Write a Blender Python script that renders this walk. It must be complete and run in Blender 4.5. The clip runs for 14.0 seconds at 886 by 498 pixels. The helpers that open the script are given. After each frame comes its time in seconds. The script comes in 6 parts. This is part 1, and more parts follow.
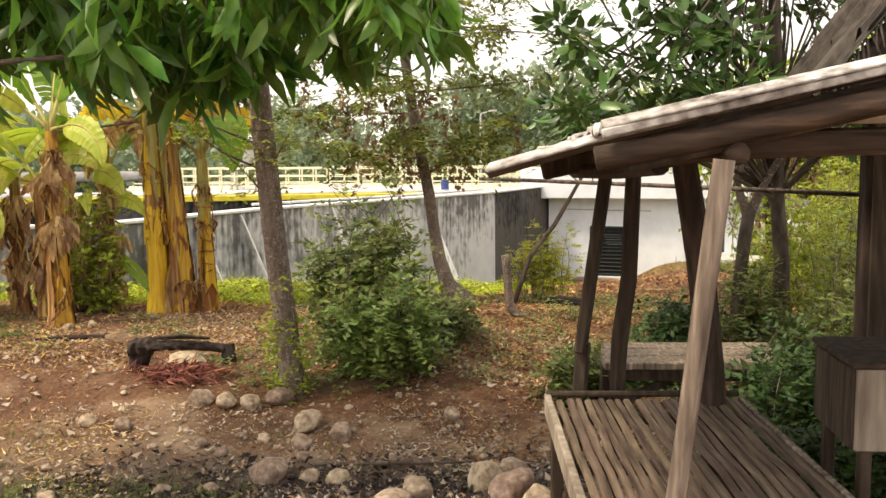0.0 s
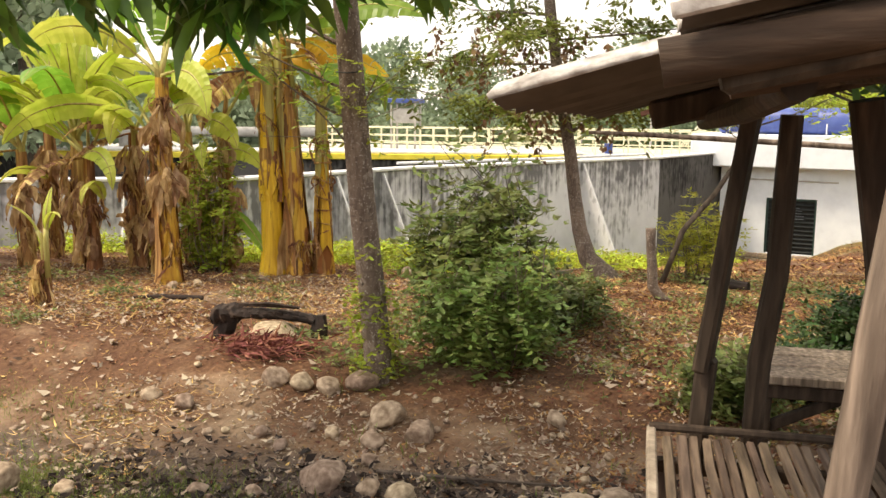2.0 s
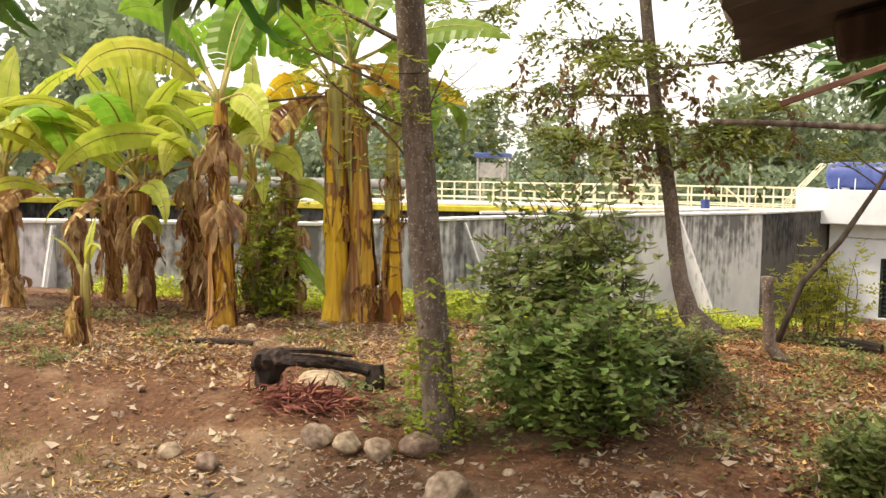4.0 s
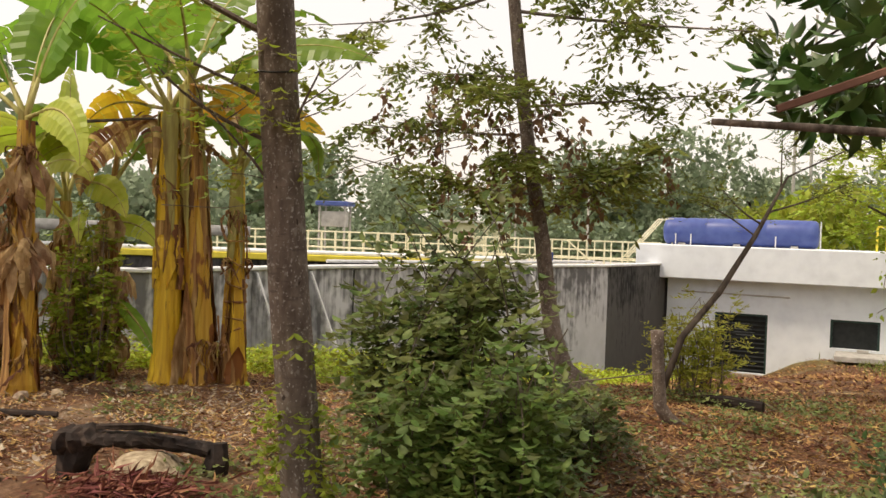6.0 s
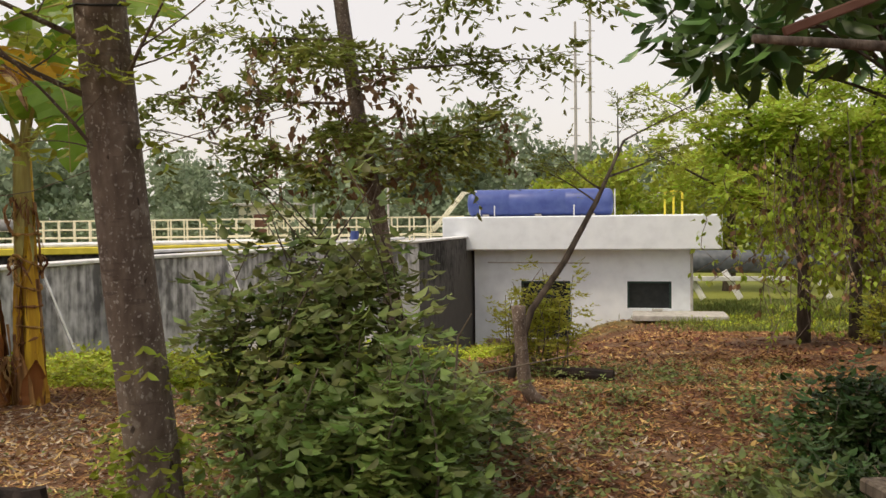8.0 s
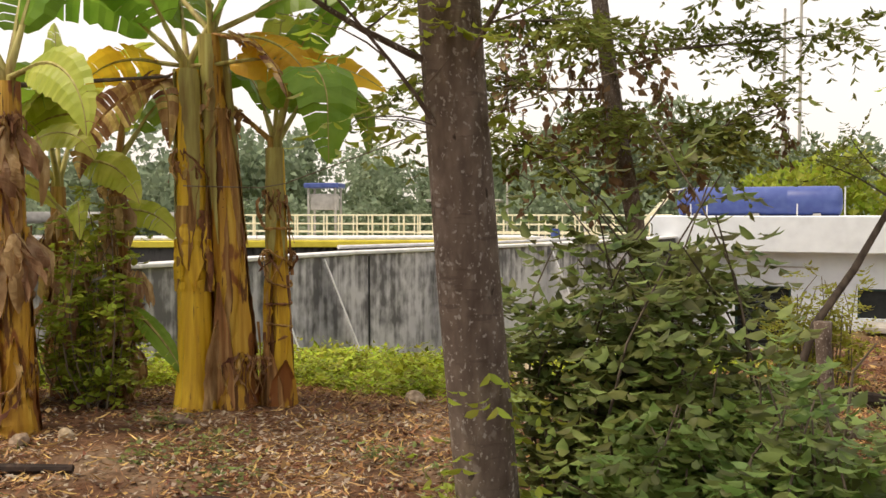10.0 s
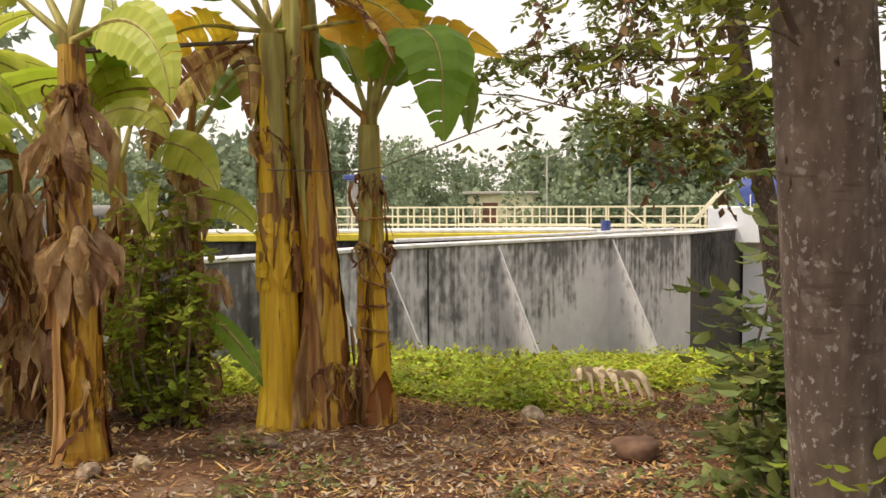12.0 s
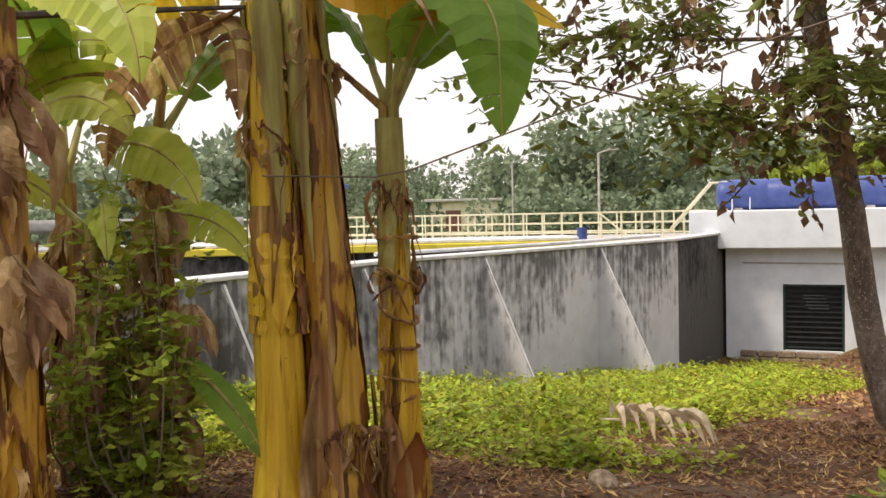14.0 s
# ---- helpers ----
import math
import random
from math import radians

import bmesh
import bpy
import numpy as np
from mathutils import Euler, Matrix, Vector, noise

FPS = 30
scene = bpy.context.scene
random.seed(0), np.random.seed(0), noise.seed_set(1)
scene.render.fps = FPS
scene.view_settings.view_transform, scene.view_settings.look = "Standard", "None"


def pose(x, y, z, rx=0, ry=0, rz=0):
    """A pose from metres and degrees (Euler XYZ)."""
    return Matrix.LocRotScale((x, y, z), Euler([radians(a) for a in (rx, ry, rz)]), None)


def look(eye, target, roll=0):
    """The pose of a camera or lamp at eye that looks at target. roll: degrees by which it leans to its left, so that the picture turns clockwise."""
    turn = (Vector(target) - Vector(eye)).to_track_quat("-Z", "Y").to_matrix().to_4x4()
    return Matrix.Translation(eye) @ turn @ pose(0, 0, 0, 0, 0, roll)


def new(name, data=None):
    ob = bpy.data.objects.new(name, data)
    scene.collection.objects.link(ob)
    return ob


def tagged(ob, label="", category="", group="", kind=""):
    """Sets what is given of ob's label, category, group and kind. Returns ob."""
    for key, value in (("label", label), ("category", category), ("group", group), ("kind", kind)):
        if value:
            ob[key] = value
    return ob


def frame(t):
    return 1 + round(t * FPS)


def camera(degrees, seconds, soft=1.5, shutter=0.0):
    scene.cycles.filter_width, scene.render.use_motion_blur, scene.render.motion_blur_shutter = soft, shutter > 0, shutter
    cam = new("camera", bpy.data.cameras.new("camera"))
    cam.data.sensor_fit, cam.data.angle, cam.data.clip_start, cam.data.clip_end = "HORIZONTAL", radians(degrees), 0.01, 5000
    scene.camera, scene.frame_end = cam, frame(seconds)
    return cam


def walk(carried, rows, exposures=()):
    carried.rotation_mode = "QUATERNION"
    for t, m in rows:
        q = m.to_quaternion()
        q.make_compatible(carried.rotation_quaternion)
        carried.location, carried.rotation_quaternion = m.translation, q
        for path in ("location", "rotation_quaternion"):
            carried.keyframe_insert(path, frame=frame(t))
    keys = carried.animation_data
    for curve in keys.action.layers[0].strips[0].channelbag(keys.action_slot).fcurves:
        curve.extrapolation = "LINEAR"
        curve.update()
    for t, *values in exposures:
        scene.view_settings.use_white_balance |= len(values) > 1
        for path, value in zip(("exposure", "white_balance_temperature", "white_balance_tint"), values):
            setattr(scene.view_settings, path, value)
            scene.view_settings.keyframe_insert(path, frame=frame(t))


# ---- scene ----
cam = camera(52.8, 14.0)
PATH = [
    (0, (0.235, -0.138, 1.59), (0.179, 1.85, 1.373), -0.6),
    (0.5, (0.382, 0.133, 1.581), (0.279, 2.121, 1.385), 0.1),
    (1, (0.51, 0.419, 1.554), (0.114, 2.369, 1.352), -0.9),
    (1.5, (0.579, 0.673, 1.536), (0.16, 2.61, 1.268), -0.3),
    (2, (0.58, 1.087, 1.491), (0.151, 3.018, 1.194), 0.4),
    (2.5, (0.607, 1.283, 1.42), (-0.031, 3.154, 1.115), -1.7),
    (3, (0.556, 1.571, 1.283), (-0.07, 3.456, 1.046), 0.4),
    (5.5, (0.081, 2.872, 1.13), (-0.522, 4.776, 1.026), 0.9),
    (6, (-0.078, 3.115, 1.079), (-0.349, 5.096, 1.042), 2.0),
    (6.5, (-0.176, 3.28, 1.072), (-0.319, 5.274, 1.003), -1.2),
    (7, (-0.227, 3.534, 1.059), (-0.278, 5.533, 1.004), -1.5),
    (7.5, (-0.337, 3.696, 1.039), (-0.295, 5.695, 0.987), 0.4),
    (8, (-0.531, 3.829, 1.046), (-0.339, 5.818, 0.969), -0.7),
    (8.5, (-0.669, 3.921, 1.038), (-0.601, 5.918, 0.94), -1.6),
    (9, (-0.813, 4.136, 1.065), (-0.969, 6.128, 0.998), -2.3),
    (11.3, (-1.626, 4.982, 1.024), (-1.833, 6.968, 0.908), 0.9),
    (11.5, (-1.698, 5.061, 1.038), (-1.902, 7.047, 0.919), 0.5),
    (12, (-1.852, 5.377, 1.012), (-2.121, 7.356, 0.916), -0.3),
    (12.5, (-1.946, 5.571, 1.024), (-2.247, 7.546, 0.923), 0.5),
    (13, (-2.177, 6.028, 1.006), (-2.291, 8.024, 0.943), 1.2),
    (13.5, (-2.305, 6.195, 1.036), (-2.382, 8.192, 0.942), -0.9),
    (14, (-2.456, 6.535, 1.047), (-2.625, 8.527, 0.967), -1.2),
]
walk(cam, [(t, look(eye, target, roll)) for t, eye, target, roll in PATH],
     exposures=[(0, 0.47, 6650, 13), (3.0, 0.55, 6600, 13), (5.5, 0.15, 6700, 15), (6.5, -0.25, 6500, 15), (8.0, -0.32, 6400, 15), (9.0, -0.16, 6480, 15), (11.5, 0.0, 6550, 16), (14.0, 0.0, 6200, 17)])

# ---- light ----
world = bpy.data.worlds.new("overcast_sky")
scene.world = world
world.use_nodes = True
wn, wl = world.node_tree.nodes, world.node_tree.links
wn.clear()
sky = wn.new("ShaderNodeTexSky")
sky.sky_type = "NISHITA"
sky.sun_disc = False
sky.sun_elevation, sky.sun_rotation = radians(58), radians(249)
sky.dust_density, sky.air_density = 4.0, 1.0
sky_bg = wn.new("ShaderNodeBackground")
sky_bg.inputs["Strength"].default_value = 0.05
wl.new(sky.outputs[0], sky_bg.inputs["Color"])
cloud_bg = wn.new("ShaderNodeBackground")
cloud_bg.inputs["Color"].default_value = (1.0, 0.938, 0.825, 1)
cloud_bg.inputs["Strength"].default_value = 0.99
add = wn.new("ShaderNodeAddShader")
wl.new(sky_bg.outputs[0], add.inputs[0])
wl.new(cloud_bg.outputs[0], add.inputs[1])
wout = wn.new("ShaderNodeOutputWorld")
wl.new(add.outputs[0], wout.inputs["Surface"])
sun = new("sun", bpy.data.lights.new("sun", "SUN"))
sun.data.energy, sun.data.angle, sun.data.color = 3.0, radians(12), (1.0, 0.88, 0.66)
sun.matrix_world = look((-13, -1, 22), (0, 4, 0))


# ---- materials ----
def material(name, low, high, scale=6.0, rough=0.85, bump=0.3, metal=0.0, detail=6.0, third=None, big=0.7,
             stretch=(1, 1, 1), translucent=0.0, vary=0.0, island=False, spec=0.3, bump_scale=None, coords="Object"):
    """A procedural surface: two scales of noise between two or three colours, with bump."""
    m = bpy.data.materials.new(name)
    m.use_nodes = True
    n, l = m.node_tree.nodes, m.node_tree.links
    b = n["Principled BSDF"]
    out = n["Material Output"]
    tc = n.new("ShaderNodeTexCoord")
    mp = n.new("ShaderNodeMapping")
    mp.inputs["Scale"].default_value = stretch
    l.new(tc.outputs[coords], mp.inputs["Vector"])
    fine = n.new("ShaderNodeTexNoise")
    fine.inputs["Scale"].default_value, fine.inputs["Detail"].default_value = scale, detail
    coarse = n.new("ShaderNodeTexNoise")
    coarse.inputs["Scale"].default_value, coarse.inputs["Detail"].default_value = scale * 0.13, 4.0
    l.new(mp.outputs[0], fine.inputs["Vector"])
    l.new(mp.outputs[0], coarse.inputs["Vector"])
    mixf = n.new("ShaderNodeMix")
    mixf.inputs[0].default_value = 0.5 * big
    l.new(fine.outputs[0], mixf.inputs[2])
    l.new(coarse.outputs[0], mixf.inputs[3])
    ramp = n.new("ShaderNodeValToRGB")
    ramp.color_ramp.elements[0].position, ramp.color_ramp.elements[1].position = 0.34, 0.66
    ramp.color_ramp.elements[0].color, ramp.color_ramp.elements[1].color = (*low, 1), (*high, 1)
    if third:
        e = ramp.color_ramp.elements.new(0.52)
        e.color = (*third, 1)
    l.new(mixf.outputs[0], ramp.inputs[0])
    colour = ramp.outputs[0]
    if vary:
        hsv = n.new("ShaderNodeHueSaturation")
        mr = n.new("ShaderNodeMapRange")
        mr.inputs["To Min"].default_value, mr.inputs["To Max"].default_value = 1 - vary, 1 + vary
        mh = n.new("ShaderNodeMapRange")
        mh.inputs["To Min"].default_value, mh.inputs["To Max"].default_value = 0.5 - vary * 0.07, 0.5 + vary * 0.05
        if island:
            rnd = n.new("ShaderNodeNewGeometry").outputs["Random Per Island"]
        else:
            rnd = n.new("ShaderNodeObjectInfo").outputs["Random"]
        l.new(rnd, mr.inputs["Value"])
        l.new(rnd, mh.inputs["Value"])
        l.new(mr.outputs[0], hsv.inputs["Value"])
        l.new(mh.outputs[0], hsv.inputs["Hue"])
        l.new(colour, hsv.inputs["Color"])
        colour = hsv.outputs[0]
    l.new(colour, b.inputs["Base Color"])
    b.inputs["Roughness"].default_value = rough
    b.inputs["Metallic"].default_value = metal
    b.inputs["Specular IOR Level"].default_value = spec
    if bump:
        bp = n.new("ShaderNodeBump")
        bp.inputs["Strength"].default_value = bump
        bp.inputs["Distance"].default_value = 0.02
        l.new(fine.outputs[0], bp.inputs["Height"])
        l.new(bp.outputs[0], b.inputs["Normal"])
    if translucent:
        tr = n.new("ShaderNodeBsdfTranslucent")
        l.new(colour, tr.inputs["Color"])
        ms = n.new("ShaderNodeMixShader")
        ms.inputs[0].default_value = translucent
        l.new(b.outputs[0], ms.inputs[1])
        l.new(tr.outputs[0], ms.inputs[2])
        l.new(ms.outputs[0], out.inputs["Surface"])
    return m


SOIL = material("soil", (0.085, 0.045, 0.028), (0.24, 0.145, 0.095), 9, 0.95, 0.6, third=(0.15, 0.085, 0.055))
LITTER = material("dry_litter", (0.085, 0.033, 0.012), (0.58, 0.36, 0.155), 3, 0.9, 0.1, vary=0.6, island=True, third=(0.27, 0.14, 0.06))
STRAW = material("straw", (0.27, 0.155, 0.055), (0.68, 0.48, 0.23), 3, 0.85, 0.1, vary=0.45, island=True, third=(0.47, 0.30, 0.125))
PALE_LITTER = material("pale_litter", (0.22, 0.165, 0.115), (0.52, 0.44, 0.34), 3, 0.9, 0.1, vary=0.25, island=True)
BLEACHED = material("bleached_leaf", (0.42, 0.33, 0.22), (0.80, 0.70, 0.54), 14, 0.9, 0.2, vary=0.15, translucent=0.25)
STONE = material("stone", (0.16, 0.11, 0.07), (0.52, 0.42, 0.31), 24, 0.9, 0.6, third=(0.34, 0.26, 0.185), vary=0.3, detail=10)
WEED = material("weed_leaf", (0.17, 0.25, 0.014), (0.54, 0.57, 0.045), 4, 0.6, 0.1, translucent=0.35, vary=0.55, island=True)
GRASS = material("grass_blade", (0.12, 0.17, 0.03), (0.26, 0.30, 0.09), 4, 0.7, 0.0, translucent=0.3, vary=0.35, island=True)
SHRUB = material("shrub_leaf", (0.052, 0.088, 0.021), (0.29, 0.325, 0.098), 5, 0.5, 0.1, translucent=0.42, vary=0.55, island=True, spec=0.4)
BUSH_LEAF = material("bush_leaf", (0.072, 0.135, 0.026), (0.31, 0.40, 0.11), 5, 0.45, 0.1, translucent=0.42, vary=0.5, island=True, spec=0.45)
TREE_LEAF = material("tree_leaf", (0.085, 0.125, 0.022), (0.29, 0.31, 0.07), 3, 0.55, 0.1, translucent=0.45, vary=0.45, island=True)
BRIGHT_LEAF = material("bright_leaf", (0.19, 0.27, 0.02), (0.42, 0.46, 0.06), 4, 0.5, 0.1, translucent=0.45, vary=0.35, island=True)
VINE_LEAF = material("vine_leaf", (0.26, 0.38, 0.03), (0.50, 0.58, 0.09), 4, 0.5, 0.1, translucent=0.5, vary=0.35, island=True)
# shrub leaf darkened in colour for the shade under the jackfruit tree
SHADED_LEAF = material("shaded_green_leaf", (0.018, 0.045, 0.012), (0.07, 0.12, 0.03), 5, 0.5, 0.1, translucent=0.25, vary=0.5, island=True)
YELLOW_BUSH = material("yellow_green_leaf", (0.30, 0.33, 0.03), (0.58, 0.56, 0.09), 4, 0.6, 0.1, translucent=0.4, vary=0.3, island=True)
MANGO = material("mango_leaf", (0.034, 0.105, 0.013), (0.175, 0.325, 0.042), 5, 0.35, 0.1, translucent=0.42, vary=0.4, island=True, spec=0.5)
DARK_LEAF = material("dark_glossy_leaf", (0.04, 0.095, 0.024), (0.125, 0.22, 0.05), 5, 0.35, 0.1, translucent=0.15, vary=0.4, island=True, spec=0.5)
# distance haze is put into this leaf colour: paler, greyer and more even
HAZED_LEAF = material("hazed_leaf", (0.18, 0.24, 0.15), (0.30, 0.36, 0.23), 0.6, 0.8, 0.0, translucent=0.25, vary=0.18, island=True)
BROWN_VINE = material("dead_vine", (0.16, 0.09, 0.045), (0.33, 0.21, 0.11), 6, 0.9, 0.1, vary=0.3, island=True, translucent=0.2)
DARK_BARK = material("dark_bark", (0.045, 0.034, 0.027), (0.17, 0.135, 0.105), 16, 0.9, 0.8, third=(0.10, 0.078, 0.06), stretch=(1, 1, 0.35))
TWIG = material("twig", (0.11, 0.085, 0.06), (0.26, 0.21, 0.16), 12, 0.9, 0.3)
BAN_GREEN = material("banana_green_stem", (0.20, 0.13, 0.04), (0.50, 0.47, 0.18), 20, 0.5, 0.2, third=(0.38, 0.34, 0.10), stretch=(1, 1, 0.08))
BAN_SHEATH = material("banana_dry_sheath", (0.085, 0.036, 0.014), (0.60, 0.41, 0.16), 26, 0.8, 0.7, third=(0.34, 0.18, 0.06), stretch=(1, 1, 0.07), vary=0.3)
BAN_LEAF = material("banana_leaf", (0.13, 0.27, 0.02), (0.27, 0.43, 0.05), 4, 0.4, 0.15, translucent=0.5, vary=0.18, spec=0.4)
BAN_LIME = material("banana_lime_leaf", (0.34, 0.44, 0.03), (0.64, 0.66, 0.13), 4, 0.45, 0.15, translucent=0.5, vary=0.15, spec=0.4)
BAN_YELLOW = material("banana_yellow_leaf", (0.55, 0.27, 0.02), (0.86, 0.64, 0.05), 3, 0.5, 0.15, translucent=0.5, third=(0.80, 0.50, 0.03))
BAN_TAN = material("banana_tan_leaf", (0.22, 0.12, 0.05), (0.74, 0.57, 0.33), 16, 0.9, 0.7, translucent=0.4, third=(0.46, 0.31, 0.15), vary=0.5, island=True, stretch=(1, 1, 0.3))
BAN_DEAD = material("banana_dead_leaf", (0.20, 0.10, 0.036), (0.74, 0.55, 0.30), 16, 0.9, 0.6, translucent=0.4, third=(0.47, 0.30, 0.13), vary=0.6, island=True, stretch=(1, 1, 0.25))
WHITE = material("white_paint", (0.68, 0.715, 0.76), (0.80, 0.84, 0.88), 3, 0.7, 0.08, third=(0.76, 0.80, 0.845))
YELLOW = material("yellow_paint", (0.62, 0.50, 0.04), (0.82, 0.70, 0.08), 5, 0.6, 0.1)
CREAM = material("cream_paint", (0.74, 0.68, 0.44), (0.88, 0.84, 0.64), 5, 0.6, 0.1)
BLUE = material("blue_plastic", (0.055, 0.08, 0.27), (0.10, 0.14, 0.36), 4, 0.4, 0.05, third=(0.075, 0.11, 0.32))
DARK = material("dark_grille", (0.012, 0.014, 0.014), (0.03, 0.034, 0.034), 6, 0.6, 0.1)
SLAT_GREEN = material("dark_green_slat", (0.02, 0.045, 0.04), (0.04, 0.075, 0.065), 6, 0.55, 0.1)
PIPE = material("grey_pipe", (0.07, 0.08, 0.09), (0.14, 0.15, 0.16), 5, 0.5, 0.1)
CEMENT = material("cement", (0.34, 0.32, 0.29), (0.56, 0.54, 0.50), 6, 0.9, 0.3)
WOOD = material("weathered_wood", (0.055, 0.040, 0.030), (0.31, 0.245, 0.19), 34, 0.85, 0.8, third=(0.16, 0.124, 0.095), stretch=(1, 1, 0.12), vary=0.2)
DARK_WOOD = material("dark_wood", (0.016, 0.011, 0.008), (0.085, 0.058, 0.042), 26, 0.85, 0.5, third=(0.045, 0.031, 0.022), stretch=(1, 1, 0.14), vary=0.2)
BROWN_WOOD = material("brown_wood", (0.018, 0.012, 0.008), (0.13, 0.085, 0.056), 30, 0.85, 0.6, third=(0.058, 0.037, 0.025), stretch=(0.14, 1, 1), vary=0.15)
PALE_WOOD = material("pale_wood", (0.15, 0.12, 0.09), (0.44, 0.375, 0.30), 18, 0.85, 0.5, third=(0.30, 0.25, 0.195), stretch=(1, 1, 0.14), vary=0.12)
BAMBOO = material("bamboo", (0.035, 0.023, 0.016), (0.21, 0.155, 0.11), 34, 0.65, 0.4, third=(0.125, 0.088, 0.062), stretch=(1, 0.1, 1), vary=0.22)
SHEET = material("cement_sheet", (0.12, 0.10, 0.085), (0.66, 0.64, 0.61), 24, 0.9, 0.4, third=(0.38, 0.355, 0.33))
# the same cement sheet, darkened in colour for the shade below the roof
SHADED_UNDERSIDE = material("shaded_sheet_underside", (0.05, 0.042, 0.035), (0.12, 0.10, 0.085), 8, 0.9, 0.3)
THATCH = material("thatch", (0.022, 0.018, 0.015), (0.09, 0.075, 0.062), 20, 0.95, 0.6, stretch=(1, 1, 0.2))
CHAR = material("charred_wood", (0.012, 0.009, 0.008), (0.075, 0.048, 0.035), 12, 0.85, 0.7, third=(0.03, 0.02, 0.016))
RED_LEAF = material("red_brown_litter", (0.13, 0.04, 0.028), (0.34, 0.14, 0.10), 4, 0.9, 0.1, vary=0.4, island=True)
CABLE = material("black_cable", (0.012, 0.012, 0.012), (0.03, 0.03, 0.03), 8, 0.5, 0.0)
RUST = material("rusty_iron", (0.13, 0.055, 0.035), (0.30, 0.16, 0.11), 9, 0.8, 0.3)
WATER = material("tank_water", (0.02, 0.024, 0.02), (0.05, 0.055, 0.045), 2, 0.15, 0.05)


def stem_surface(name, low, high, third, brown, limit):
    """Smooth fibrous stem with tongues of dead brown tissue, fine dark fissures and spots."""
    m = material(name, low, high, 22, 0.5, 0.25, third=third, stretch=(1, 1, 0.05), spec=0.4, big=0.9)
    n, l = m.node_tree.nodes, m.node_tree.links
    b = n["Principled BSDF"]
    colour = b.inputs["Base Color"].links[0].from_socket
    tc = n.new("ShaderNodeTexCoord")
    for scale, squeeze, lo, hi, tint in ((7.0, 0.4, limit, limit + 0.04, brown), (16.0, 0.16, limit + 0.05, limit + 0.08, tuple(c * 0.45 for c in brown)),
                                         (40.0, 0.035, 0.64, 0.69, (0.06, 0.028, 0.012)), (55.0, 0.6, 0.69, 0.73, (0.05, 0.03, 0.015))):
        mp = n.new("ShaderNodeMapping")
        mp.inputs["Scale"].default_value = (1, 1, squeeze)
        l.new(tc.outputs["Object"], mp.inputs["Vector"])
        no = n.new("ShaderNodeTexNoise")
        no.inputs["Scale"].default_value, no.inputs["Detail"].default_value = scale, 7.0
        l.new(mp.outputs[0], no.inputs["Vector"])
        mr = n.new("ShaderNodeMapRange")
        mr.inputs["From Min"].default_value, mr.inputs["From Max"].default_value = lo, hi
        mr.inputs["To Max"].default_value = 0.9
        l.new(no.outputs[0], mr.inputs["Value"])
        mix = n.new("ShaderNodeMix")
        mix.data_type = "RGBA"
        mix.inputs[7].default_value = (*tint, 1)
        l.new(mr.outputs[0], mix.inputs[0])
        l.new(colour, mix.inputs[6])
        colour = mix.outputs[2]
    l.new(colour, b.inputs["Base Color"])
    return m


BAN_STEM = stem_surface("banana_stem", (0.38, 0.19, 0.010), (0.80, 0.57, 0.045), (0.66, 0.42, 0.018), (0.24, 0.09, 0.02), 0.66)
BAN_BROWN_STEM = stem_surface("banana_brown_stem", (0.24, 0.10, 0.015), (0.66, 0.46, 0.07), (0.50, 0.28, 0.025), (0.20, 0.062, 0.016), 0.53)


def spotted(m, layers):
    """Lay patches with shapes of their own over a surface: (scale, squeeze in z, from, to, amount, colour)."""
    n, l = m.node_tree.nodes, m.node_tree.links
    b = n["Principled BSDF"]
    colour = b.inputs["Base Color"].links[0].from_socket
    tc = n.new("ShaderNodeTexCoord")
    for scale, squeeze, lo, hi, amount, tint in layers:
        mp = n.new("ShaderNodeMapping")
        mp.inputs["Scale"].default_value = (1, 1, squeeze)
        l.new(tc.outputs["Object"], mp.inputs["Vector"])
        no = n.new("ShaderNodeTexNoise")
        no.inputs["Scale"].default_value, no.inputs["Detail"].default_value = scale, 5.0
        l.new(mp.outputs[0], no.inputs["Vector"])
        mr = n.new("ShaderNodeMapRange")
        mr.inputs["From Min"].default_value, mr.inputs["From Max"].default_value = lo, hi
        mr.inputs["To Max"].default_value = amount
        l.new(no.outputs[0], mr.inputs["Value"])
        mix = n.new("ShaderNodeMix")
        mix.data_type = "RGBA"
        mix.inputs[7].default_value = (*tint, 1)
        l.new(mr.outputs[0], mix.inputs[0])
        l.new(colour, mix.inputs[6])
        colour = mix.outputs[2]
    l.new(colour, b.inputs["Base Color"])
    return m


# smooth grey-brown bark with pale lichen flecks, faint rings and dark scars
BARK = spotted(material("bark", (0.085, 0.060, 0.047), (0.27, 0.21, 0.17), 26, 0.9, 0.6, third=(0.165, 0.125, 0.10), stretch=(1, 1, 0.4), detail=12, big=0.9),
               ((75.0, 0.8, 0.60, 0.65, 0.8, (0.44, 0.40, 0.36)), (26.0, 0.7, 0.61, 0.67, 0.45, (0.36, 0.32, 0.28)), (7.0, 5.0, 0.60, 0.67, 0.5, (0.08, 0.058, 0.045)), (19.0, 0.5, 0.68, 0.71, 0.9, (0.04, 0.026, 0.02))))


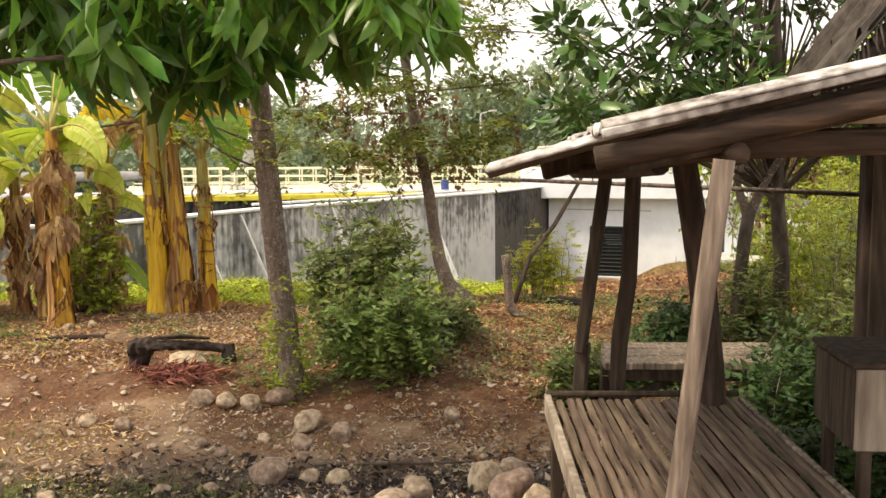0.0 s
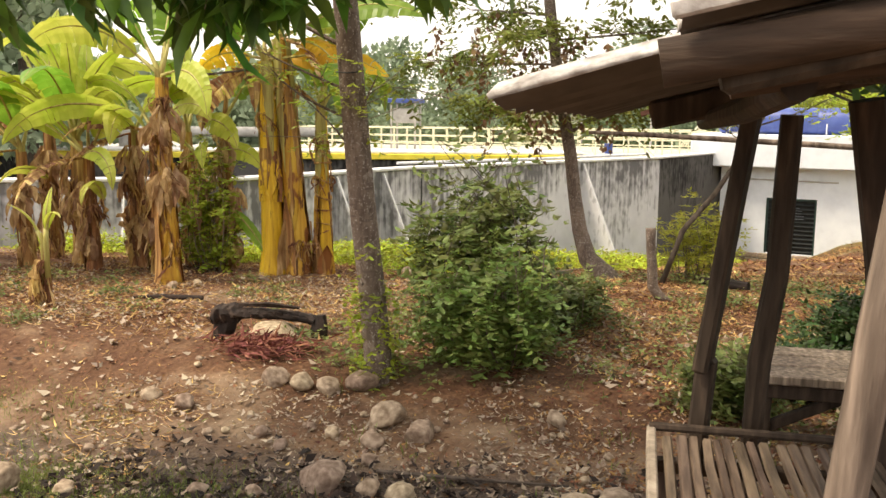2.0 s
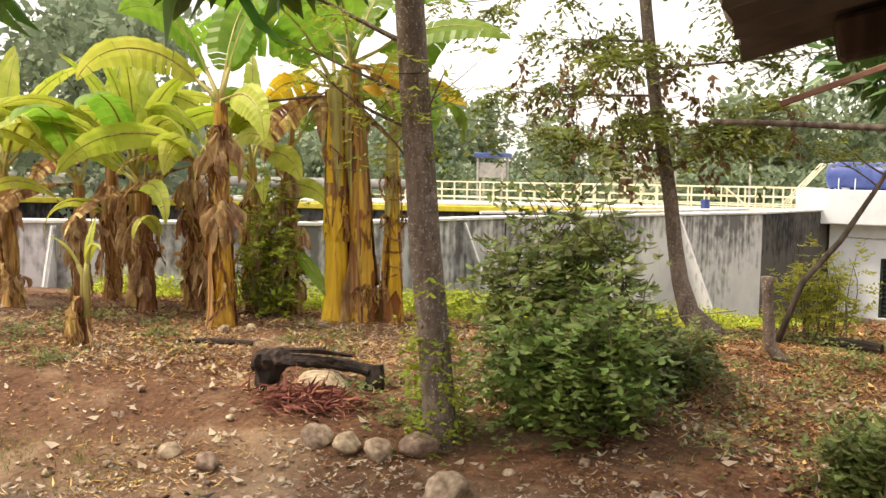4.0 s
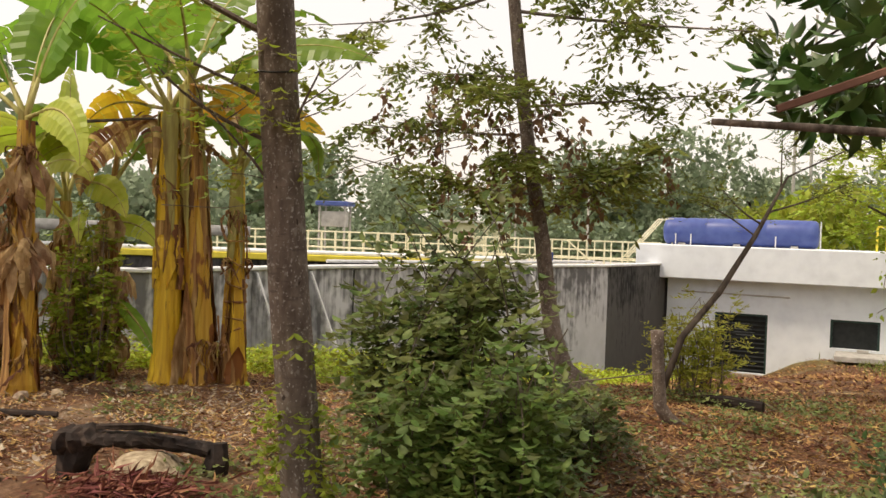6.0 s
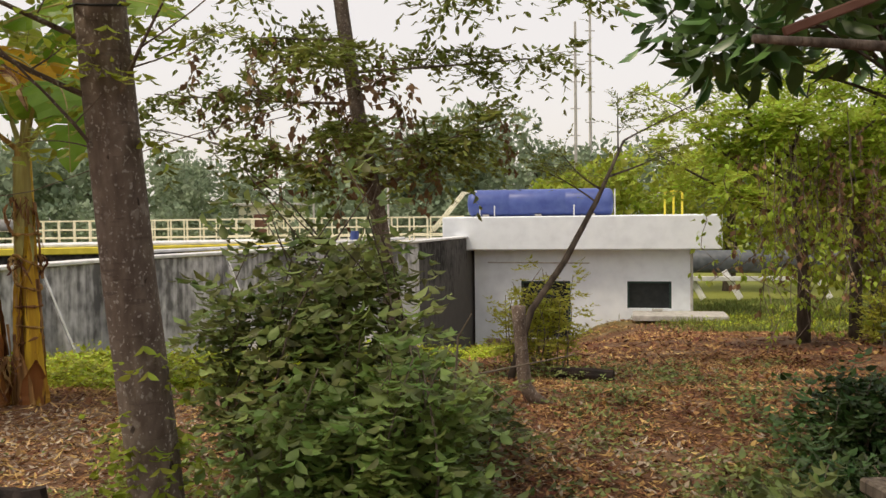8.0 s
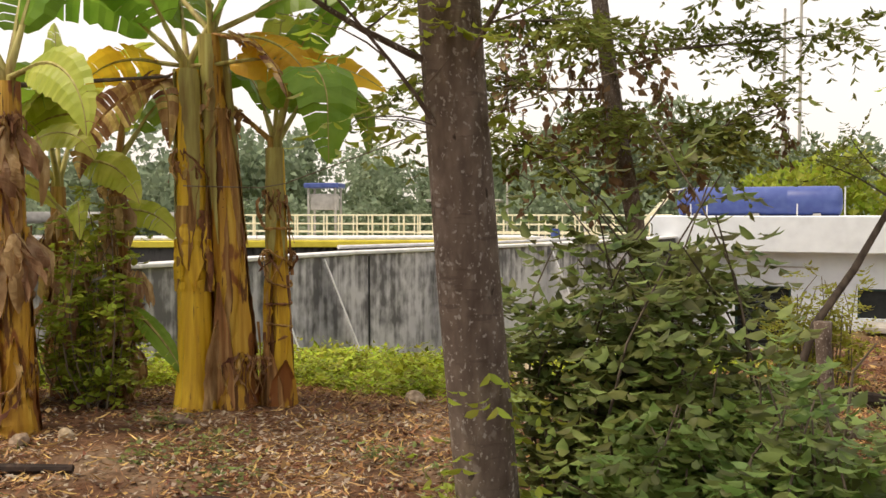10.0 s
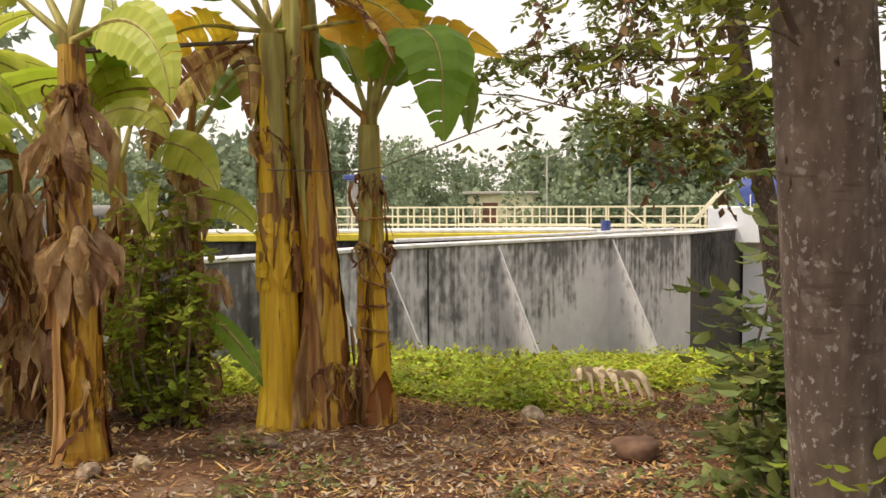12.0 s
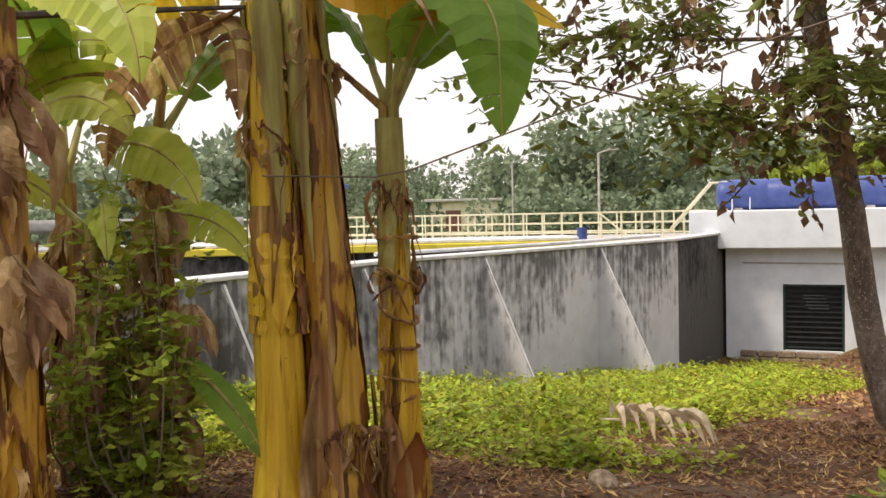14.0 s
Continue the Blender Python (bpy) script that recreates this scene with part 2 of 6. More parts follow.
def stained_concrete(name, light, dark, amount):
    """Grey concrete with vertical black run-off streaks and blotches."""
    m = material(name, light, tuple(min(1, c * 1.22) for c in light), 3.0, 0.9, 0.25, detail=9)
    n, l = m.node_tree.nodes, m.node_tree.links
    b = n["Principled BSDF"]
    base = b.inputs["Base Color"].links[0].from_socket
    geo = n.new("ShaderNodeNewGeometry")
    sep = n.new("ShaderNodeSeparateXYZ")
    l.new(geo.outputs["Position"], sep.inputs[0])
    total = None
    for scale, squeeze, detail, weight in ((9.0, 0.07, 9.0, 0.34), (0.42, 1.0, 5.0, 0.52), (7.0, 0.6, 8.0, 0.34)):
        mp = n.new("ShaderNodeMapping")
        mp.inputs["Scale"].default_value = (1, 1, squeeze)
        l.new(geo.outputs["Position"], mp.inputs["Vector"])
        no = n.new("ShaderNodeTexNoise")
        no.inputs["Scale"].default_value, no.inputs["Detail"].default_value = scale, detail
        l.new(mp.outputs[0], no.inputs["Vector"])
        ma = n.new("ShaderNodeMath")
        ma.operation = "MULTIPLY_ADD"
        ma.inputs[1].default_value = weight
        l.new(no.outputs[0], ma.inputs[0])
        if total is None:
            ma.inputs[2].default_value = 0.0
        else:
            l.new(total, ma.inputs[2])
        total = ma.outputs[0]
    high = n.new("ShaderNodeMapRange")
    high.inputs["From Min"].default_value, high.inputs["From Max"].default_value = -2.0, 0.33
    high.inputs["To Max"].default_value = 0.15
    l.new(sep.outputs["Z"], high.inputs["Value"])
    both = n.new("ShaderNodeMath")
    l.new(total, both.inputs[0])
    l.new(high.outputs[0], both.inputs[1])
    run = n.new("ShaderNodeMapRange")
    run.inputs["From Min"].default_value, run.inputs["From Max"].default_value = 0.655, 0.79
    run.inputs["To Max"].default_value = amount
    l.new(both.outputs[0], run.inputs["Value"])
    mix = n.new("ShaderNodeMix")
    mix.data_type = "RGBA"
    mix.inputs[7].default_value = (*dark, 1)
    l.new(run.outputs[0], mix.inputs[0])
    l.new(base, mix.inputs[6])
    l.new(mix.outputs[2], b.inputs["Base Color"])
    return m


CONCRETE = stained_concrete("stained_concrete", (0.56, 0.55, 0.57), (0.06, 0.056, 0.056), 0.82)
# black stains for the end panel; painted shadow for the inner basin wall
STAIN_SHADE_CONCRETE = stained_concrete("stain_and_shade_concrete", (0.09, 0.085, 0.08), (0.012, 0.011, 0.010), 0.97)
RIM = material("pale_rim", (0.56, 0.56, 0.56), (0.82, 0.82, 0.82), 5, 0.85, 0.2)


# ---- mesh helpers ----
class Shape:
    """Collects vertices and faces for one mesh."""

    def __init__(self):
        self.v, self.f = [], []

    def add(self, verts, faces):
        k = len(self.v)
        self.v.extend([tuple(p) for p in verts])
        self.f.extend([tuple(i + k for i in f) for f in faces])
        return self

    def tube(self, path, radii, sides=8, lump=0.0, cap=True, seed=0):
        path = [Vector(p) for p in path]
        rnd = random.Random(seed)
        verts, faces = [], []
        ref = Vector((0.31, 0.95, 0.05))
        for i, p in enumerate(path):
            d = (path[min(i + 1, len(path) - 1)] - path[max(i - 1, 0)]).normalized()
            a = d.cross(ref)
            if a.length < 0.2:
                a = d.cross(Vector((1, 0, 0)))
            a.normalize()
            b = d.cross(a)
            r = radii[i] if hasattr(radii, "__len__") else radii
            for s in range(sides):
                w = 2 * math.pi * s / sides
                k = r * (1 + lump * rnd.uniform(-1, 1))
                verts.append(p + a * (math.cos(w) * k) + b * (math.sin(w) * k))
        for i in range(len(path) - 1):
            for s in range(sides):
                t = (s + 1) % sides
                faces.append((i * sides + s, i * sides + t, (i + 1) * sides + t, (i + 1) * sides + s))
        if cap:
            faces.append(tuple(range(sides))[::-1])
            faces.append(tuple(range((len(path) - 1) * sides, len(path) * sides)))
        return self.add(verts, faces)

    def box(self, m, sx, sy, sz, bevel=0.0):
        """A box centred on the pose m, its edges chamfered."""
        hx, hy, hz = sx / 2, sy / 2, sz / 2
        if not bevel:
            v = [(x, y, z) for x in (-hx, hx) for y in (-hy, hy) for z in (-hz, hz)]
            f = [(0, 1, 3, 2), (4, 6, 7, 5), (0, 4, 5, 1), (2, 3, 7, 6), (0, 2, 6, 4), (1, 5, 7, 3)]
            return self.add([m @ Vector(p) for p in v], f)
        bm = bmesh.new()
        bmesh.ops.create_cube(bm, size=1)
        bmesh.ops.scale(bm, vec=(sx, sy, sz), verts=bm.verts)
        bmesh.ops.bevel(bm, geom=list(bm.edges), offset=bevel, segments=1, affect="EDGES")
        bm.verts.index_update()
        self.add([m @ v.co for v in bm.verts], [[v.index for v in f.verts] for f in bm.faces])
        bm.free()
        return self

    def beam(self, a, b, w, h, bevel=0.006, roll=0.0):
        """A squared timber from a to b."""
        a, b = Vector(a), Vector(b)
        q = (b - a).to_track_quat("Z", "Y").to_matrix().to_4x4()
        return self.box(Matrix.Translation((a + b) / 2) @ q @ pose(0, 0, 0, 0, 0, roll), w, h, (b - a).length, bevel)

    def mesh(self, name, mat, smooth=True):
        me = bpy.data.meshes.new(name)
        me.from_pydata(self.v, [], self.f)
        for mm in (mat if isinstance(mat, (list, tuple)) else [mat]):
            me.materials.append(mm)
        if smooth:
            me.shade_smooth()
        me.update()
        return me


def part(name, shape, mat, parent=None, label="", smooth=False):
    ob = new(name, shape.mesh(name, mat, smooth))
    if parent is not None:
        ob.parent = parent
        ob.matrix_parent_inverse = parent.matrix_basis.inverted()
    if label:
        ob["label"] = label
    return ob


def thing(name, place, label, category, group="", kind=""):
    ob = new(name)
    ob.empty_display_size = 0.2
    ob.matrix_basis = Matrix.Translation(place)
    return tagged(ob, label, category, group, kind)


def leaf_arrays(base, along, side, length, width, curl=0.15, fine=False):
    """Folded pointed leaves from arrays: four triangles each, or eight with a rounder outline."""
    n = len(base)
    length, width = length.reshape(-1, 1), width.reshape(-1, 1)
    nor = np.cross(along, side)
    if fine:
        rows = [base]
        for u, w, rise in ((0.26, 0.40, 0.03), (0.62, 0.43, 0.02)):
            c = base + along * length * u + nor * length * (rise - curl * u * u * 0.5)
            rows += [c + side * width * w + nor * width * 0.14, c, c - side * width * w + nor * width * 0.14]
        rows.append(base + along * length - nor * length * curl)
        v = np.stack(rows, 1).reshape(-1, 3)
        k = (np.arange(n) * 8).reshape(-1, 1, 1)
        t = [[0, 2, 1], [0, 3, 2], [1, 2, 4], [2, 5, 4], [2, 3, 5], [3, 6, 5], [4, 5, 7], [5, 6, 7]]
        return v, (np.array(t).reshape(1, 8, 3) + k).reshape(-1, 3)
    mid = base + along * length * 0.5 + nor * length * 0.06
    tip = base + along * length - nor * length * curl
    left = base + along * length * 0.42 + side * width * 0.5 + nor * width * 0.18
    right = base + along * length * 0.42 - side * width * 0.5 + nor * width * 0.18
    v = np.stack([base, left, mid, right, tip], 1).reshape(-1, 3)
    k = (np.arange(n) * 5).reshape(-1, 1, 1)
    f = (np.array([[0, 2, 1], [1, 2, 4], [0, 3, 2], [3, 4, 2]]).reshape(1, 4, 3) + k).reshape(-1, 3)
    return v, f


def leaf_mesh(name, parts, mat):
    vs, fs, k = [], [], 0
    for v, f in parts:
        vs.append(v)
        fs.append(f + k)
        k += len(v)
    v, f = np.concatenate(vs), np.concatenate(fs)
    me = bpy.data.meshes.new(name)
    me.vertices.add(len(v))
    me.vertices.foreach_set("co", v.astype(np.float32).ravel())
    me.loops.add(len(f) * 3)
    me.loops.foreach_set("vertex_index", f.astype(np.int32).ravel())
    me.polygons.add(len(f))
    me.polygons.foreach_set("loop_start", np.arange(0, len(f) * 3, 3, dtype=np.int32))
    me.polygons.foreach_set("loop_total", np.full(len(f), 3, dtype=np.int32))
    me.materials.append(mat)
    me.update()
    me.validate()
    return me


def unit(a):
    return a / np.maximum(np.linalg.norm(a, axis=1, keepdims=True), 1e-6)


def sprays(rng, starts, ways, length, pairs, leaf, width, droop=0.3, fine=True):
    """Twigs with paired leaflets: leaf arrays for all of them."""
    n = len(starts)
    ways = unit(ways)
    u = np.linspace(0.15, 1.0, pairs)
    side = unit(np.cross(ways, np.array([0, 0, 1.0])) + rng.normal(0, 0.12, (n, 3)))
    base, al, sd, ln = [], [], [], []
    lens = length * rng.uniform(0.65, 1.25, (n, 1))
    for q in u:
        p = starts + ways * lens * q
        p[:, 2] -= (droop * lens * q * q).ravel()
        for sgn in (-1, 1):
            a = unit(ways * 0.55 + side * sgn * 0.85 + rng.normal(0, 0.25, (n, 3)) + np.array([0, 0, -droop]))
            base.append(p)
            al.append(a)
            sd.append(unit(np.cross(a, np.array([0, 0, 1.0]) + rng.normal(0, 0.35, (n, 3)))))
            ln.append(leaf * rng.uniform(0.6, 1.25, n) * (1.0 - 0.3 * abs(q - 0.5)))
    ln = np.concatenate(ln)
    return leaf_arrays(np.concatenate(base), np.concatenate(al), np.concatenate(sd), ln, ln * width, fine=fine)


def ground_z(x, y):
    """Height of the ground: it dips to a runnel, rises to a low bank, then falls away to the tank."""
    ly = (-60, 0, 2, 4, 5.5, 6.5, 7.4, 9, 11, 13, 16, 20, 25, 30, 40, 60)
    lz = (0.1, 0, -.12, -.34, -.6, -.54, -.36, -.34, -.37, -.62, -1.05, -1.75, -2.45, -3.0, -2.7, -2.6)
    rz = (0.1, 0, -.12, -.32, -.48, -.50, -.49, -.48, -.46, -.62, -.80, -1.3, -1.95, -2.15, -2.3, -2.6)
    a, b = np.interp(y, ly, lz), np.interp(y, ly, rz)
    lo = -0.6 + np.clip((y - 14) / 12, 0, 1) * 5.4
    w = np.clip((x - lo) / 2.6, 0, 1)
    w = w * w * (3 - 2 * w)
    return a + (b - a) * w + 0.025 * np.sin(x * 2.3 + y * 1.1) * np.cos(y * 1.7 - x * 0.6)


def gz(x, y):
    return float(ground_z(np.array(float(x)), np.array(float(y))))


def on_ground(x, y, dz=0.0):
    return Vector((x, y, gz(x, y) + dz))


# ---- ground ----
def build_ground():
    xs = np.unique(np.concatenate([np.linspace(-400, -20, 14), np.linspace(-20, -7, 27), np.linspace(-7, 5, 161), np.linspace(5, 20, 31), np.linspace(20, 400, 14)]))
    ys = np.unique(np.concatenate([np.linspace(-400, -4, 12), np.linspace(-4, 16, 241), np.linspace(16, 40, 61), np.linspace(40, 900, 16)]))
    X, Y = np.meshgrid(xs, ys)
    Z = ground_z(X, Y)
    near = (np.abs(X) < 20) & (Y > -4) & (Y < 40)
    rng = np.random.default_rng(3)
    bumps = 0.012 * np.sin(X * 9.1 + 2 * np.sin(Y * 5.3)) * np.sin(Y * 8.3 + X * 3.1) + rng.normal(0, 0.007, X.shape)
    Z = Z + np.where(near, bumps, 0)
    v = np.stack([X, Y, Z], -1).reshape(-1, 3)
    w = len(xs)
    r, c = np.meshgrid(np.arange(len(ys) - 1), np.arange(w - 1), indexing="ij")
    i = (r * w + c).ravel()
    quads = np.stack([i, i + 1, i + w + 1, i + w], 1)
    me = bpy.data.meshes.new("ground")
    me.from_pydata(v.tolist(), [], quads.tolist())
    me.materials.append(SOIL_GROUND)
    me.shade_smooth()
    ob = new("ground", me)
    return tagged(ob, "bare reddish-brown trodden earth with grassy and leaf-strewn patches", "ground", kind="structure")


def ground_material():
    m = material("earth", (0.075, 0.033, 0.017), (0.20, 0.110, 0.058), 26, 0.95, 1.0, third=(0.120, 0.060, 0.031), coords="Object", detail=12)
    n, l = m.node_tree.nodes, m.node_tree.links
    b = n["Principled BSDF"]
    base = b.inputs["Base Color"].links[0].from_socket
    geo = n.new("ShaderNodeNewGeometry")
    sep = n.new("ShaderNodeSeparateXYZ")
    l.new(geo.outputs["Position"], sep.inputs[0])
    wob = n.new("ShaderNodeTexNoise")
    wob.inputs["Scale"].default_value, wob.inputs["Detail"].default_value = 0.8, 6
    l.new(geo.outputs["Position"], wob.inputs["Vector"])
    patch = n.new("ShaderNodeTexNoise")
    patch.inputs["Scale"].default_value, patch.inputs["Detail"].default_value = 1.7, 8
    l.new(geo.outputs["Position"], patch.inputs["Vector"])
    # pale sandy trodden patches
    mr = n.new("ShaderNodeMapRange")
    mr.inputs["From Min"].default_value, mr.inputs["From Max"].default_value = 0.5, 0.68
    mr.inputs["To Max"].default_value = 0.45
    l.new(patch.outputs[0], mr.inputs["Value"])
    dust = n.new("ShaderNodeMapRange")
    dust.inputs["From Min"].default_value, dust.inputs["From Max"].default_value = 7.0, 5.9
    dust.inputs["To Min"].default_value, dust.inputs["To Max"].default_value = 0.0, 0.22
    l.new(sep.outputs["Y"], dust.inputs["Value"])
    more = n.new("ShaderNodeMath")
    more.use_clamp = True
    l.new(mr.outputs[0], more.inputs[0])
    l.new(dust.outputs[0], more.inputs[1])
    mix = n.new("ShaderNodeMix")
    mix.data_type = "RGBA"
    mix.inputs[7].default_value = (0.34, 0.255, 0.17, 1)
    l.new(more.outputs[0], mix.inputs[0])
    l.new(base, mix.inputs[6])
    # damp dark soil along the runnel
    off = n.new("ShaderNodeMath")
    off.operation = "MULTIPLY_ADD"
    off.inputs[1].default_value, off.inputs[2].default_value = 1.6, -6.15
    l.new(wob.outputs[0], off.inputs[0])
    dist = n.new("ShaderNodeMath")
    dist.operation = "ADD"
    l.new(sep.outputs["Y"], dist.inputs[0])
    l.new(off.outputs[0], dist.inputs[1])
    ab = n.new("ShaderNodeMath")
    ab.operation = "ABSOLUTE"
    l.new(dist.outputs[0], ab.inputs[0])
    damp = n.new("ShaderNodeMapRange")
    damp.inputs["From Min"].default_value, damp.inputs["From Max"].default_value = 0.75, 0.25
    damp.inputs["To Max"].default_value = 0.75
    l.new(ab.outputs[0], damp.inputs["Value"])
    mixd = n.new("ShaderNodeMix")
    mixd.data_type = "RGBA"
    mixd.inputs[7].default_value = (0.05, 0.036, 0.026, 1)
    l.new(damp.outputs[0], mixd.inputs[0])
    l.new(mix.outputs[2], mixd.inputs[6])
    wet = n.new("ShaderNodeMapRange")
    wet.inputs["From Max"].default_value = 0.75
    wet.inputs["To Min"].default_value, wet.inputs["To Max"].default_value = 0.95, 0.38
    l.new(damp.outputs[0], wet.inputs["Value"])
    l.new(wet.outputs[0], b.inputs["Roughness"])
    mix = mixd
    # green turf far off, beyond the bank
    addn = n.new("ShaderNodeMath")
    addn.operation = "MULTIPLY_ADD"
    addn.inputs[1].default_value = 6.0
    l.new(wob.outputs[0], addn.inputs[0])
    l.new(sep.outputs["Y"], addn.inputs[2])
    far = n.new("ShaderNodeMapRange")
    far.inputs["From Min"].default_value, far.inputs["From Max"].default_value = 31, 36
    l.new(addn.outputs[0], far.inputs["Value"])
    mix2 = n.new("ShaderNodeMix")
    mix2.data_type = "RGBA"
    mix2.inputs[7].default_value = (0.22, 0.24, 0.045, 1)
    l.new(far.outputs[0], mix2.inputs[0])
    l.new(mix.outputs[2], mix2.inputs[6])
    l.new(mix2.outputs[2], b.inputs["Base Color"])
    return m


SOIL_GROUND = ground_material()
build_ground()


# ---- the concrete tank ----
RIM_Z = 0.33
CORNERS = [Vector(p) for p in ((-19.0, 9.9), (-6.2, 15.5), (-4.25, 19.55), (1.05, 26.6), (3.25, 31.53))]


def build_tank():
    tank = thing("concrete_tank", (-6, 18, -2), "large weathered grey concrete tank with black run-off stains", "tank")
    for i in range(4):
        a, b = CORNERS[i], CORNERS[i + 1]
        d = (b - a).normalized()
        out = Vector((d.y, -d.x))
        s = Shape()
        m = (a + b) / 2 - out * 0.15
        s.box(Matrix.Translation((m.x, m.y, (RIM_Z - 4.2) / 2)) @ pose(0, 0, 0, 0, 0, math.degrees(math.atan2(d.y, d.x))), (b - a).length, 0.3, RIM_Z + 4.2)
        part("wall_panel", s, STAIN_SHADE_CONCRETE if i == 3 else CONCRETE, tank, "black-stained concrete wall" if i == 3 else "")
        rim = Shape()
        m = (a + b) / 2 - out * 0.13
        rim.box(Matrix.Translation((m.x, m.y, RIM_Z + 0.035)) @ pose(0, 0, 0, 0, 0, math.degrees(math.atan2(d.y, d.x))), (b - a).length + 0.1, 0.36, 0.06, 0.012)
        part("rim", rim, RIM, tank, "pale concrete rim")
        if i == 2:
            # pipe laid along the rim
            pp = Shape()
            e = out * -0.45
            pp.tube([(a.x + e.x, a.y + e.y, RIM_Z + 0.12), ((a.x + b.x) / 2 + e.x, (a.y + b.y) / 2 + e.y, RIM_Z + 0.10), (b.x + e.x, b.y + e.y, RIM_Z + 0.12)], 0.035, 6)
            part("pipe", pp, RIM, tank, "thin white pipe")
    # raking fins against the outside
    for seg, u in ((0, 0.35), (0, 0.7), (0, 0.86), (1, 0.2), (1, 0.5), (1, 0.8), (2, 0.2275), (2, 0.63)):
        a, b = CORNERS[seg], CORNERS[seg + 1]
        d = (b - a).normalized()
        out = Vector((d.y, -d.x))
        p = a + (b - a) * u
        g = gz(p.x, p.y) - 0.4
        h = RIM_Z - 0.03
        s = Shape()
        w = 0.045
        prof = [(0.0, h), (0.05, h), (1.25 * (h - g) / 2.4, g), (0.0, g)]
        vs = []
        for sgn in (-1, 1):
            for o, z in prof:
                e = p + out * o + d * (w * sgn)
                vs.append((e.x, e.y, z))
        s.add(vs, [(0, 1, 2, 3), (7, 6, 5, 4), (1, 5, 6, 2), (0, 4, 5, 1)])
        part("buttress", s, CONCRETE, tank)
        # thin pale strip down the raking edge of the fin
        pa, pb = p + out * 0.06, p + out * (1.25 * (h - g) / 2.4 + 0.012)
        part("buttress_edge", Shape().beam((pa.x, pa.y, h), (pb.x, pb.y, g), 0.05, 0.02, 0.004, math.degrees(math.atan2(d.y, d.x)) + 90), RIM, tank, "thin pale edge strip")
    # vertical joint between two pours
    for seg, u in ((2, 0.035), (0, 0.55)):
        a, b = CORNERS[seg], CORNERS[seg + 1]
        d = (b - a).normalized()
        out = Vector((d.y, -d.x))
        p = a + (b - a) * u + out * 0.004
        s = Shape().box(Matrix.Translation((p.x, p.y, -1.2)) @ pose(0, 0, 0, 0, 0, math.degrees(math.atan2(d.y, d.x))), 0.028, 0.02, 3.0)
        part("joint", s, DARK, tank, "dark vertical joint")
    # inner basin wall, its shadow put into the black colour, with its yellow walkway edge
    s = Shape()
    ia, ib = Vector((-24, 23.6)), Vector((-1.2, 27.3))
    d = (ib - ia).normalized()
    ang = math.degrees(math.atan2(d.y, d.x))
    m = (ia + ib) / 2
    s.box(Matrix.Translation((m.x, m.y, -1.9)) @ pose(0, 0, 0, 0, 0, ang), (ib - ia).length, 0.3, 4.2)
    part("basin_wall", s, STAIN_SHADE_CONCRETE, tank, "inner basin wall with its shadow put into the black colour")
    s = Shape().box(Matrix.Translation((m.x, m.y - 0.05, 0.28)) @ pose(0, 0, 0, 0, 0, ang), (ib - ia).length, 0.5, 0.17, 0.02)
    part("walkway_edge", s, YELLOW, tank, "bright yellow painted walkway edge")
    s = Shape().box(Matrix.Translation((m.x, m.y + 0.6, 0.41)) @ pose(0, 0, 0, 0, 0, ang), (ib - ia).length, 1.6, 0.08, 0.02)
    part("walkway", s, RIM, tank, "pale walkway slab")
    s = Shape().add([(-40, 12, -0.9), (-19, 10.7, -0.9), (-6.7, 16.0, -0.9), (-4.7, 19.9, -0.9), (0.7, 27.0, -0.9), (2.6, 31.5, -0.9), (4, 45, -0.9), (-40, 45, -0.9)], [tuple(range(8))])
    part("water", s, WATER, tank, "dark still water")
    s = Shape().box(Matrix.Translation((-10, 39, -0.35)), 30, 12, 0.7, 0.05)
    part("deck", s, CEMENT, tank, "pale concrete deck")


build_tank()


def build_railing():
    rail = thing("railing", (-4, 36, 0), "cream-yellow painted steel railing along the tank deck", "railing")
    a, b = Vector((-17, 38.5)), Vector((3.0, 33.2))
    n = 34
    for i in range(n + 1):
        p = a + (b - a) * (i / n)
        part("post", Shape().box(Matrix.Translation((p.x, p.y, 0.5)), 0.06, 0.06, 1.0, 0.006), CREAM, rail)
    for z in (0.97, 0.66, 0.36, 0.08):
        part("rail", Shape().beam((a.x, a.y, z), (b.x, b.y, z), 0.05, 0.05), CREAM, rail)
    for k in range(2):
        c = Vector((-10 + 9 * k, 40.5 - k))
        for z in (0.95, 0.6, 0.3):
            part("rail", Shape().beam((c.x - 5, c.y + 1, z), (c.x + 4, c.y - 1, z), 0.05, 0.05), CREAM, rail)
        for i in range(15):
            q = c + Vector((-5 + 9 * i / 14, 1 - 2 * i / 14))
            part("post", Shape().box(Matrix.Translation((q.x, q.y, 0.48)), 0.05, 0.05, 0.95, 0.006), CREAM, rail)
    part("brace", Shape().beam((0.0, 33.95, 0.95), (1.0, 33.7, 0.1), 0.05, 0.05), CREAM, rail)


build_railing()


# ---- the pump house ----
HOUSE = pose(2.04, 30.6, 0, 0, 0, math.degrees(math.atan2(-0.297, 0.955)))


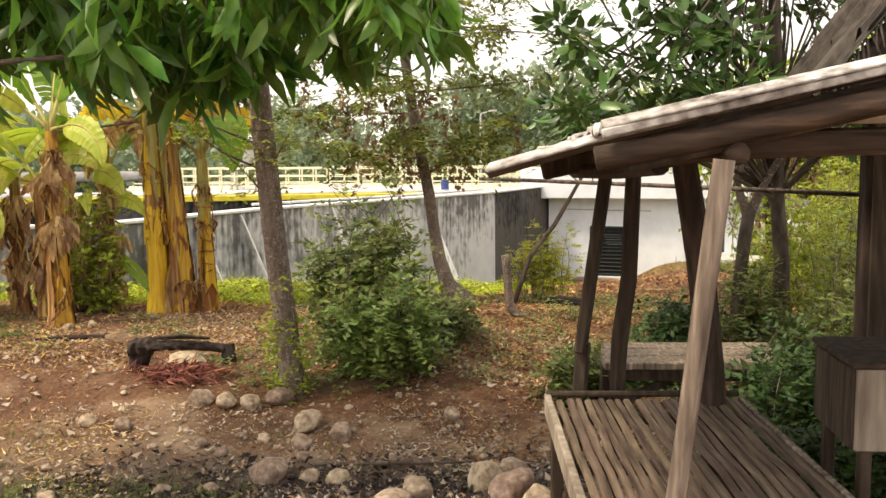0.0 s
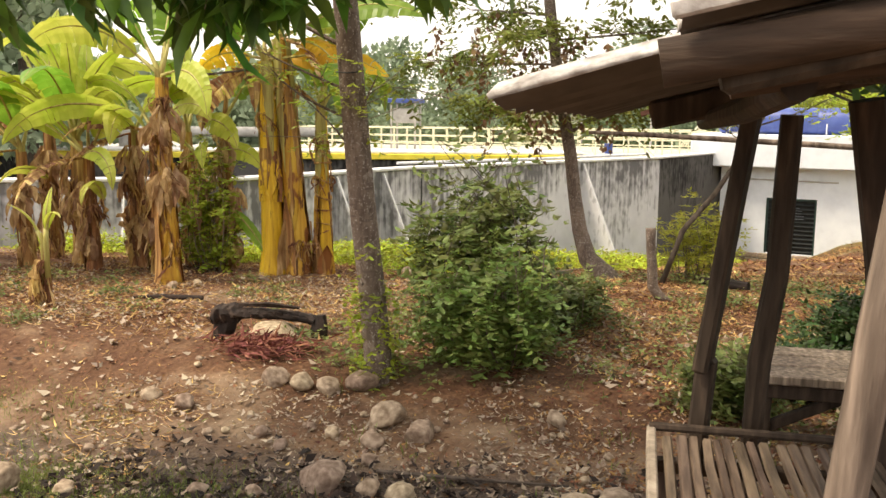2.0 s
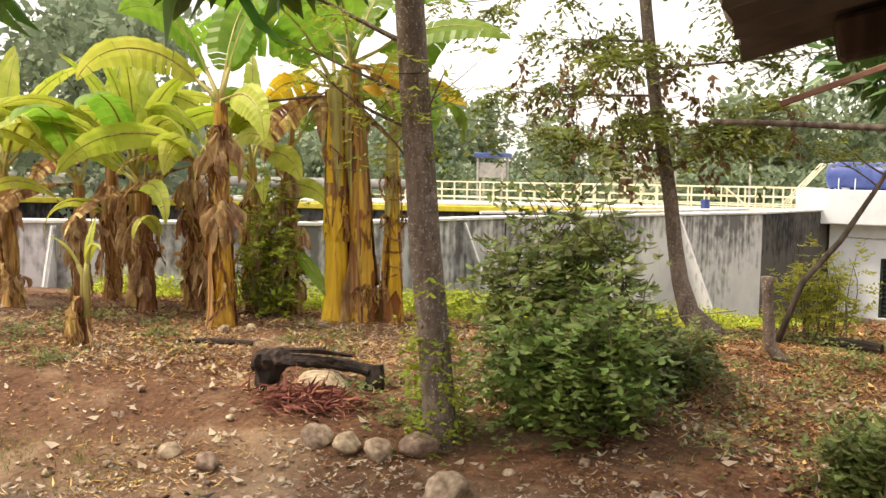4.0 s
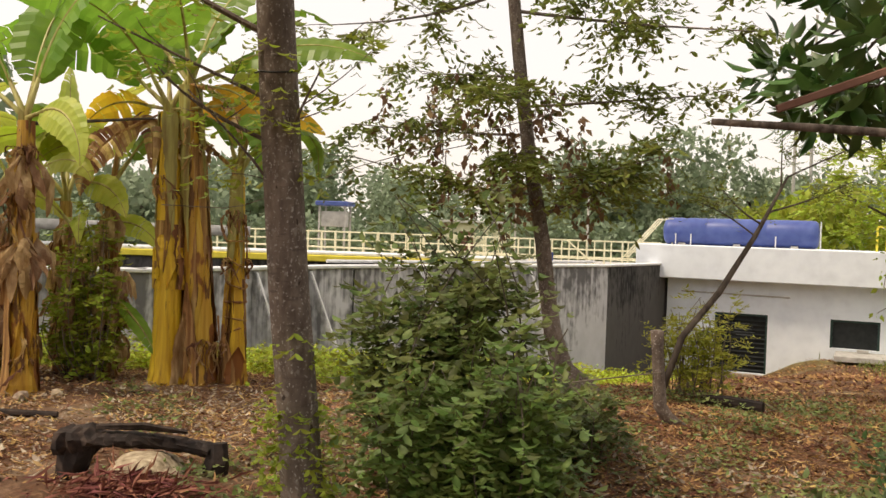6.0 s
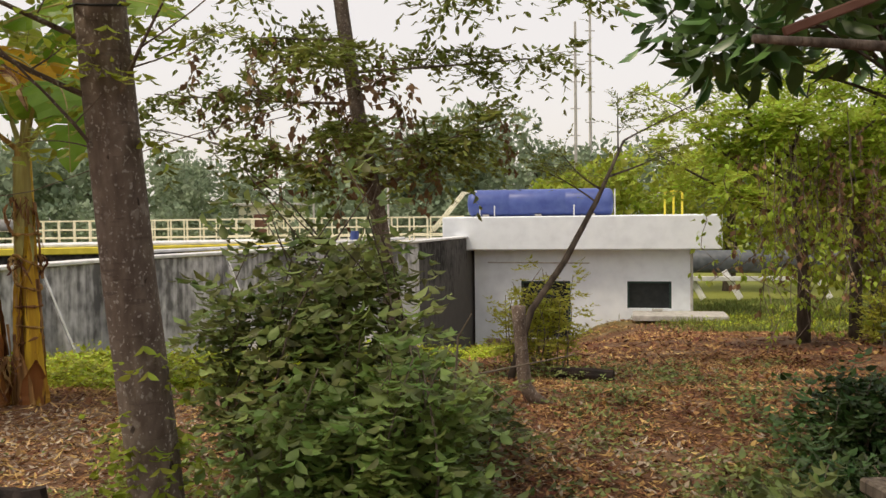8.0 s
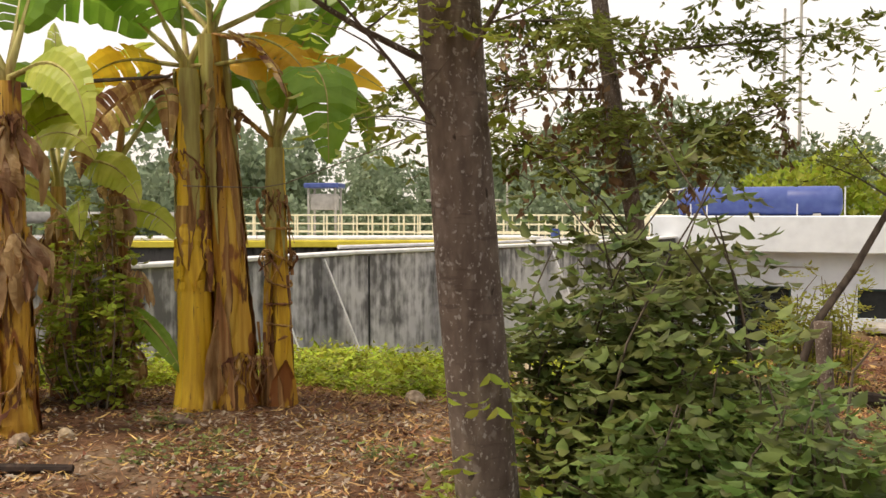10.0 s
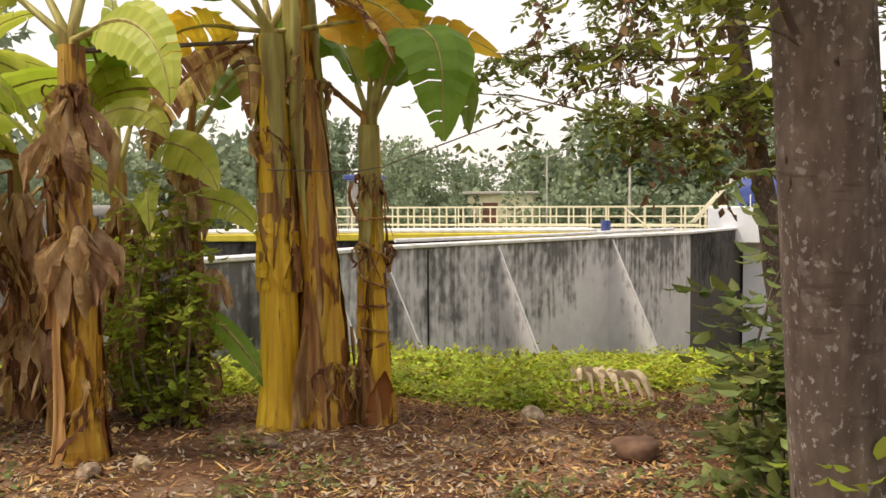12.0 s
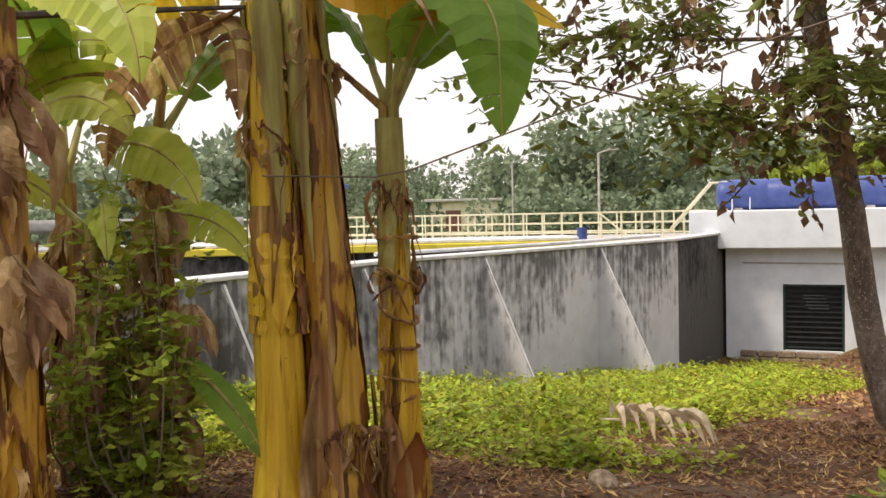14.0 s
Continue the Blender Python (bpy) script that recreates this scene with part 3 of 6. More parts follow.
def build_house():
    h = thing("pump_house", HOUSE @ Vector((4, 2, -2.5)), "low white-painted concrete pump house with a flat overhanging roof slab", "building")

    def put(s):
        s.v = [tuple(HOUSE @ Vector(p)) for p in s.v]
        return s

    slab = Shape().box(Matrix.Translation((4.05, 2.2, 0.465)), 8.1, 4.4, 1.0, 0.03)
    part("roof_slab", put(slab), WHITE, h, "thick white flat roof slab")
    # walls: front with two openings, sides and back
    wy, th, x0, x1 = 0.55, 0.18, 0.88, 7.33
    L0, L1, R0, R1 = 2.3, 3.78, 5.45, 6.72
    top, low = -0.03, -3.6
    def front(xa, xb, za, zb):
        part("wall", put(Shape().box(Matrix.Translation(((xa + xb) / 2, wy + th / 2, (za + zb) / 2)), xb - xa, th, zb - za)), WHITE, h)

    front(x0, L0, low, top)
    front(L0, L1, -0.99, top)
    front(L0, L1, low, -2.72)
    front(L1, R0, low, top)
    front(R0, R1, -0.99, top)
    front(R0, R1, low, -1.79)
    front(R1, x1, low, top)
    for cx, cy, sx, sy in ((x0 + th / 2, 2.27, th, 3.08), (x1 - th / 2, 2.27, th, 3.08), ((x0 + x1) / 2, 3.9, x1 - x0, th)):
        part("wall", put(Shape().box(Matrix.Translation((cx, cy, (low + top) / 2)), sx, sy, top - low)), WHITE, h)
    for xa, xb, za, zb, n in ((L0, L1, -2.72, -0.99, 13), (R0, R1, -1.79, -0.99, 6)):
        # a near-black sheet stands in for the unlit room behind each opening
        win = part("window", put(Shape().box(Matrix.Translation(((xa + xb) / 2, wy + 0.15, (za + zb) / 2)), xb - xa, 0.02, zb - za)), DARK, h, "dark sheet for the shade inside the louvred opening")
        fr = Shape()
        fr.box(Matrix.Translation((xa + 0.03, wy + 0.08, (za + zb) / 2)), 0.06, 0.08, zb - za)
        fr.box(Matrix.Translation((xb - 0.03, wy + 0.08, (za + zb) / 2)), 0.06, 0.08, zb - za)
        fr.box(Matrix.Translation(((xa + xb) / 2, wy + 0.08, zb - 0.03)), xb - xa - 0.12, 0.08, 0.06)
        part("frame", put(fr), SLAT_GREEN, win)
        for i in range(n):
            z = za + 0.08 + (zb - za - 0.15) * i / (n - 1)
            if n == 13:
                part("louvre", put(Shape().box(Matrix.Translation(((xa + xb) / 2, wy + 0.11, z)) @ pose(0, 0, 0, 35), (xb - xa) - 0.14, 0.07, 0.015)), DARK, win)
    # pale bars modelled in place of light through part of the louvres
    st = Shape()
    for k in range(5):
        st.box(Matrix.Translation(((L0 + L1) / 2 + 0.12 - 0.03 * k, wy + 0.075, -1.62 + k * 0.085)), 0.5 + 0.07 * (k % 2), 0.02, 0.022)
    part("louvre", put(st), PIPE, h, "pale slats that stand for light through the louvres")
    s = Shape().tube([(1.3, wy - 0.03, -0.42), (2.6, wy - 0.03, -0.43), (4.35, wy - 0.03, -0.45)], 0.022, 6)
    part("conduit", put(s), CEMENT, h, "grey conduit")
    s = Shape().tube([(7.28, wy - 0.05, -0.1), (7.28, wy - 0.05, -1.9)], 0.035, 8)
    part("downpipe", put(s), CEMENT, h, "grey downpipe")
    # rubble plinth, stone by stone
    rnd = random.Random(5)
    for row in range(4):
        x = x0 + 0.35
        while x < 4.6:
            w = rnd.uniform(0.25, 0.55)
            s = Shape().box(Matrix.Translation((x + w / 2, wy - 0.06, -2.74 - 0.17 * row - 0.08)), w - 0.02, 0.14, 0.15, 0.02)
            part("stone", put(s), STONE, h)
            x += w
    porch = Shape().box(Matrix.Translation((6.9, -0.15, -1.93)), 2.6, 1.3, 0.16, 0.02)
    tagged(part("porch_slab", put(porch), CEMENT), "grey concrete porch slab below the window of the pump house", "slab")
    brick = Shape().box(Matrix.Translation((6.3, 0.3, -1.81)), 0.3, 0.14, 0.07, 0.01)
    tagged(part("brick", put(brick), CEMENT), "pale loose block lying on the porch slab", "brick")


build_house()


def build_roof_tank():
    t = thing("water_tank", HOUSE @ Vector((3, 1.3, 1)), "long blue horizontal water tank lying on the white roof slab", "tank")
    s = Shape()
    r, n = 0.42, 28
    xs = [(0.62, 0.22), (0.66, 0.34), (0.74, 0.41), (0.84, r), (1.9, r), (1.93, r - 0.012), (1.96, r), (3.6, r), (3.63, r - 0.012), (3.66, r), (4.85, r), (4.95, 0.41), (5.02, 0.34), (5.05, 0.22)]
    s.tube([(x, 1.1, 1.37) for x, _ in xs], [q for _, q in xs], n)
    s.v = [tuple(HOUSE @ Vector(p)) for p in s.v]
    part("body", s, BLUE, t, smooth=True)
    for x in (1.05, 1.5, 3.9, 5.1):
        s = Shape().tube([(x, 0.62, 0.97), (x, 0.62, 1.3 if x < 5 else 1.75)], 0.02, 6)
        s.v = [tuple(HOUSE @ Vector(p)) for p in s.v]
        part("pipe", s, RIM, t, "thin white pipe")
    for x in (1.2, 2.8, 4.4):
        s = Shape().box(Matrix.Translation((x, 1.1, 0.99)), 0.2, 0.6, 0.08)
        s.v = [tuple(HOUSE @ Vector(p)) for p in s.v]
        part("saddle", s, CEMENT, t)
    lad = thing("ladder", HOUSE @ Vector((0.3, 1.2, 0.9)), "cream-yellow steel stair rails leading onto the roof", "ladder")
    for dy in (0.9, 1.25, 1.6):
        s = Shape().tube([(-0.6, dy, 0.5), (0.45, dy, 1.72), (0.9, dy, 1.74), (0.9, dy, 0.97)], 0.025, 6)
        s.v = [tuple(HOUSE @ Vector(p)) for p in s.v]
        part("rail", s, CREAM, lad)
    gate = thing("roof_rail", HOUSE @ Vector((6.7, 1.2, 1)), "short yellow steel guard rail on the roof slab", "railing")
    for x in (6.55, 6.8, 7.05):
        s = Shape().box(Matrix.Translation((x, 1.0, 1.32)), 0.06, 0.06, 0.72)
        s.v = [tuple(HOUSE @ Vector(p)) for p in s.v]
        part("post", s, YELLOW, gate)
    s = Shape().box(Matrix.Translation((6.8, 1.0, 1.66)), 0.56, 0.05, 0.05)
    s.v = [tuple(HOUSE @ Vector(p)) for p in s.v]
    part("rail", s, YELLOW, gate)


build_roof_tank()


def build_pipes():
    p = thing("pipeline", (14, 33, -1), "thick dark grey pipeline on white concrete supports", "pipe")
    part("tube", Shape().tube([(9.0, 36, -0.75), (14, 35.0, -0.8), (24, 33.5, -0.9), (40, 31, -1.0)], 0.42, 16), PIPE, p, smooth=True)
    for x in (11.6, 12.9, 16, 20):
        y = 36 - (x - 9) * 0.16 - 0.5
        part("support", Shape().beam((x - 0.25, y, -1.1), (x + 0.25, y - 0.3, -2.1), 0.2, 0.2), RIM, p, "white support leg")
    part("cradle", Shape().beam((10.2, 35.0, -1.35), (15, 34.4, -1.4), 0.25, 0.15), RIM, p, "white cradle beam")
    q = thing("pipeline", (-22, 20, 0), "long grey pipe carried on a concrete pier behind the tank wall", "pipe")
    part("tube", Shape().tube([(-34, 20.5, 1.0), (-20, 25.0, 0.95), (-9.5, 29, 0.9)], 0.16, 12), CEMENT, q, smooth=True)
    for x, y in ((-15.3, 26.7), (-21, 24.6)):
        part("pier", Shape().box(Matrix.Translation((x, y, -0.9)), 0.5, 0.5, 3.6, 0.03), CEMENT, q)
    v = thing("valve", (-0.6, 32.9, 0), "blue and white valve box on the tank edge", "valve")
    part("body", Shape().tube([(-0.6, 32.9, -0.25), (-0.6, 32.9, 0.2)], 0.2, 10), RIM, v, "white valve body")
    part("cap", Shape().tube([(-0.6, 32.9, 0.2), (-0.6, 32.9, 0.55)], 0.15, 10), BLUE, v, "blue cap")
    part("pedestal", Shape().box(Matrix.Translation((-0.6, 32.9, -0.9)), 0.7, 0.7, 1.4, 0.02), CEMENT, v)


build_pipes()


# ---- the shelter and its benches ----
def build_shelter():
    h = thing("shelter", (1.2, 3.5, gz(1.2, 3.5)), "open wooden shelter with weathered corrugated cement roof sheets on crooked posts", "shelter")

    def roof_z(x, y):
        return 1.53 + (0.27 * (x - 0.3) if x < 0.66 else 0.0972 + 0.215 * (x - 0.66)) - 0.03 * (y - 2.8)

    def sheet(x0, x1, y0, y1, lift, skew, seed):
        s = Shape()
        rnd = random.Random(seed)
        nx, ny = 10, 46
        for layer in (0.0, -0.012):
            vs = []
            for i in range(nx + 1):
                for j in range(ny + 1):
                    u, v = i / nx, j / ny
                    x = x0 + (x1 - x0) * u + skew * v
                    if i == 0:
                        x += rnd.uniform(-0.012, 0.012)
                    y = y0 + (y1 - y0) * v + (rnd.uniform(-0.012, 0.012) if j in (0, ny) else 0)
                    vs.append((x, y, roof_z(x, y) + lift + layer + 0.02 * math.sin(v * (y1 - y0) / 0.16 * 2 * math.pi)))
            w = ny + 1
            fs = [(i * w + j, (i + 1) * w + j, (i + 1) * w + j + 1, i * w + j + 1) for i in range(nx) for j in range(ny)]
            s.add(vs, fs if layer == 0.0 else [f[::-1] for f in fs])
        k = (nx + 1) * (ny + 1)
        w = ny + 1
        s.f += [(j, j + 1, k + j + 1, k + j) for j in range(ny)]
        s.f += [(i * w, k + i * w, k + (i + 1) * w, (i + 1) * w) for i in range(nx)]
        return s

    # lower faces get the darker copy, with the shade put into its colour
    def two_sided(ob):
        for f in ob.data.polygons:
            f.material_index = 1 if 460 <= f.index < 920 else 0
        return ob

    two_sided(part("roof_sheet", sheet(0.30, 1.35, 2.74, 4.55, 0.0, 0.12, 1), [SHEET, SHADED_UNDERSIDE], h, "grey corrugated cement roof sheet", smooth=True))
    # upper sheet is extended unseen to the right to shade the ground there
    two_sided(part("roof_sheet", sheet(0.62, 4.6, 2.36, 4.70, 0.03, 0.1, 2), [SHEET, SHADED_UNDERSIDE], h, "grey corrugated cement roof sheet", smooth=True))
    # front edge board and rafters under the sheets
    for y, x0, x1, w in ((2.46, 0.68, 2.9, 0.06), (4.26, 0.6, 4.4, 0.085), (3.35, 0.8, 4.4, 0.07)):
        part("rafter", Shape().beam((x0, y, roof_z(x0, y) - 0.075), (x1, y, roof_z(x1, y) - 0.06), w, 0.095, 0.01), DARK_WOOD, h)
    part("edge_board", Shape().beam((0.61, 2.375, roof_z(0.66, 2.4) - 0.005), (4.6, 2.375, roof_z(4.6, 2.4) + 0.015), 0.018, 0.026, 0.004), SHEET, h, "grey edge strip")
    part("front_rafter", Shape().tube([(0.60, 2.42, roof_z(0.66, 2.4) - 0.075), (0.9, 2.415, roof_z(0.9, 2.4) - 0.072), (1.4, 2.42, roof_z(1.4, 2.4) - 0.078), (4.5, 2.43, roof_z(4.5, 2.4) - 0.07)], [0.036, 0.034, 0.04, 0.035], 11, 0.08, seed=12), BROWN_WOOD, h, "round dark front rafter", smooth=True)
    for x, dz in ((0.80, -0.13), (1.9, -0.13)):
        part("purlin", Shape().tube([(x, 2.5, roof_z(x, 2.3) + dz), (x + 0.02, 3.4, roof_z(x, 3.4) + dz), (x, 4.6, roof_z(x, 4.6) + dz)], [0.028, 0.034, 0.03], 9, 0.05), DARK_WOOD, h)
    part("tie_beam", Shape().tube([(0.98, 2.50, 1.66), (1.2, 2.48, 1.685), (2.9, 2.48, 1.70)], 0.030, 9, 0.06), PALE_WOOD, h, "round tan tie beam")
    part("tie_beam", Shape().tube([(0.70, 2.52, 1.55), (0.95, 2.52, 1.60), (1.6, 2.53, 1.61), (2.9, 2.53, 1.61)], [0.035, 0.045, 0.04, 0.04], 9, 0.08, seed=3), BROWN_WOOD, h, "round brown tie beam")
    part("cross_log", Shape().tube([(0.995, 2.40, 1.575), (1.0, 2.6, 1.58), (1.01, 3.2, 1.60)], [0.034, 0.038, 0.038], 11, 0.08, seed=8), BROWN_WOOD, h, "knotty log end over the post", smooth=True)
    # crooked posts
    part("post", Shape().tube([(0.765, 2.45, -0.2), (0.81, 2.42, 0.3), (0.86, 2.40, 0.75), (0.905, 2.37, 1.2), (0.945, 2.36, 1.56)], [0.034, 0.031, 0.029, 0.028, 0.031], 12, 0.13, seed=2), WOOD, h, "pale debarked front post", smooth=True)
    part("post", Shape().beam((0.79, 4.68, -0.5), (0.86, 4.66, 0.55), 0.085, 0.075, 0.012), DARK_WOOD, h)
    part("post", Shape().beam((0.84, 4.64, 0.5), (0.97, 4.60, 1.5), 0.115, 0.06, 0.012), DARK_WOOD, h)
    part("post", Shape().tube([(1.02, 4.74, -0.5), (1.05, 4.70, 0.2), (1.06, 4.67, 0.55), (1.10, 4.64, 0.9), (1.11, 4.6, 1.5)], [0.042, 0.04, 0.045, 0.042, 0.038], 8, 0.12, seed=4), DARK_WOOD, h)
    part("post", Shape().tube([(1.55, 4.45, -0.5), (1.49, 4.4, 0.4), (1.40, 4.35, 1.0), (1.30, 4.3, 1.55)], [0.07, 0.065, 0.07, 0.062], 8, 0.1, seed=5), DARK_WOOD, h)
    part("post", Shape().tube([(4.35, 2.5, -0.2), (4.32, 2.45, 1.0), (4.35, 2.42, 2.6)], 0.05, 8, 0.08, seed=6), DARK_WOOD, h)
    part("post", Shape().tube([(4.35, 4.4, -0.5), (4.32, 4.35, 1.0), (4.35, 4.3, 2.6)], 0.05, 8, 0.08, seed=7), DARK_WOOD, h)


build_shelter()


def build_bamboo_bench():
    b = thing("bamboo_bench", (1.15, 3.5, gz(1.15, 3.5)), "low wide bench topped with grey split-bamboo slats", "bench")
    x0, x1, y0, y1, top = 0.665, 1.66, 2.62, 4.52, 0.28
    rnd = random.Random(9)
    x = x0 + 0.03
    while x < x1 - 0.04:
        w = rnd.uniform(0.034, 0.05)
        s = Shape()
        n, skew = 7, rnd.uniform(-0.01, 0.01)
        vs = []
        for j in range(n + 1):
            y = y0 + (y1 - y0 - 0.05) * j / n
            cx = x + w / 2 + skew * j / n + rnd.uniform(-0.003, 0.003)
            z = top + rnd.uniform(-0.004, 0.004) + (0.006 if j % 2 else 0)
            for dx, dz in ((-0.5, -0.012), (-0.32, 0), (0.32, 0), (0.5, -0.012)):
                vs.append((cx + dx * w * 0.9, y, z + dz))
        fs = [(j * 4 + k, j * 4 + k + 1, j * 4 + k + 5, j * 4 + k + 4) for j in range(n) for k in range(3)]
        s.add(vs, fs)
        part("slat", s, BAMBOO, b, smooth=False)
        x += w + rnd.uniform(0.001, 0.007)
    part("end_rail", Shape().tube([(x0 - 0.02, y1 - 0.01, top + 0.022), (1.2, y1 + 0.005, top + 0.018), (x1, y1, top + 0.02)], 0.018, 8, 0.1), DARK_WOOD, b)
    part("side_board", Shape().beam((x0 - 0.012, y0, top - 0.03), (x0 - 0.012, y1, top - 0.03), 0.035, 0.11, 0.006), PALE_WOOD, b, "pale side board")
    part("side_board", Shape().beam((x1 + 0.01, y0, top - 0.04), (x1 + 0.01, y1, top - 0.04), 0.03, 0.09, 0.006), WOOD, b)
    for y in (y0 + 0.2, 3.6, y1 - 0.2):
        part("bearer", Shape().beam((x0, y, top - 0.055), (x1, y, top - 0.055), 0.05, 0.05), DARK_WOOD, b)
    for px, py in ((x0 + 0.03, y0 + 0.08), (x0 + 0.03, y1 - 0.08), (x1 - 0.03, y0 + 0.08), (x1 - 0.03, y1 - 0.08)):
        part("leg", Shape().beam((px, py, gz(px, py) - 0.05), (px, py, top - 0.08), 0.06, 0.06), DARK_WOOD, b)


build_bamboo_bench()


def build_plank_bench():
    b = thing("plank_bench", (1.85, 6.5, gz(1.85, 6.5)), "rough wooden bench with a wide weathered grey plank seat", "bench")
    for k, (ya, yb) in enumerate(((6.2, 6.44), (6.45, 6.68), (6.69, 6.92))):
        s = Shape().box(pose(1.98 + 0.02 * k, (ya + yb) / 2, 0.03, 0, 0, -1.5), 1.52 - 0.04 * k, yb - ya - 0.012, 0.055, 0.008)
        part("plank", s, WOOD, b)
    for x in (1.3, 2.6):
        for y in (6.3, 6.82):
            part("leg", Shape().beam((x, y, gz(x, y) - 0.05), (x + 0.02, y, 0.0), 0.085, 0.07, 0.01), DARK_WOOD, b)
    part("brace", Shape().beam((1.32, 6.32, -0.28), (1.85, 6.3, -0.01), 0.05, 0.06), DARK_WOOD, b)
    part("apron", Shape().beam((1.25, 6.26, -0.04), (2.7, 6.24, -0.05), 0.03, 0.08), DARK_WOOD, b)


build_plank_bench()


def build_table():
    t = thing("side_table", (2.3, 3.75, gz(2.3, 3.75)), "old stand with a pale board front beside the bamboo bench", "table")
    part("front_board", Shape().box(pose(2.29, 3.50, 0.50, 0, 0, -4), 0.9, 0.025, 0.35, 0.006), PALE_WOOD, t, "pale tan front board")
    part("top_board", Shape().box(pose(2.31, 3.76, 0.69, 0, 0, -4), 0.94, 0.56, 0.025, 0.006), DARK_WOOD, t)
    part("side_board", Shape().box(pose(1.86, 3.78, 0.50, 0, 0, -4), 0.025, 0.5, 0.34, 0.006), DARK_WOOD, t)
    for x, y in ((1.90, 3.56), (2.70, 3.50), (1.92, 3.98), (2.72, 3.93)):
        part("leg", Shape().beam((x, y, gz(x, y) - 0.04), (x, y, 0.33), 0.05, 0.05), DARK_WOOD, t)


build_table()


def build_thatch():
    t = thing("thatched_hut", (3.5, 5.2, gz(3.5, 5.2)), "dark wooden hut with a steep thatched roof behind the shelter", "hut")
    rnd = random.Random(12)
    s = Shape()
    for layer in range(6):
        n, vs = 24, []
        for j in range(n + 1):
            y = 4.75 + 0.85 * j / n
            z0 = 1.88 + layer * 0.33 + rnd.uniform(-0.07, 0.03)
            x0 = 2.10 + layer * 0.27
            vs += [(x0, y, z0), (x0 + 0.36, y, z0 + 0.44)]
        s.add(vs, [(2 * j, 2 * j + 2, 2 * j + 3, 2 * j + 1) for j in range(n)])
    part("thatch", s, THATCH, t)
    verge = Shape()
    for k in range(70):
        u = k / 69
        x, z = 2.12 + 1.55 * u, 1.86 + 1.92 * u
        verge.tube([(x, 4.77, z), (x + rnd.uniform(-0.02, 0.05), 4.74 - rnd.uniform(0, 0.05), z - rnd.uniform(0.08, 0.2))], [0.008, 0.003], 4)
    part("verge_straw", verge, THATCH, t, "ragged straw along the verge")
    part("barge_pole", Shape().tube([(2.16, 4.83, 1.80), (2.95, 4.83, 2.78), (3.75, 4.83, 3.76)], 0.035, 8, 0.08), DARK_WOOD, t)
    gable = Shape().add([(2.26, 4.95, 1.86), (5.1, 4.95, 1.86), (3.72, 4.95, 3.72)], [(0, 1, 2)])
    part("gable", gable, DARK_WOOD, t, "dark boarded gable")
    part("far_slope", Shape().add([(5.3, 4.8, 1.86), (5.3, 5.6, 1.86), (3.74, 5.6, 3.84), (3.74, 4.8, 3.84)], [(0, 1, 2, 3)]), THATCH, t)
    # boards added below the thatch in place of its dark, shaded interior
    x = 2.52
    while x < 5.0:
        w = rnd.uniform(0.13, 0.19)
        part("wall_board", Shape().box(pose(x + w / 2, 4.97, 0.73, 0, 0, 0), w - 0.008, 0.025, 2.3, 0.004), DARK_WOOD, t)
        x += w
    for x, y in ((2.55, 5.05), (4.9, 5.05), (2.75, 5.55), (4.9, 5.55)):
        part("post", Shape().tube([(x, y, gz(x, y) - 0.1), (x, y, 2.0)], 0.05, 8, 0.08), DARK_WOOD, t)
    part("eave_pole", Shape().tube([(2.3, 4.8, 1.95), (2.3, 5.6, 1.95)], 0.04, 8), DARK_WOOD, t)


build_thatch()

pole = thing("bamboo_pole", (1.5, 5.7, 1.4), "long dry bamboo pole sticking out level between the shelters", "pole")
part("cane", Shape().tube([(0.31, 5.66, 1.41), (0.6, 5.68, 1.40), (1.3, 5.70, 1.365), (2.78, 5.6, 1.29)], [0.009, 0.012, 0.014, 0.016], 8, 0.05), WOOD, pole, smooth=True)
strip = thing("rusty_sheet", (1.2, 6.0, 1.6), "slanting rusty iron strip wired to the level cane", "sheet metal")
part("strip", Shape().beam((0.56, 6.03, 1.50), (1.08, 6.0, 1.695), 0.012, 0.026, 0.004), RUST, strip)
part("wire", Shape().tube([(1.05, 6.0, 1.685), (1.05, 5.85, 1.53), (1.05, 5.685, 1.375)], 0.004, 5), CABLE, strip, "thin wire tie")


# ---- trees ----
def limb(s, a, b, ra, rb, rnd, bend=0.08, n=6, sides=7, lump=0.06):
    a, b = Vector(a), Vector(b)
    off = Vector((rnd.uniform(-1, 1), rnd.uniform(-1, 1), rnd.uniform(-0.5, 0.5))) * (b - a).length * bend
    pts = [a.lerp(b, i / n) + off * math.sin(math.pi * i / n) for i in range(n + 1)]
    s.tube(pts, [ra + (rb - ra) * i / n for i in range(n + 1)], sides, lump, seed=rnd.randint(0, 999))
    return pts


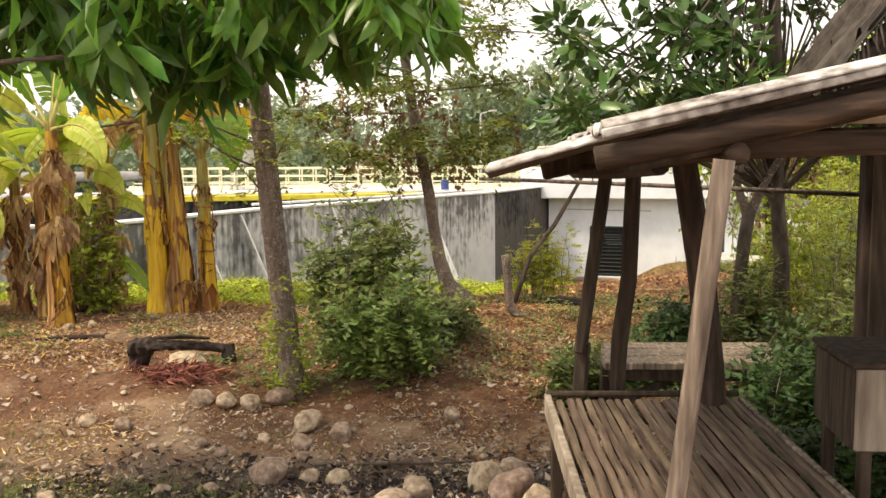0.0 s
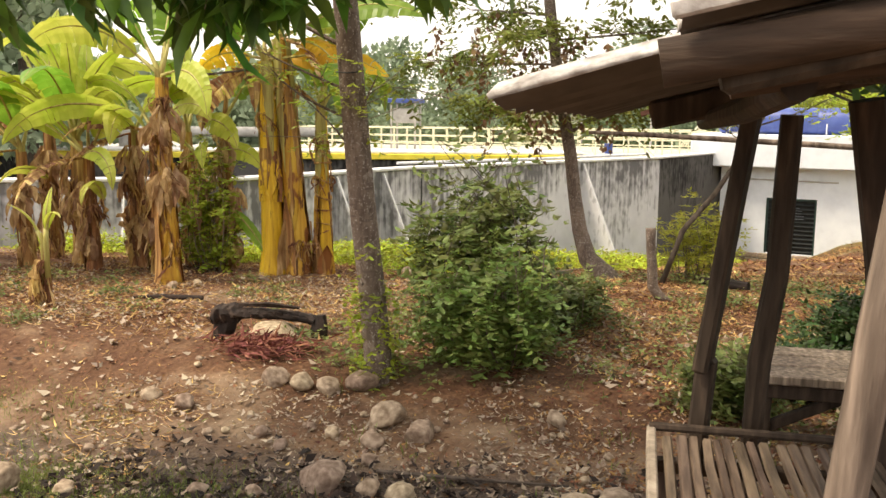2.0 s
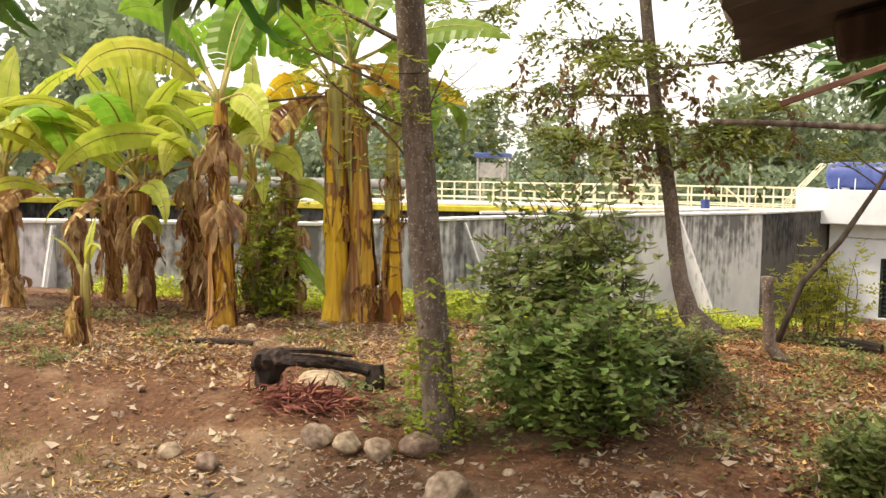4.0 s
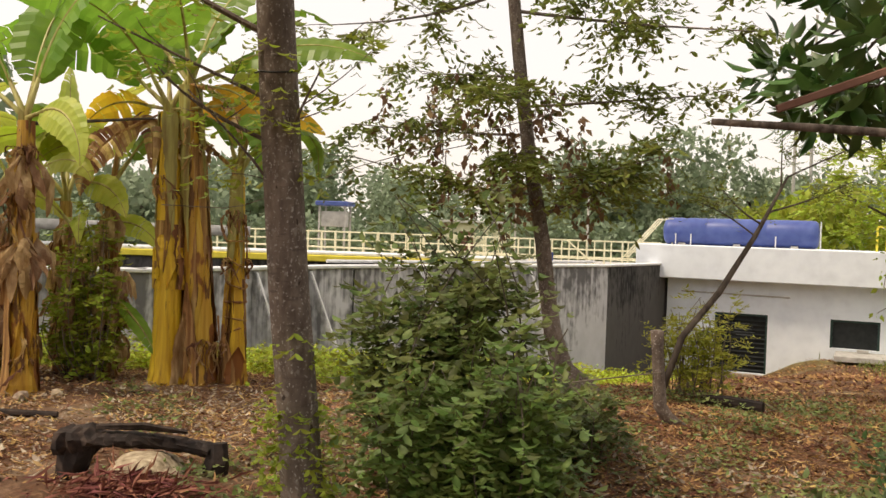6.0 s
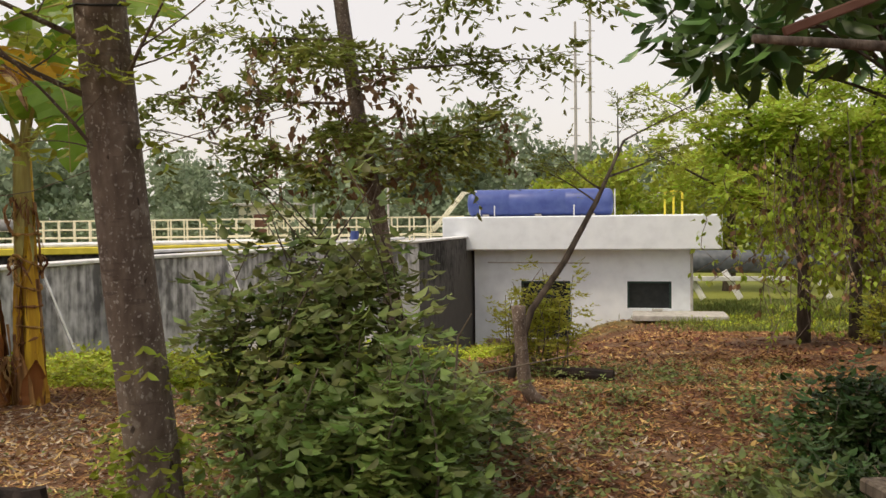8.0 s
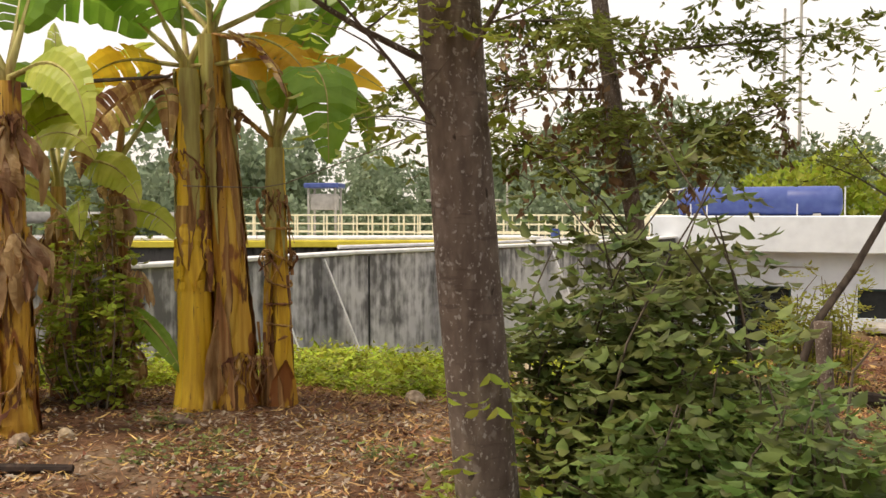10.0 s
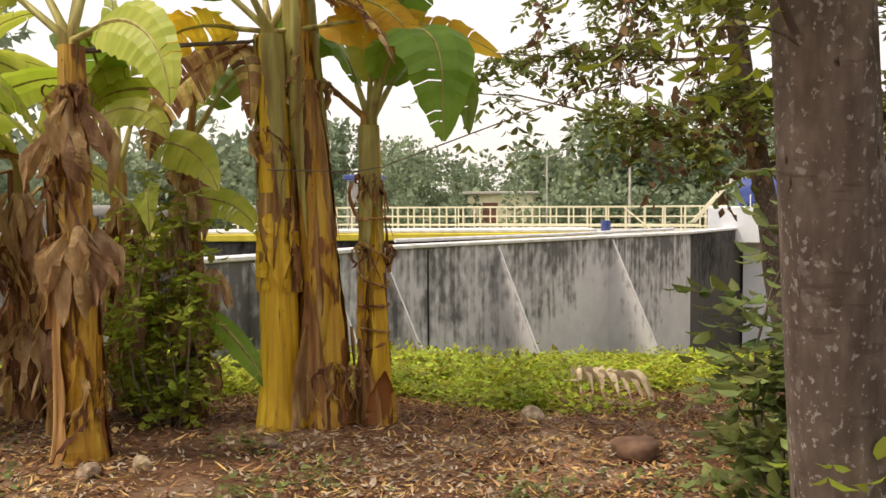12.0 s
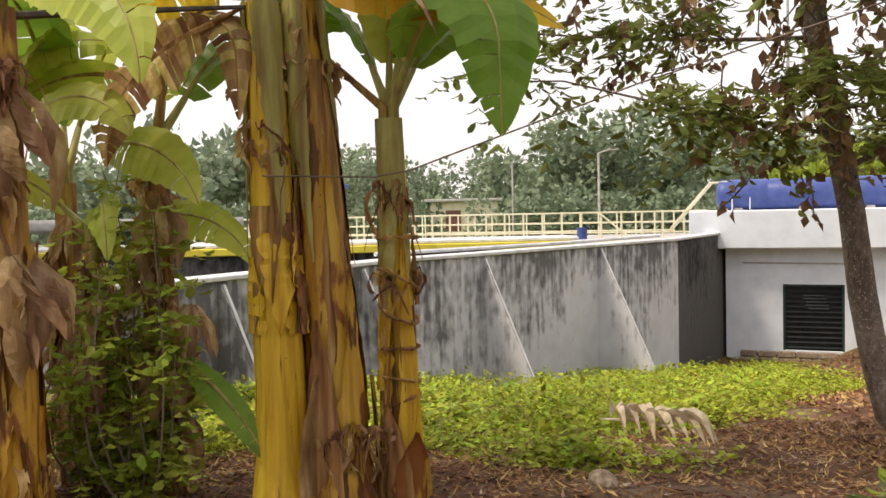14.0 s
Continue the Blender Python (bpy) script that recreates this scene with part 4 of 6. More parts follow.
def leafy_tree(name, label, trunk, radii, boughs, crown, bark, leaf_mat, seed, spray, category="tree", sub=6):
    """trunk: points; boughs: (start fraction, end point, radius); crown: sprays per bough; spray: length, pairs, leaf, width, droop."""
    rng, rnd = np.random.default_rng(seed), random.Random(seed)
    t = thing(name, trunk[0], label, category)
    s = Shape()
    trunk = [Vector(p) for p in trunk]
    s.tube(trunk, radii, 12, 0.05, seed=seed)
    part("trunk", s, bark, t, smooth=True)
    starts, ways = [], []
    for k, (u, end, r) in enumerate(boughs):
        q = u * (len(trunk) - 1)
        i = min(int(q), len(trunk) - 2)
        a = trunk[i].lerp(trunk[i + 1], q - i)
        bs = Shape()
        pts = limb(bs, a, end, r, r * 0.3, rnd, 0.10)
        for m in range(sub):
            p = pts[2 + m % (len(pts) - 2)]
            d = (Vector(end) - a).normalized() * 0.5 + Vector((rnd.uniform(-1, 1), rnd.uniform(-1, 1), rnd.uniform(-0.35, 0.55)))
            e = p + d * rnd.uniform(0.25, 0.55) * max(0.6, (Vector(end) - a).length * 0.45)
            tw = limb(bs, p, e, r * 0.32, r * 0.1, rnd, 0.12, 4, 5)
            for c in range(crown):
                w = tw[rnd.randint(1, 4)]
                starts.append(w)
                dd = (e - p).normalized() * 0.5 + Vector((rnd.uniform(-1, 1), rnd.uniform(-1, 1), rnd.uniform(-0.4, 0.5)))
                ways.append(dd)
        part("bough", bs, bark, t)
    if starts:
        me = leaf_mesh("crown", [sprays(rng, np.array(starts, float), np.array(ways, float), *spray)], leaf_mat)
        ob = new("crown", me)
        ob.parent = t
        ob.matrix_parent_inverse = t.matrix_basis.inverted()
    return t


def vine_strands(parent, rng, tops, length, mat, name="vine"):
    """Hanging strands with small leaves."""
    base, al = [], []
    s = Shape()
    for p in tops:
        n = 7
        L = length * rng.uniform(0.4, 1.2)
        pts = [(p[0] + rng.normal(0, 0.02) * i, p[1] + rng.normal(0, 0.02) * i, p[2] - L * i / n) for i in range(n + 1)]
        s.tube(pts, 0.006, 3, cap=False)
        for q in pts:
            for _ in range(4):
                base.append(np.array(q) + rng.normal(0, 0.03, 3))
                al.append([rng.normal(0, 0.6), rng.normal(0, 0.6), -1])
    base, al = np.array(base), unit(np.array(al))
    ln = rng.uniform(0.05, 0.12, len(base))
    sd = unit(np.cross(al, rng.normal(0, 1, al.shape)))
    part(name + "_stem", s, TWIG, parent)["kind"] = "stuff"
    ob = new(name, leaf_mesh(name, [leaf_arrays(base, al, sd, ln, ln * 0.6)], mat))
    ob.parent = parent
    ob.matrix_parent_inverse = parent.matrix_basis.inverted()


# slim grey trunk close to the path
t = leafy_tree("slim_tree", "slim leaning tree with smooth grey mottled bark and few leaves",
               [(-1.26, 7.2, gz(-1.26, 7.2) - 0.1), (-1.265, 7.2, -0.28), (-1.30, 7.18, 0.2), (-1.35, 7.13, 0.8), (-1.395, 7.1, 1.5), (-1.44, 7.06, 2.2), (-1.52, 7.02, 3.2), (-1.6, 7.0, 4.4)],
               [0.125, 0.103, 0.096, 0.094, 0.092, 0.086, 0.075, 0.06],
               [(0.72, (-0.9, 7.4, 2.75), 0.02), (0.66, (-2.3, 7.2, 2.4), 0.018), (0.55, (-1.15, 6.85, 1.75), 0.012), (0.56, (-1.95, 6.95, 1.8), 0.012), (0.6, (-2.2, 6.9, 2.0), 0.012), (0.5, (-1.72, 6.8, 1.66), 0.01), (0.85, (-2.2, 7.6, 3.4), 0.03), (0.9, (-1.0, 6.6, 3.8), 0.03)],
               4, BARK, BRIGHT_LEAF, 21, (0.24, 5, 0.06, 0.42, 0.35), sub=3)

rngc = np.random.default_rng(17)
n_c = 330
h_c = np.where(rngc.random(n_c) < 0.5, rngc.uniform(-0.4, 0.25, n_c), rngc.uniform(0.2, 2.6, n_c))
a_c = rngc.uniform(0, 6.28, n_c)
x_c = np.interp(h_c, (-0.3, 0.2, 0.8, 1.5, 2.2, 3.2), (-1.265, -1.30, -1.35, -1.395, -1.44, -1.52)) + np.cos(a_c) * 0.098
y_c = np.interp(h_c, (-0.3, 0.8, 2.2), (7.2, 7.13, 7.06)) + np.sin(a_c) * 0.098
keep_c = (np.sin(h_c * 5.0) > 0.1) | (h_c < 0.2)
st_c = np.stack([x_c, y_c, h_c], 1)[keep_c]
wy_c = np.stack([np.cos(a_c), np.sin(a_c), rngc.normal(0, 0.5, n_c)], 1)[keep_c]
ob = new("climber_leaf", leaf_mesh("climber_leaf", [sprays(rngc, st_c, wy_c, 0.1, 2, 0.06, 0.5, 0.4)], BRIGHT_LEAF))
ob.parent = t
ob.matrix_parent_inverse = t.matrix_basis.inverted()
lo_c = Shape().tube([(-1.515, 7.06, 1.78), (-1.465, 6.99, 1.775), (-1.41, 6.982, 1.77), (-1.35, 7.0, 1.775), (-1.31, 7.06, 1.79)], 0.005, 5)
ob["kind"] = "stuff"
part("wire", lo_c, CABLE, t, "thin wire tied round the trunk")

# taller tree behind the shrub, its foot swept towards the path
t = leafy_tree("forest_tree", "tall slender tree with a swept foot and sparse hanging leaves",
               [(0.34, 12.35, gz(0.34, 12.35) - 0.12), (0.14, 12.42, -0.50), (-0.06, 12.48, -0.30), (-0.17, 12.5, 0.05), (-0.24, 12.5, 0.45), (-0.31, 12.5, 1.0), (-0.48, 12.5, 1.88), (-0.60, 12.5, 2.7), (-0.76, 12.55, 4.0), (-0.86, 12.6, 6.0)],
               [0.16, 0.15, 0.115, 0.092, 0.086, 0.082, 0.076, 0.07, 0.062, 0.045],
               [(0.62, (-2.18, 11.80, 1.80), 0.017), (0.64, (0.82, 12.10, 1.90), 0.017), (0.70, (-2.38, 12.40, 2.20), 0.017), (0.74, (1.32, 12.70, 2.60), 0.017), (0.78, (-1.78, 13.30, 2.90), 0.017), (0.76, (-0.88, 11.40, 2.40), 0.017),
                (0.84, (1.72, 12.00, 3.10), 0.02), (0.86, (-2.58, 12.20, 3.20), 0.02), (0.90, (0.32, 11.50, 3.30), 0.017), (0.88, (1.92, 12.90, 3.90), 0.017), (0.88, (-2.38, 11.90, 4.00), 0.017), (0.92, (0.42, 13.50, 4.20), 0.017), (0.94, (-1.38, 11.40, 4.40), 0.017), (0.97, (1.42, 12.10, 4.90), 0.017),
                (0.59, (0.62, 12.70, 1.75), 0.022), (0.68, (-0.58, 11.60, 1.70), 0.02)],
               9, BARK, TREE_LEAF, 22, (0.44, 6, 0.115, 0.40, 0.55), sub=7)
rng = np.random.default_rng(5)
vine_strands(t, rng, [(-0.4 + rng.normal(0, 0.8), 12.35 + rng.normal(0, 0.4), 1.7 + rng.uniform(0, 1.1)) for _ in range(26)], 0.8, BROWN_VINE)

# broad mango crown hanging over the start of the path
def build_mango():
    m = thing("mango_tree", (-3.6, 3.4, gz(-3.6, 3.4)), "mango tree with long drooping glossy leaves over the path", "tree")
    rng, rnd = np.random.default_rng(31), random.Random(31)
    part("trunk", Shape().tube([(-4.6, 3.0, -0.3), (-4.6, 3.1, 0.8), (-4.3, 3.4, 2.0), (-3.9, 3.8, 2.7)], [0.24, 0.2, 0.17, 0.13], 12, 0.06), BARK, m, smooth=True)
    tips = []
    for k in range(170):
        x = rnd.uniform(-3.9, 0.1)
        y = rnd.uniform(4.3, 6.2)
        low = 1.90 + 0.10 * abs(x + 0.9) + 0.12 * math.sin(x * 5.1) + 0.15 * rnd.random() + 0.35 * max(0.0, y - 5.0)
        tips.append((x, y, low + rnd.random() ** 1.4 * 1.2))
    for k in range(7):
        e = Vector(tips[k * 20])
        s = Shape()
        limb(s, (-3.9, 3.8, 2.7), e + Vector((0, 0, 0.25)), 0.05, 0.012, rnd, 0.1, 6, 6)
        part("bough", s, DARK_BARK, m)
    s = Shape()
    limb(s, (-3.6, 4.3, 1.95), (-1.7, 4.6, 2.12), 0.02, 0.012, rnd, 0.05)
    part("bough", s, DARK_BARK, m)
    base, al, ln = [], [], []
    tw = Shape()
    for p in tips:
        tw.tube([(p[0], p[1], p[2] + 0.35), (p[0] + rnd.uniform(-.05, .05), p[1], p[2] + 0.12), p], [0.006, 0.005, 0.003], 4)
        for i in range(26):
            a = rnd.uniform(0, 2 * math.pi)
            dn = rnd.uniform(0.5, 2.2)
            q = (p[0] + rnd.gauss(0, 0.07), p[1] + rnd.gauss(0, 0.07), p[2] + rnd.uniform(-0.05, 0.30))
            base.append(q)
            al.append((math.cos(a), math.sin(a), -dn))
            ln.append(rnd.uniform(0.20, 0.38))
    part("twig", tw, TWIG, m)["kind"] = "stuff"
    base, al, ln = np.array(base), unit(np.array(al)), np.array(ln)
    sd = unit(np.cross(al, rng.normal(0, 1, al.shape)))
    ob = new("crown", leaf_mesh("crown", [leaf_arrays(base, al, sd, ln, ln * 0.27, 0.16, True)], MANGO))
    ob.parent = m
    ob.matrix_parent_inverse = m.matrix_basis.inverted()


build_mango()

# broad-leaved dark tree beside the shelters
def clustered_tree(name, label, trunk, radii, clusters, per, leaf, width, mat, bark, seed, spread=0.2, up=0.2):
    rng, rnd = np.random.default_rng(seed), random.Random(seed)
    t = thing(name, trunk[0], label, "tree")
    part("trunk", Shape().tube(trunk, radii, 10, 0.07, seed=seed), bark, t, smooth=True)
    base, al, ln = [], [], []
    tw = Shape()
    for c in clusters:
        a = Vector(trunk[rnd.randint(len(trunk) // 2, len(trunk) - 1)])
        limb(tw, a, c, radii[-1] * 0.4, 0.006, rnd, 0.1, 5, 5)
        for i in range(per):
            d = Vector((rnd.gauss(0, 1), rnd.gauss(0, 1), rnd.gauss(up, 0.8))).normalized()
            base.append(Vector(c) + d * rnd.uniform(0.1, 1) * spread)
            al.append(d + Vector((0, 0, -0.3)))
            ln.append(leaf * rnd.uniform(0.6, 1.25))
    part("bough", tw, bark, t)
    base, al, ln = np.array(base, float), unit(np.array(al, float)), np.array(ln)
    sd = unit(np.cross(al, rng.normal(0, 0.6, al.shape) + np.array([0, 0, 1.0])))
    ob = new("crown", leaf_mesh("crown", [leaf_arrays(base, al, sd, ln, ln * width, 0.1, True)], mat))
    ob.parent = t
    ob.matrix_parent_inverse = t.matrix_basis.inverted()
    return t


rnd = random.Random(77)
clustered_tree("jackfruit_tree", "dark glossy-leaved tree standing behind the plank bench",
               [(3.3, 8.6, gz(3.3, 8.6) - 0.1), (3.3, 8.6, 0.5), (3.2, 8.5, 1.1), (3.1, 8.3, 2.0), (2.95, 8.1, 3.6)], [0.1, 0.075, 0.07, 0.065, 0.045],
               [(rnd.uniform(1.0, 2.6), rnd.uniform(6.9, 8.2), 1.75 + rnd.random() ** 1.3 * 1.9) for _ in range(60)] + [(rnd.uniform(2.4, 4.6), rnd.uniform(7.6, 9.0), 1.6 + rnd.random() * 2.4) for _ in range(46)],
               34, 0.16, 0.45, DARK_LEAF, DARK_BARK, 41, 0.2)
fork = thing("forked_trunk", on_ground(2.77, 8.3), "forked sapling trunk with pale upper limbs among the shrubs", "tree")
part("trunk", Shape().tube([on_ground(2.77, 8.3, -0.1), (2.80, 8.3, 0.3), (2.84, 8.3, 0.75), (2.88, 8.3, 1.02)], [0.075, 0.062, 0.058, 0.06], 9, 0.08), DARK_BARK, fork, smooth=True)
part("bough", Shape().tube([(2.88, 8.3, 0.98), (3.02, 8.3, 1.28), (3.25, 8.25, 1.70), (3.4, 8.25, 2.1)], [0.045, 0.036, 0.03, 0.018], 8, 0.06), BARK, fork, "pale grey limb")
part("bough", Shape().tube([(2.86, 8.3, 0.98), (2.76, 8.32, 1.25), (2.9, 8.35, 2.1), (2.95, 8.4, 3.2)], [0.045, 0.036, 0.04, 0.03], 8, 0.06), BARK, fork, "pale grey limb")


def shrub(name, label, centre, rx, ry, height, stems, per, leaf, width, mat, seed, spray_len=0.22, pairs=4, droop=0.2, narrow=0.55, lean=(0, 0), bend=0.2, stem_mat=None):
    """A shrub of thin stems that carry leafy sprays."""
    rng, rnd = np.random.default_rng(seed), random.Random(seed)
    g = on_ground(*centre)
    t = thing(name, g, label, "shrub")
    s = Shape()
    starts, ways = [], []
    for k in range(stems):
        a = rnd.uniform(0, 2 * math.pi)
        q = math.sqrt(rnd.random())
        h = height * rnd.uniform(0.45, 1.0)
        w = 1 - (1 - narrow) * h / height
        e = Vector((g.x + math.cos(a) * q * rx * w + lean[0] * h, g.y + math.sin(a) * q * ry * w + lean[1] * h, g.z + h))
        b0 = Vector((g.x + math.cos(a) * q * rx * 0.5, g.y + math.sin(a) * q * ry * 0.5, 0))
        b0.z = gz(b0.x, b0.y) - 0.03
        pts = limb(s, b0, e, 0.008, 0.003, rnd, bend, 6, 4, 0)
        for i in range(per):
            f = rnd.random() ** 0.8
            q = (0.12 + 0.88 * f) * (len(pts) - 1)
            j = min(int(q), len(pts) - 2)
            p = pts[j].lerp(pts[j + 1], q - j) + Vector((rnd.gauss(0, 0.05), rnd.gauss(0, 0.05), 0))
            starts.append(p)
            d = Vector((p.x - g.x, p.y - g.y, 0)) * 0.8 + Vector((rnd.gauss(0, 0.7), rnd.gauss(0, 0.7), rnd.uniform(-0.2, 0.7)))
            ways.append(d)
    part("stem", s, stem_mat or TWIG, t)["kind"] = "stuff"
    ob = new("foliage", leaf_mesh("foliage", [sprays(rng, np.array(starts, float), np.array(ways, float), spray_len, pairs, leaf, width, droop)], mat))
    ob.parent = t
    ob.matrix_parent_inverse = t.matrix_basis.inverted()
    return t


bush = shrub("bush", "tall tangled dark green bush beside the path", (-0.74, 8.3), 0.52, 0.55, 1.84, 36, 19, 0.095, 0.5, SHRUB, 51, 0.28, 4, 0.32, 0.7, bend=0.34, stem_mat=DARK_BARK)
low = shrub("bush", "low spreading green bush with round-tipped leaflets", (-0.45, 7.6), 0.62, 0.55, 0.85, 46, 16, 0.08, 0.55, BUSH_LEAF, 52, 0.28, 5, 0.35)
rnd = random.Random(530)
for k in range(6):
    x, y = -0.5 + rnd.gauss(0, 0.25), 7.7 + rnd.gauss(0, 0.25)
    g0, h0, dx, dy = on_ground(x, y, -0.02), rnd.uniform(0.6, 1.1), rnd.gauss(0, 0.45), rnd.uniform(-0.45, 0.1)
    part("bent_stem", Shape().tube([g0, g0 + Vector((dx * 0.25, dy * 0.3, h0 * 0.45)), g0 + Vector((dx * 0.6, dy * 0.7, h0 * 0.85)), g0 + Vector((dx * 1.3, dy * 1.2, h0 * (0.95 if k % 3 else 0.6)))], [0.007, 0.006, 0.005, 0.003], 5), TWIG, bush, "long pale bent stem")
shrub("bush", "low ferny green undergrowth at the tree's foot", (-0.02, 9.0), 0.45, 0.7, 0.45, 24, 13, 0.07, 0.5, SHRUB, 53, 0.25, 5)
shrub("bush", "yellow-green bush beside the fence post", (1.35, 12.9), 0.6, 0.5, 1.1, 28, 13, 0.07, 0.45, YELLOW_BUSH, 54, 0.22, 5)
# the darkest leaf colour paints shade onto shrubs near benches and shelters
for i, (x, y, h, r, mt) in enumerate(((2.3, 8.6, 0.6, 0.4, SHADED_LEAF), (2.9, 8.3, 1.0, 0.5, SHRUB), (3.6, 9.0, 1.5, 0.6, BRIGHT_LEAF), (4.4, 9.8, 2.0, 0.8, BRIGHT_LEAF), (1.8, 7.7, 0.38, 0.3, SHADED_LEAF), (1.15, 7.2, 0.4, 0.2, SHRUB), (5.2, 11.2, 2.2, 0.9, BRIGHT_LEAF), (3.7, 7.4, 1.7, 0.6, SHRUB), (3.3, 6.2, 1.5, 0.5, SHRUB), (4.2, 5.6, 1.8, 0.6, SHRUB), (5.0, 7.5, 2.2, 0.8, SHRUB), (6.4, 14.6, 0.7, 0.6, YELLOW_BUSH), (2.3, 5.45, 0.7, 0.32, SHADED_LEAF), (2.55, 6.0, 0.9, 0.3, SHADED_LEAF), (2.15, 4.6, 0.45, 0.3, SHADED_LEAF), (2.85, 5.4, 0.65, 0.35, SHADED_LEAF), (3.2, 4.6, 0.8, 0.4, SHADED_LEAF))):
    shrub("bush", "wild green undergrowth shrub beside the shelters", (x, y), r, r, h, 26, 16, 0.075, 0.5, mt, 60 + i, 0.26, 4)

# leaning sapling with a feathery top
sap = leafy_tree("sapling", "thin leaning sapling with feathery light leaves above the fence post",
                 [on_ground(0.82, 11.9, -0.1), (1.08, 12.0, 0.15), (1.44, 12.2, 0.58), (1.78, 12.3, 1.15), (2.09, 12.4, 1.75)], [0.035, 0.034, 0.03, 0.024, 0.012],
                 [(0.8, (1.4, 12.2, 1.65), 0.012), (0.85, (2.8, 12.6, 1.75), 0.012), (0.95, (2.0, 12.3, 2.2), 0.01), (1.0, (2.9, 12.2, 2.15), 0.01), (0.75, (1.2, 12.5, 1.5), 0.01)],
                 6, DARK_BARK, TREE_LEAF, 71, (0.34, 8, 0.055, 0.4, 0.15), sub=4)

# vine-hung trees to the side of the pump house
for i, (x, y, top, tx) in enumerate(((5.4, 15.2, 2.5, 5.2), (6.6, 16.0, 2.9, 6.7), (8.6, 15.0, 3.2, 8.6))):
    vt = leafy_tree("vine_hung_tree", "low spreading tree hung with dry brown vines", [on_ground(x, y, -0.1), (x, y, 0.2), ((x + tx) / 2, y, 1.0), (tx, y, 1.9)], [0.1, 0.08, 0.075, 0.05],
                    [(0.6, (tx - 1.9, y - 0.4, 1.75), 0.03), (0.75, (tx - 1.2, y + 0.8, top), 0.03), (0.8, (tx + 1.0, y - 0.6, top - 0.2), 0.03), (0.95, (tx - 0.2, y - 0.9, top + 0.1), 0.03), (0.9, (tx + 0.6, y + 0.9, top + 0.3), 0.03), (0.7, (tx + 1.4, y, 1.6), 0.03), (0.85, (tx - 0.7, y, top + 0.1), 0.03)],
                    11, DARK_BARK, VINE_LEAF, 80 + i, (0.5, 6, 0.13, 0.45, 0.25), sub=8)
    rng = np.random.default_rng(90 + i)
    vine_strands(vt, rng, [(tx + rng.normal(0, 0.55), y + rng.normal(-0.2, 0.4), 1.5 + rng.uniform(-0.2, 0.6)) for _ in range(20)], 1.5, BROWN_VINE)
    vine_strands(vt, rng, [(tx + rng.normal(-0.1, 0.5), y + rng.normal(-0.4, 0.3), 1.7 + rng.uniform(-0.4, 0.6)) for _ in range(34)], 2.2, VINE_LEAF, "green_vine")

# fence post
post = thing("fence_post", on_ground(0.73, 10.6), "short weathered fence post with a bent foot", "post")
part("stake", Shape().tube([on_ground(0.95, 10.5, -0.02), on_ground(0.80, 10.52, 0.05), (0.735, 10.54, -0.27), (0.715, 10.55, 0.0), (0.695, 10.55, 0.2), (0.69, 10.54, 0.34)], [0.03, 0.055, 0.058, 0.052, 0.05, 0.055], 10, 0.06), BARK, post, smooth=True)


# ---- banana plants ----
def banana_blade(root, az, elev, length, width, droop, rnd, torn=0.3, tip_hang=1.0, twist=None):
    """Blade of a banana leaf: a midrib that arches over, with torn strips on both sides."""
    s = Shape()
    n = 24
    p = Vector(root)
    a, e = math.radians(az), math.radians(elev)
    pts, dirs = [], []
    for i in range(n + 1):
        d = Vector((math.cos(a) * math.cos(e), math.sin(a) * math.cos(e), math.sin(e)))
        pts.append(p.copy())
        dirs.append(d)
        p = p + d * (length / n)
        e = max(math.radians(-88), e - math.radians(droop) / n * (0.6 + 0.9 * i / n) * tip_hang)
    side0 = Vector((-math.sin(a), math.cos(a), 0))
    fold = rnd.uniform(0.05, 0.35)
    tw = math.radians(rnd.uniform(-45, 45) if twist is None else twist)
    for sgn in (-1, 1):
        tilt = 0.0
        for i in range(n):
            if i == 0 or rnd.random() < torn:
                tilt = rnd.uniform(-0.45, 0.3) * (1 if torn > 0.2 else 0.3)
                gap = 0.12
            else:
                gap = 0.0
            vs = []
            for j, q in ((i, gap), (i + 1, 0.0)):
                u = j / n
                w = width / 2 * max(0.03, math.sin(math.pi * min(1, u ** 0.8 * 0.95 + 0.05)) ** 0.75)
                up0 = side0.cross(dirs[min(j, n)]) * -1
                side = side0 * math.cos(tw) + up0 * math.sin(tw)
                up = up0 * math.cos(tw) - side0 * math.sin(tw)
                base = pts[j] + dirs[j] * (q * length / n)
                rib_up = (0.022 if j % 2 else -0.022) * w
                w *= 1 + 0.05 * math.sin(j * 2.3 + az)
                mid = base + side * (sgn * w * 0.5) + up * (fold * 0.3 * w + tilt * w * 0.2 + rib_up)
                edge = base + side * (sgn * w) + up * (fold * 0.1 * w + tilt * w * 0.6 + rib_up * 1.3) + dirs[j] * (0.10 * length / n) + Vector((0, 0, -0.18 * w))
                vs += [base, mid, edge]
            s.add(vs, [(0, 1, 4, 3), (1, 2, 5, 4)])
    rib = Shape().tube(pts, [max(0.004, 0.017 * (1 - i / (n + 1))) for i in range(n + 1)], 5)
    return s, rib, pts


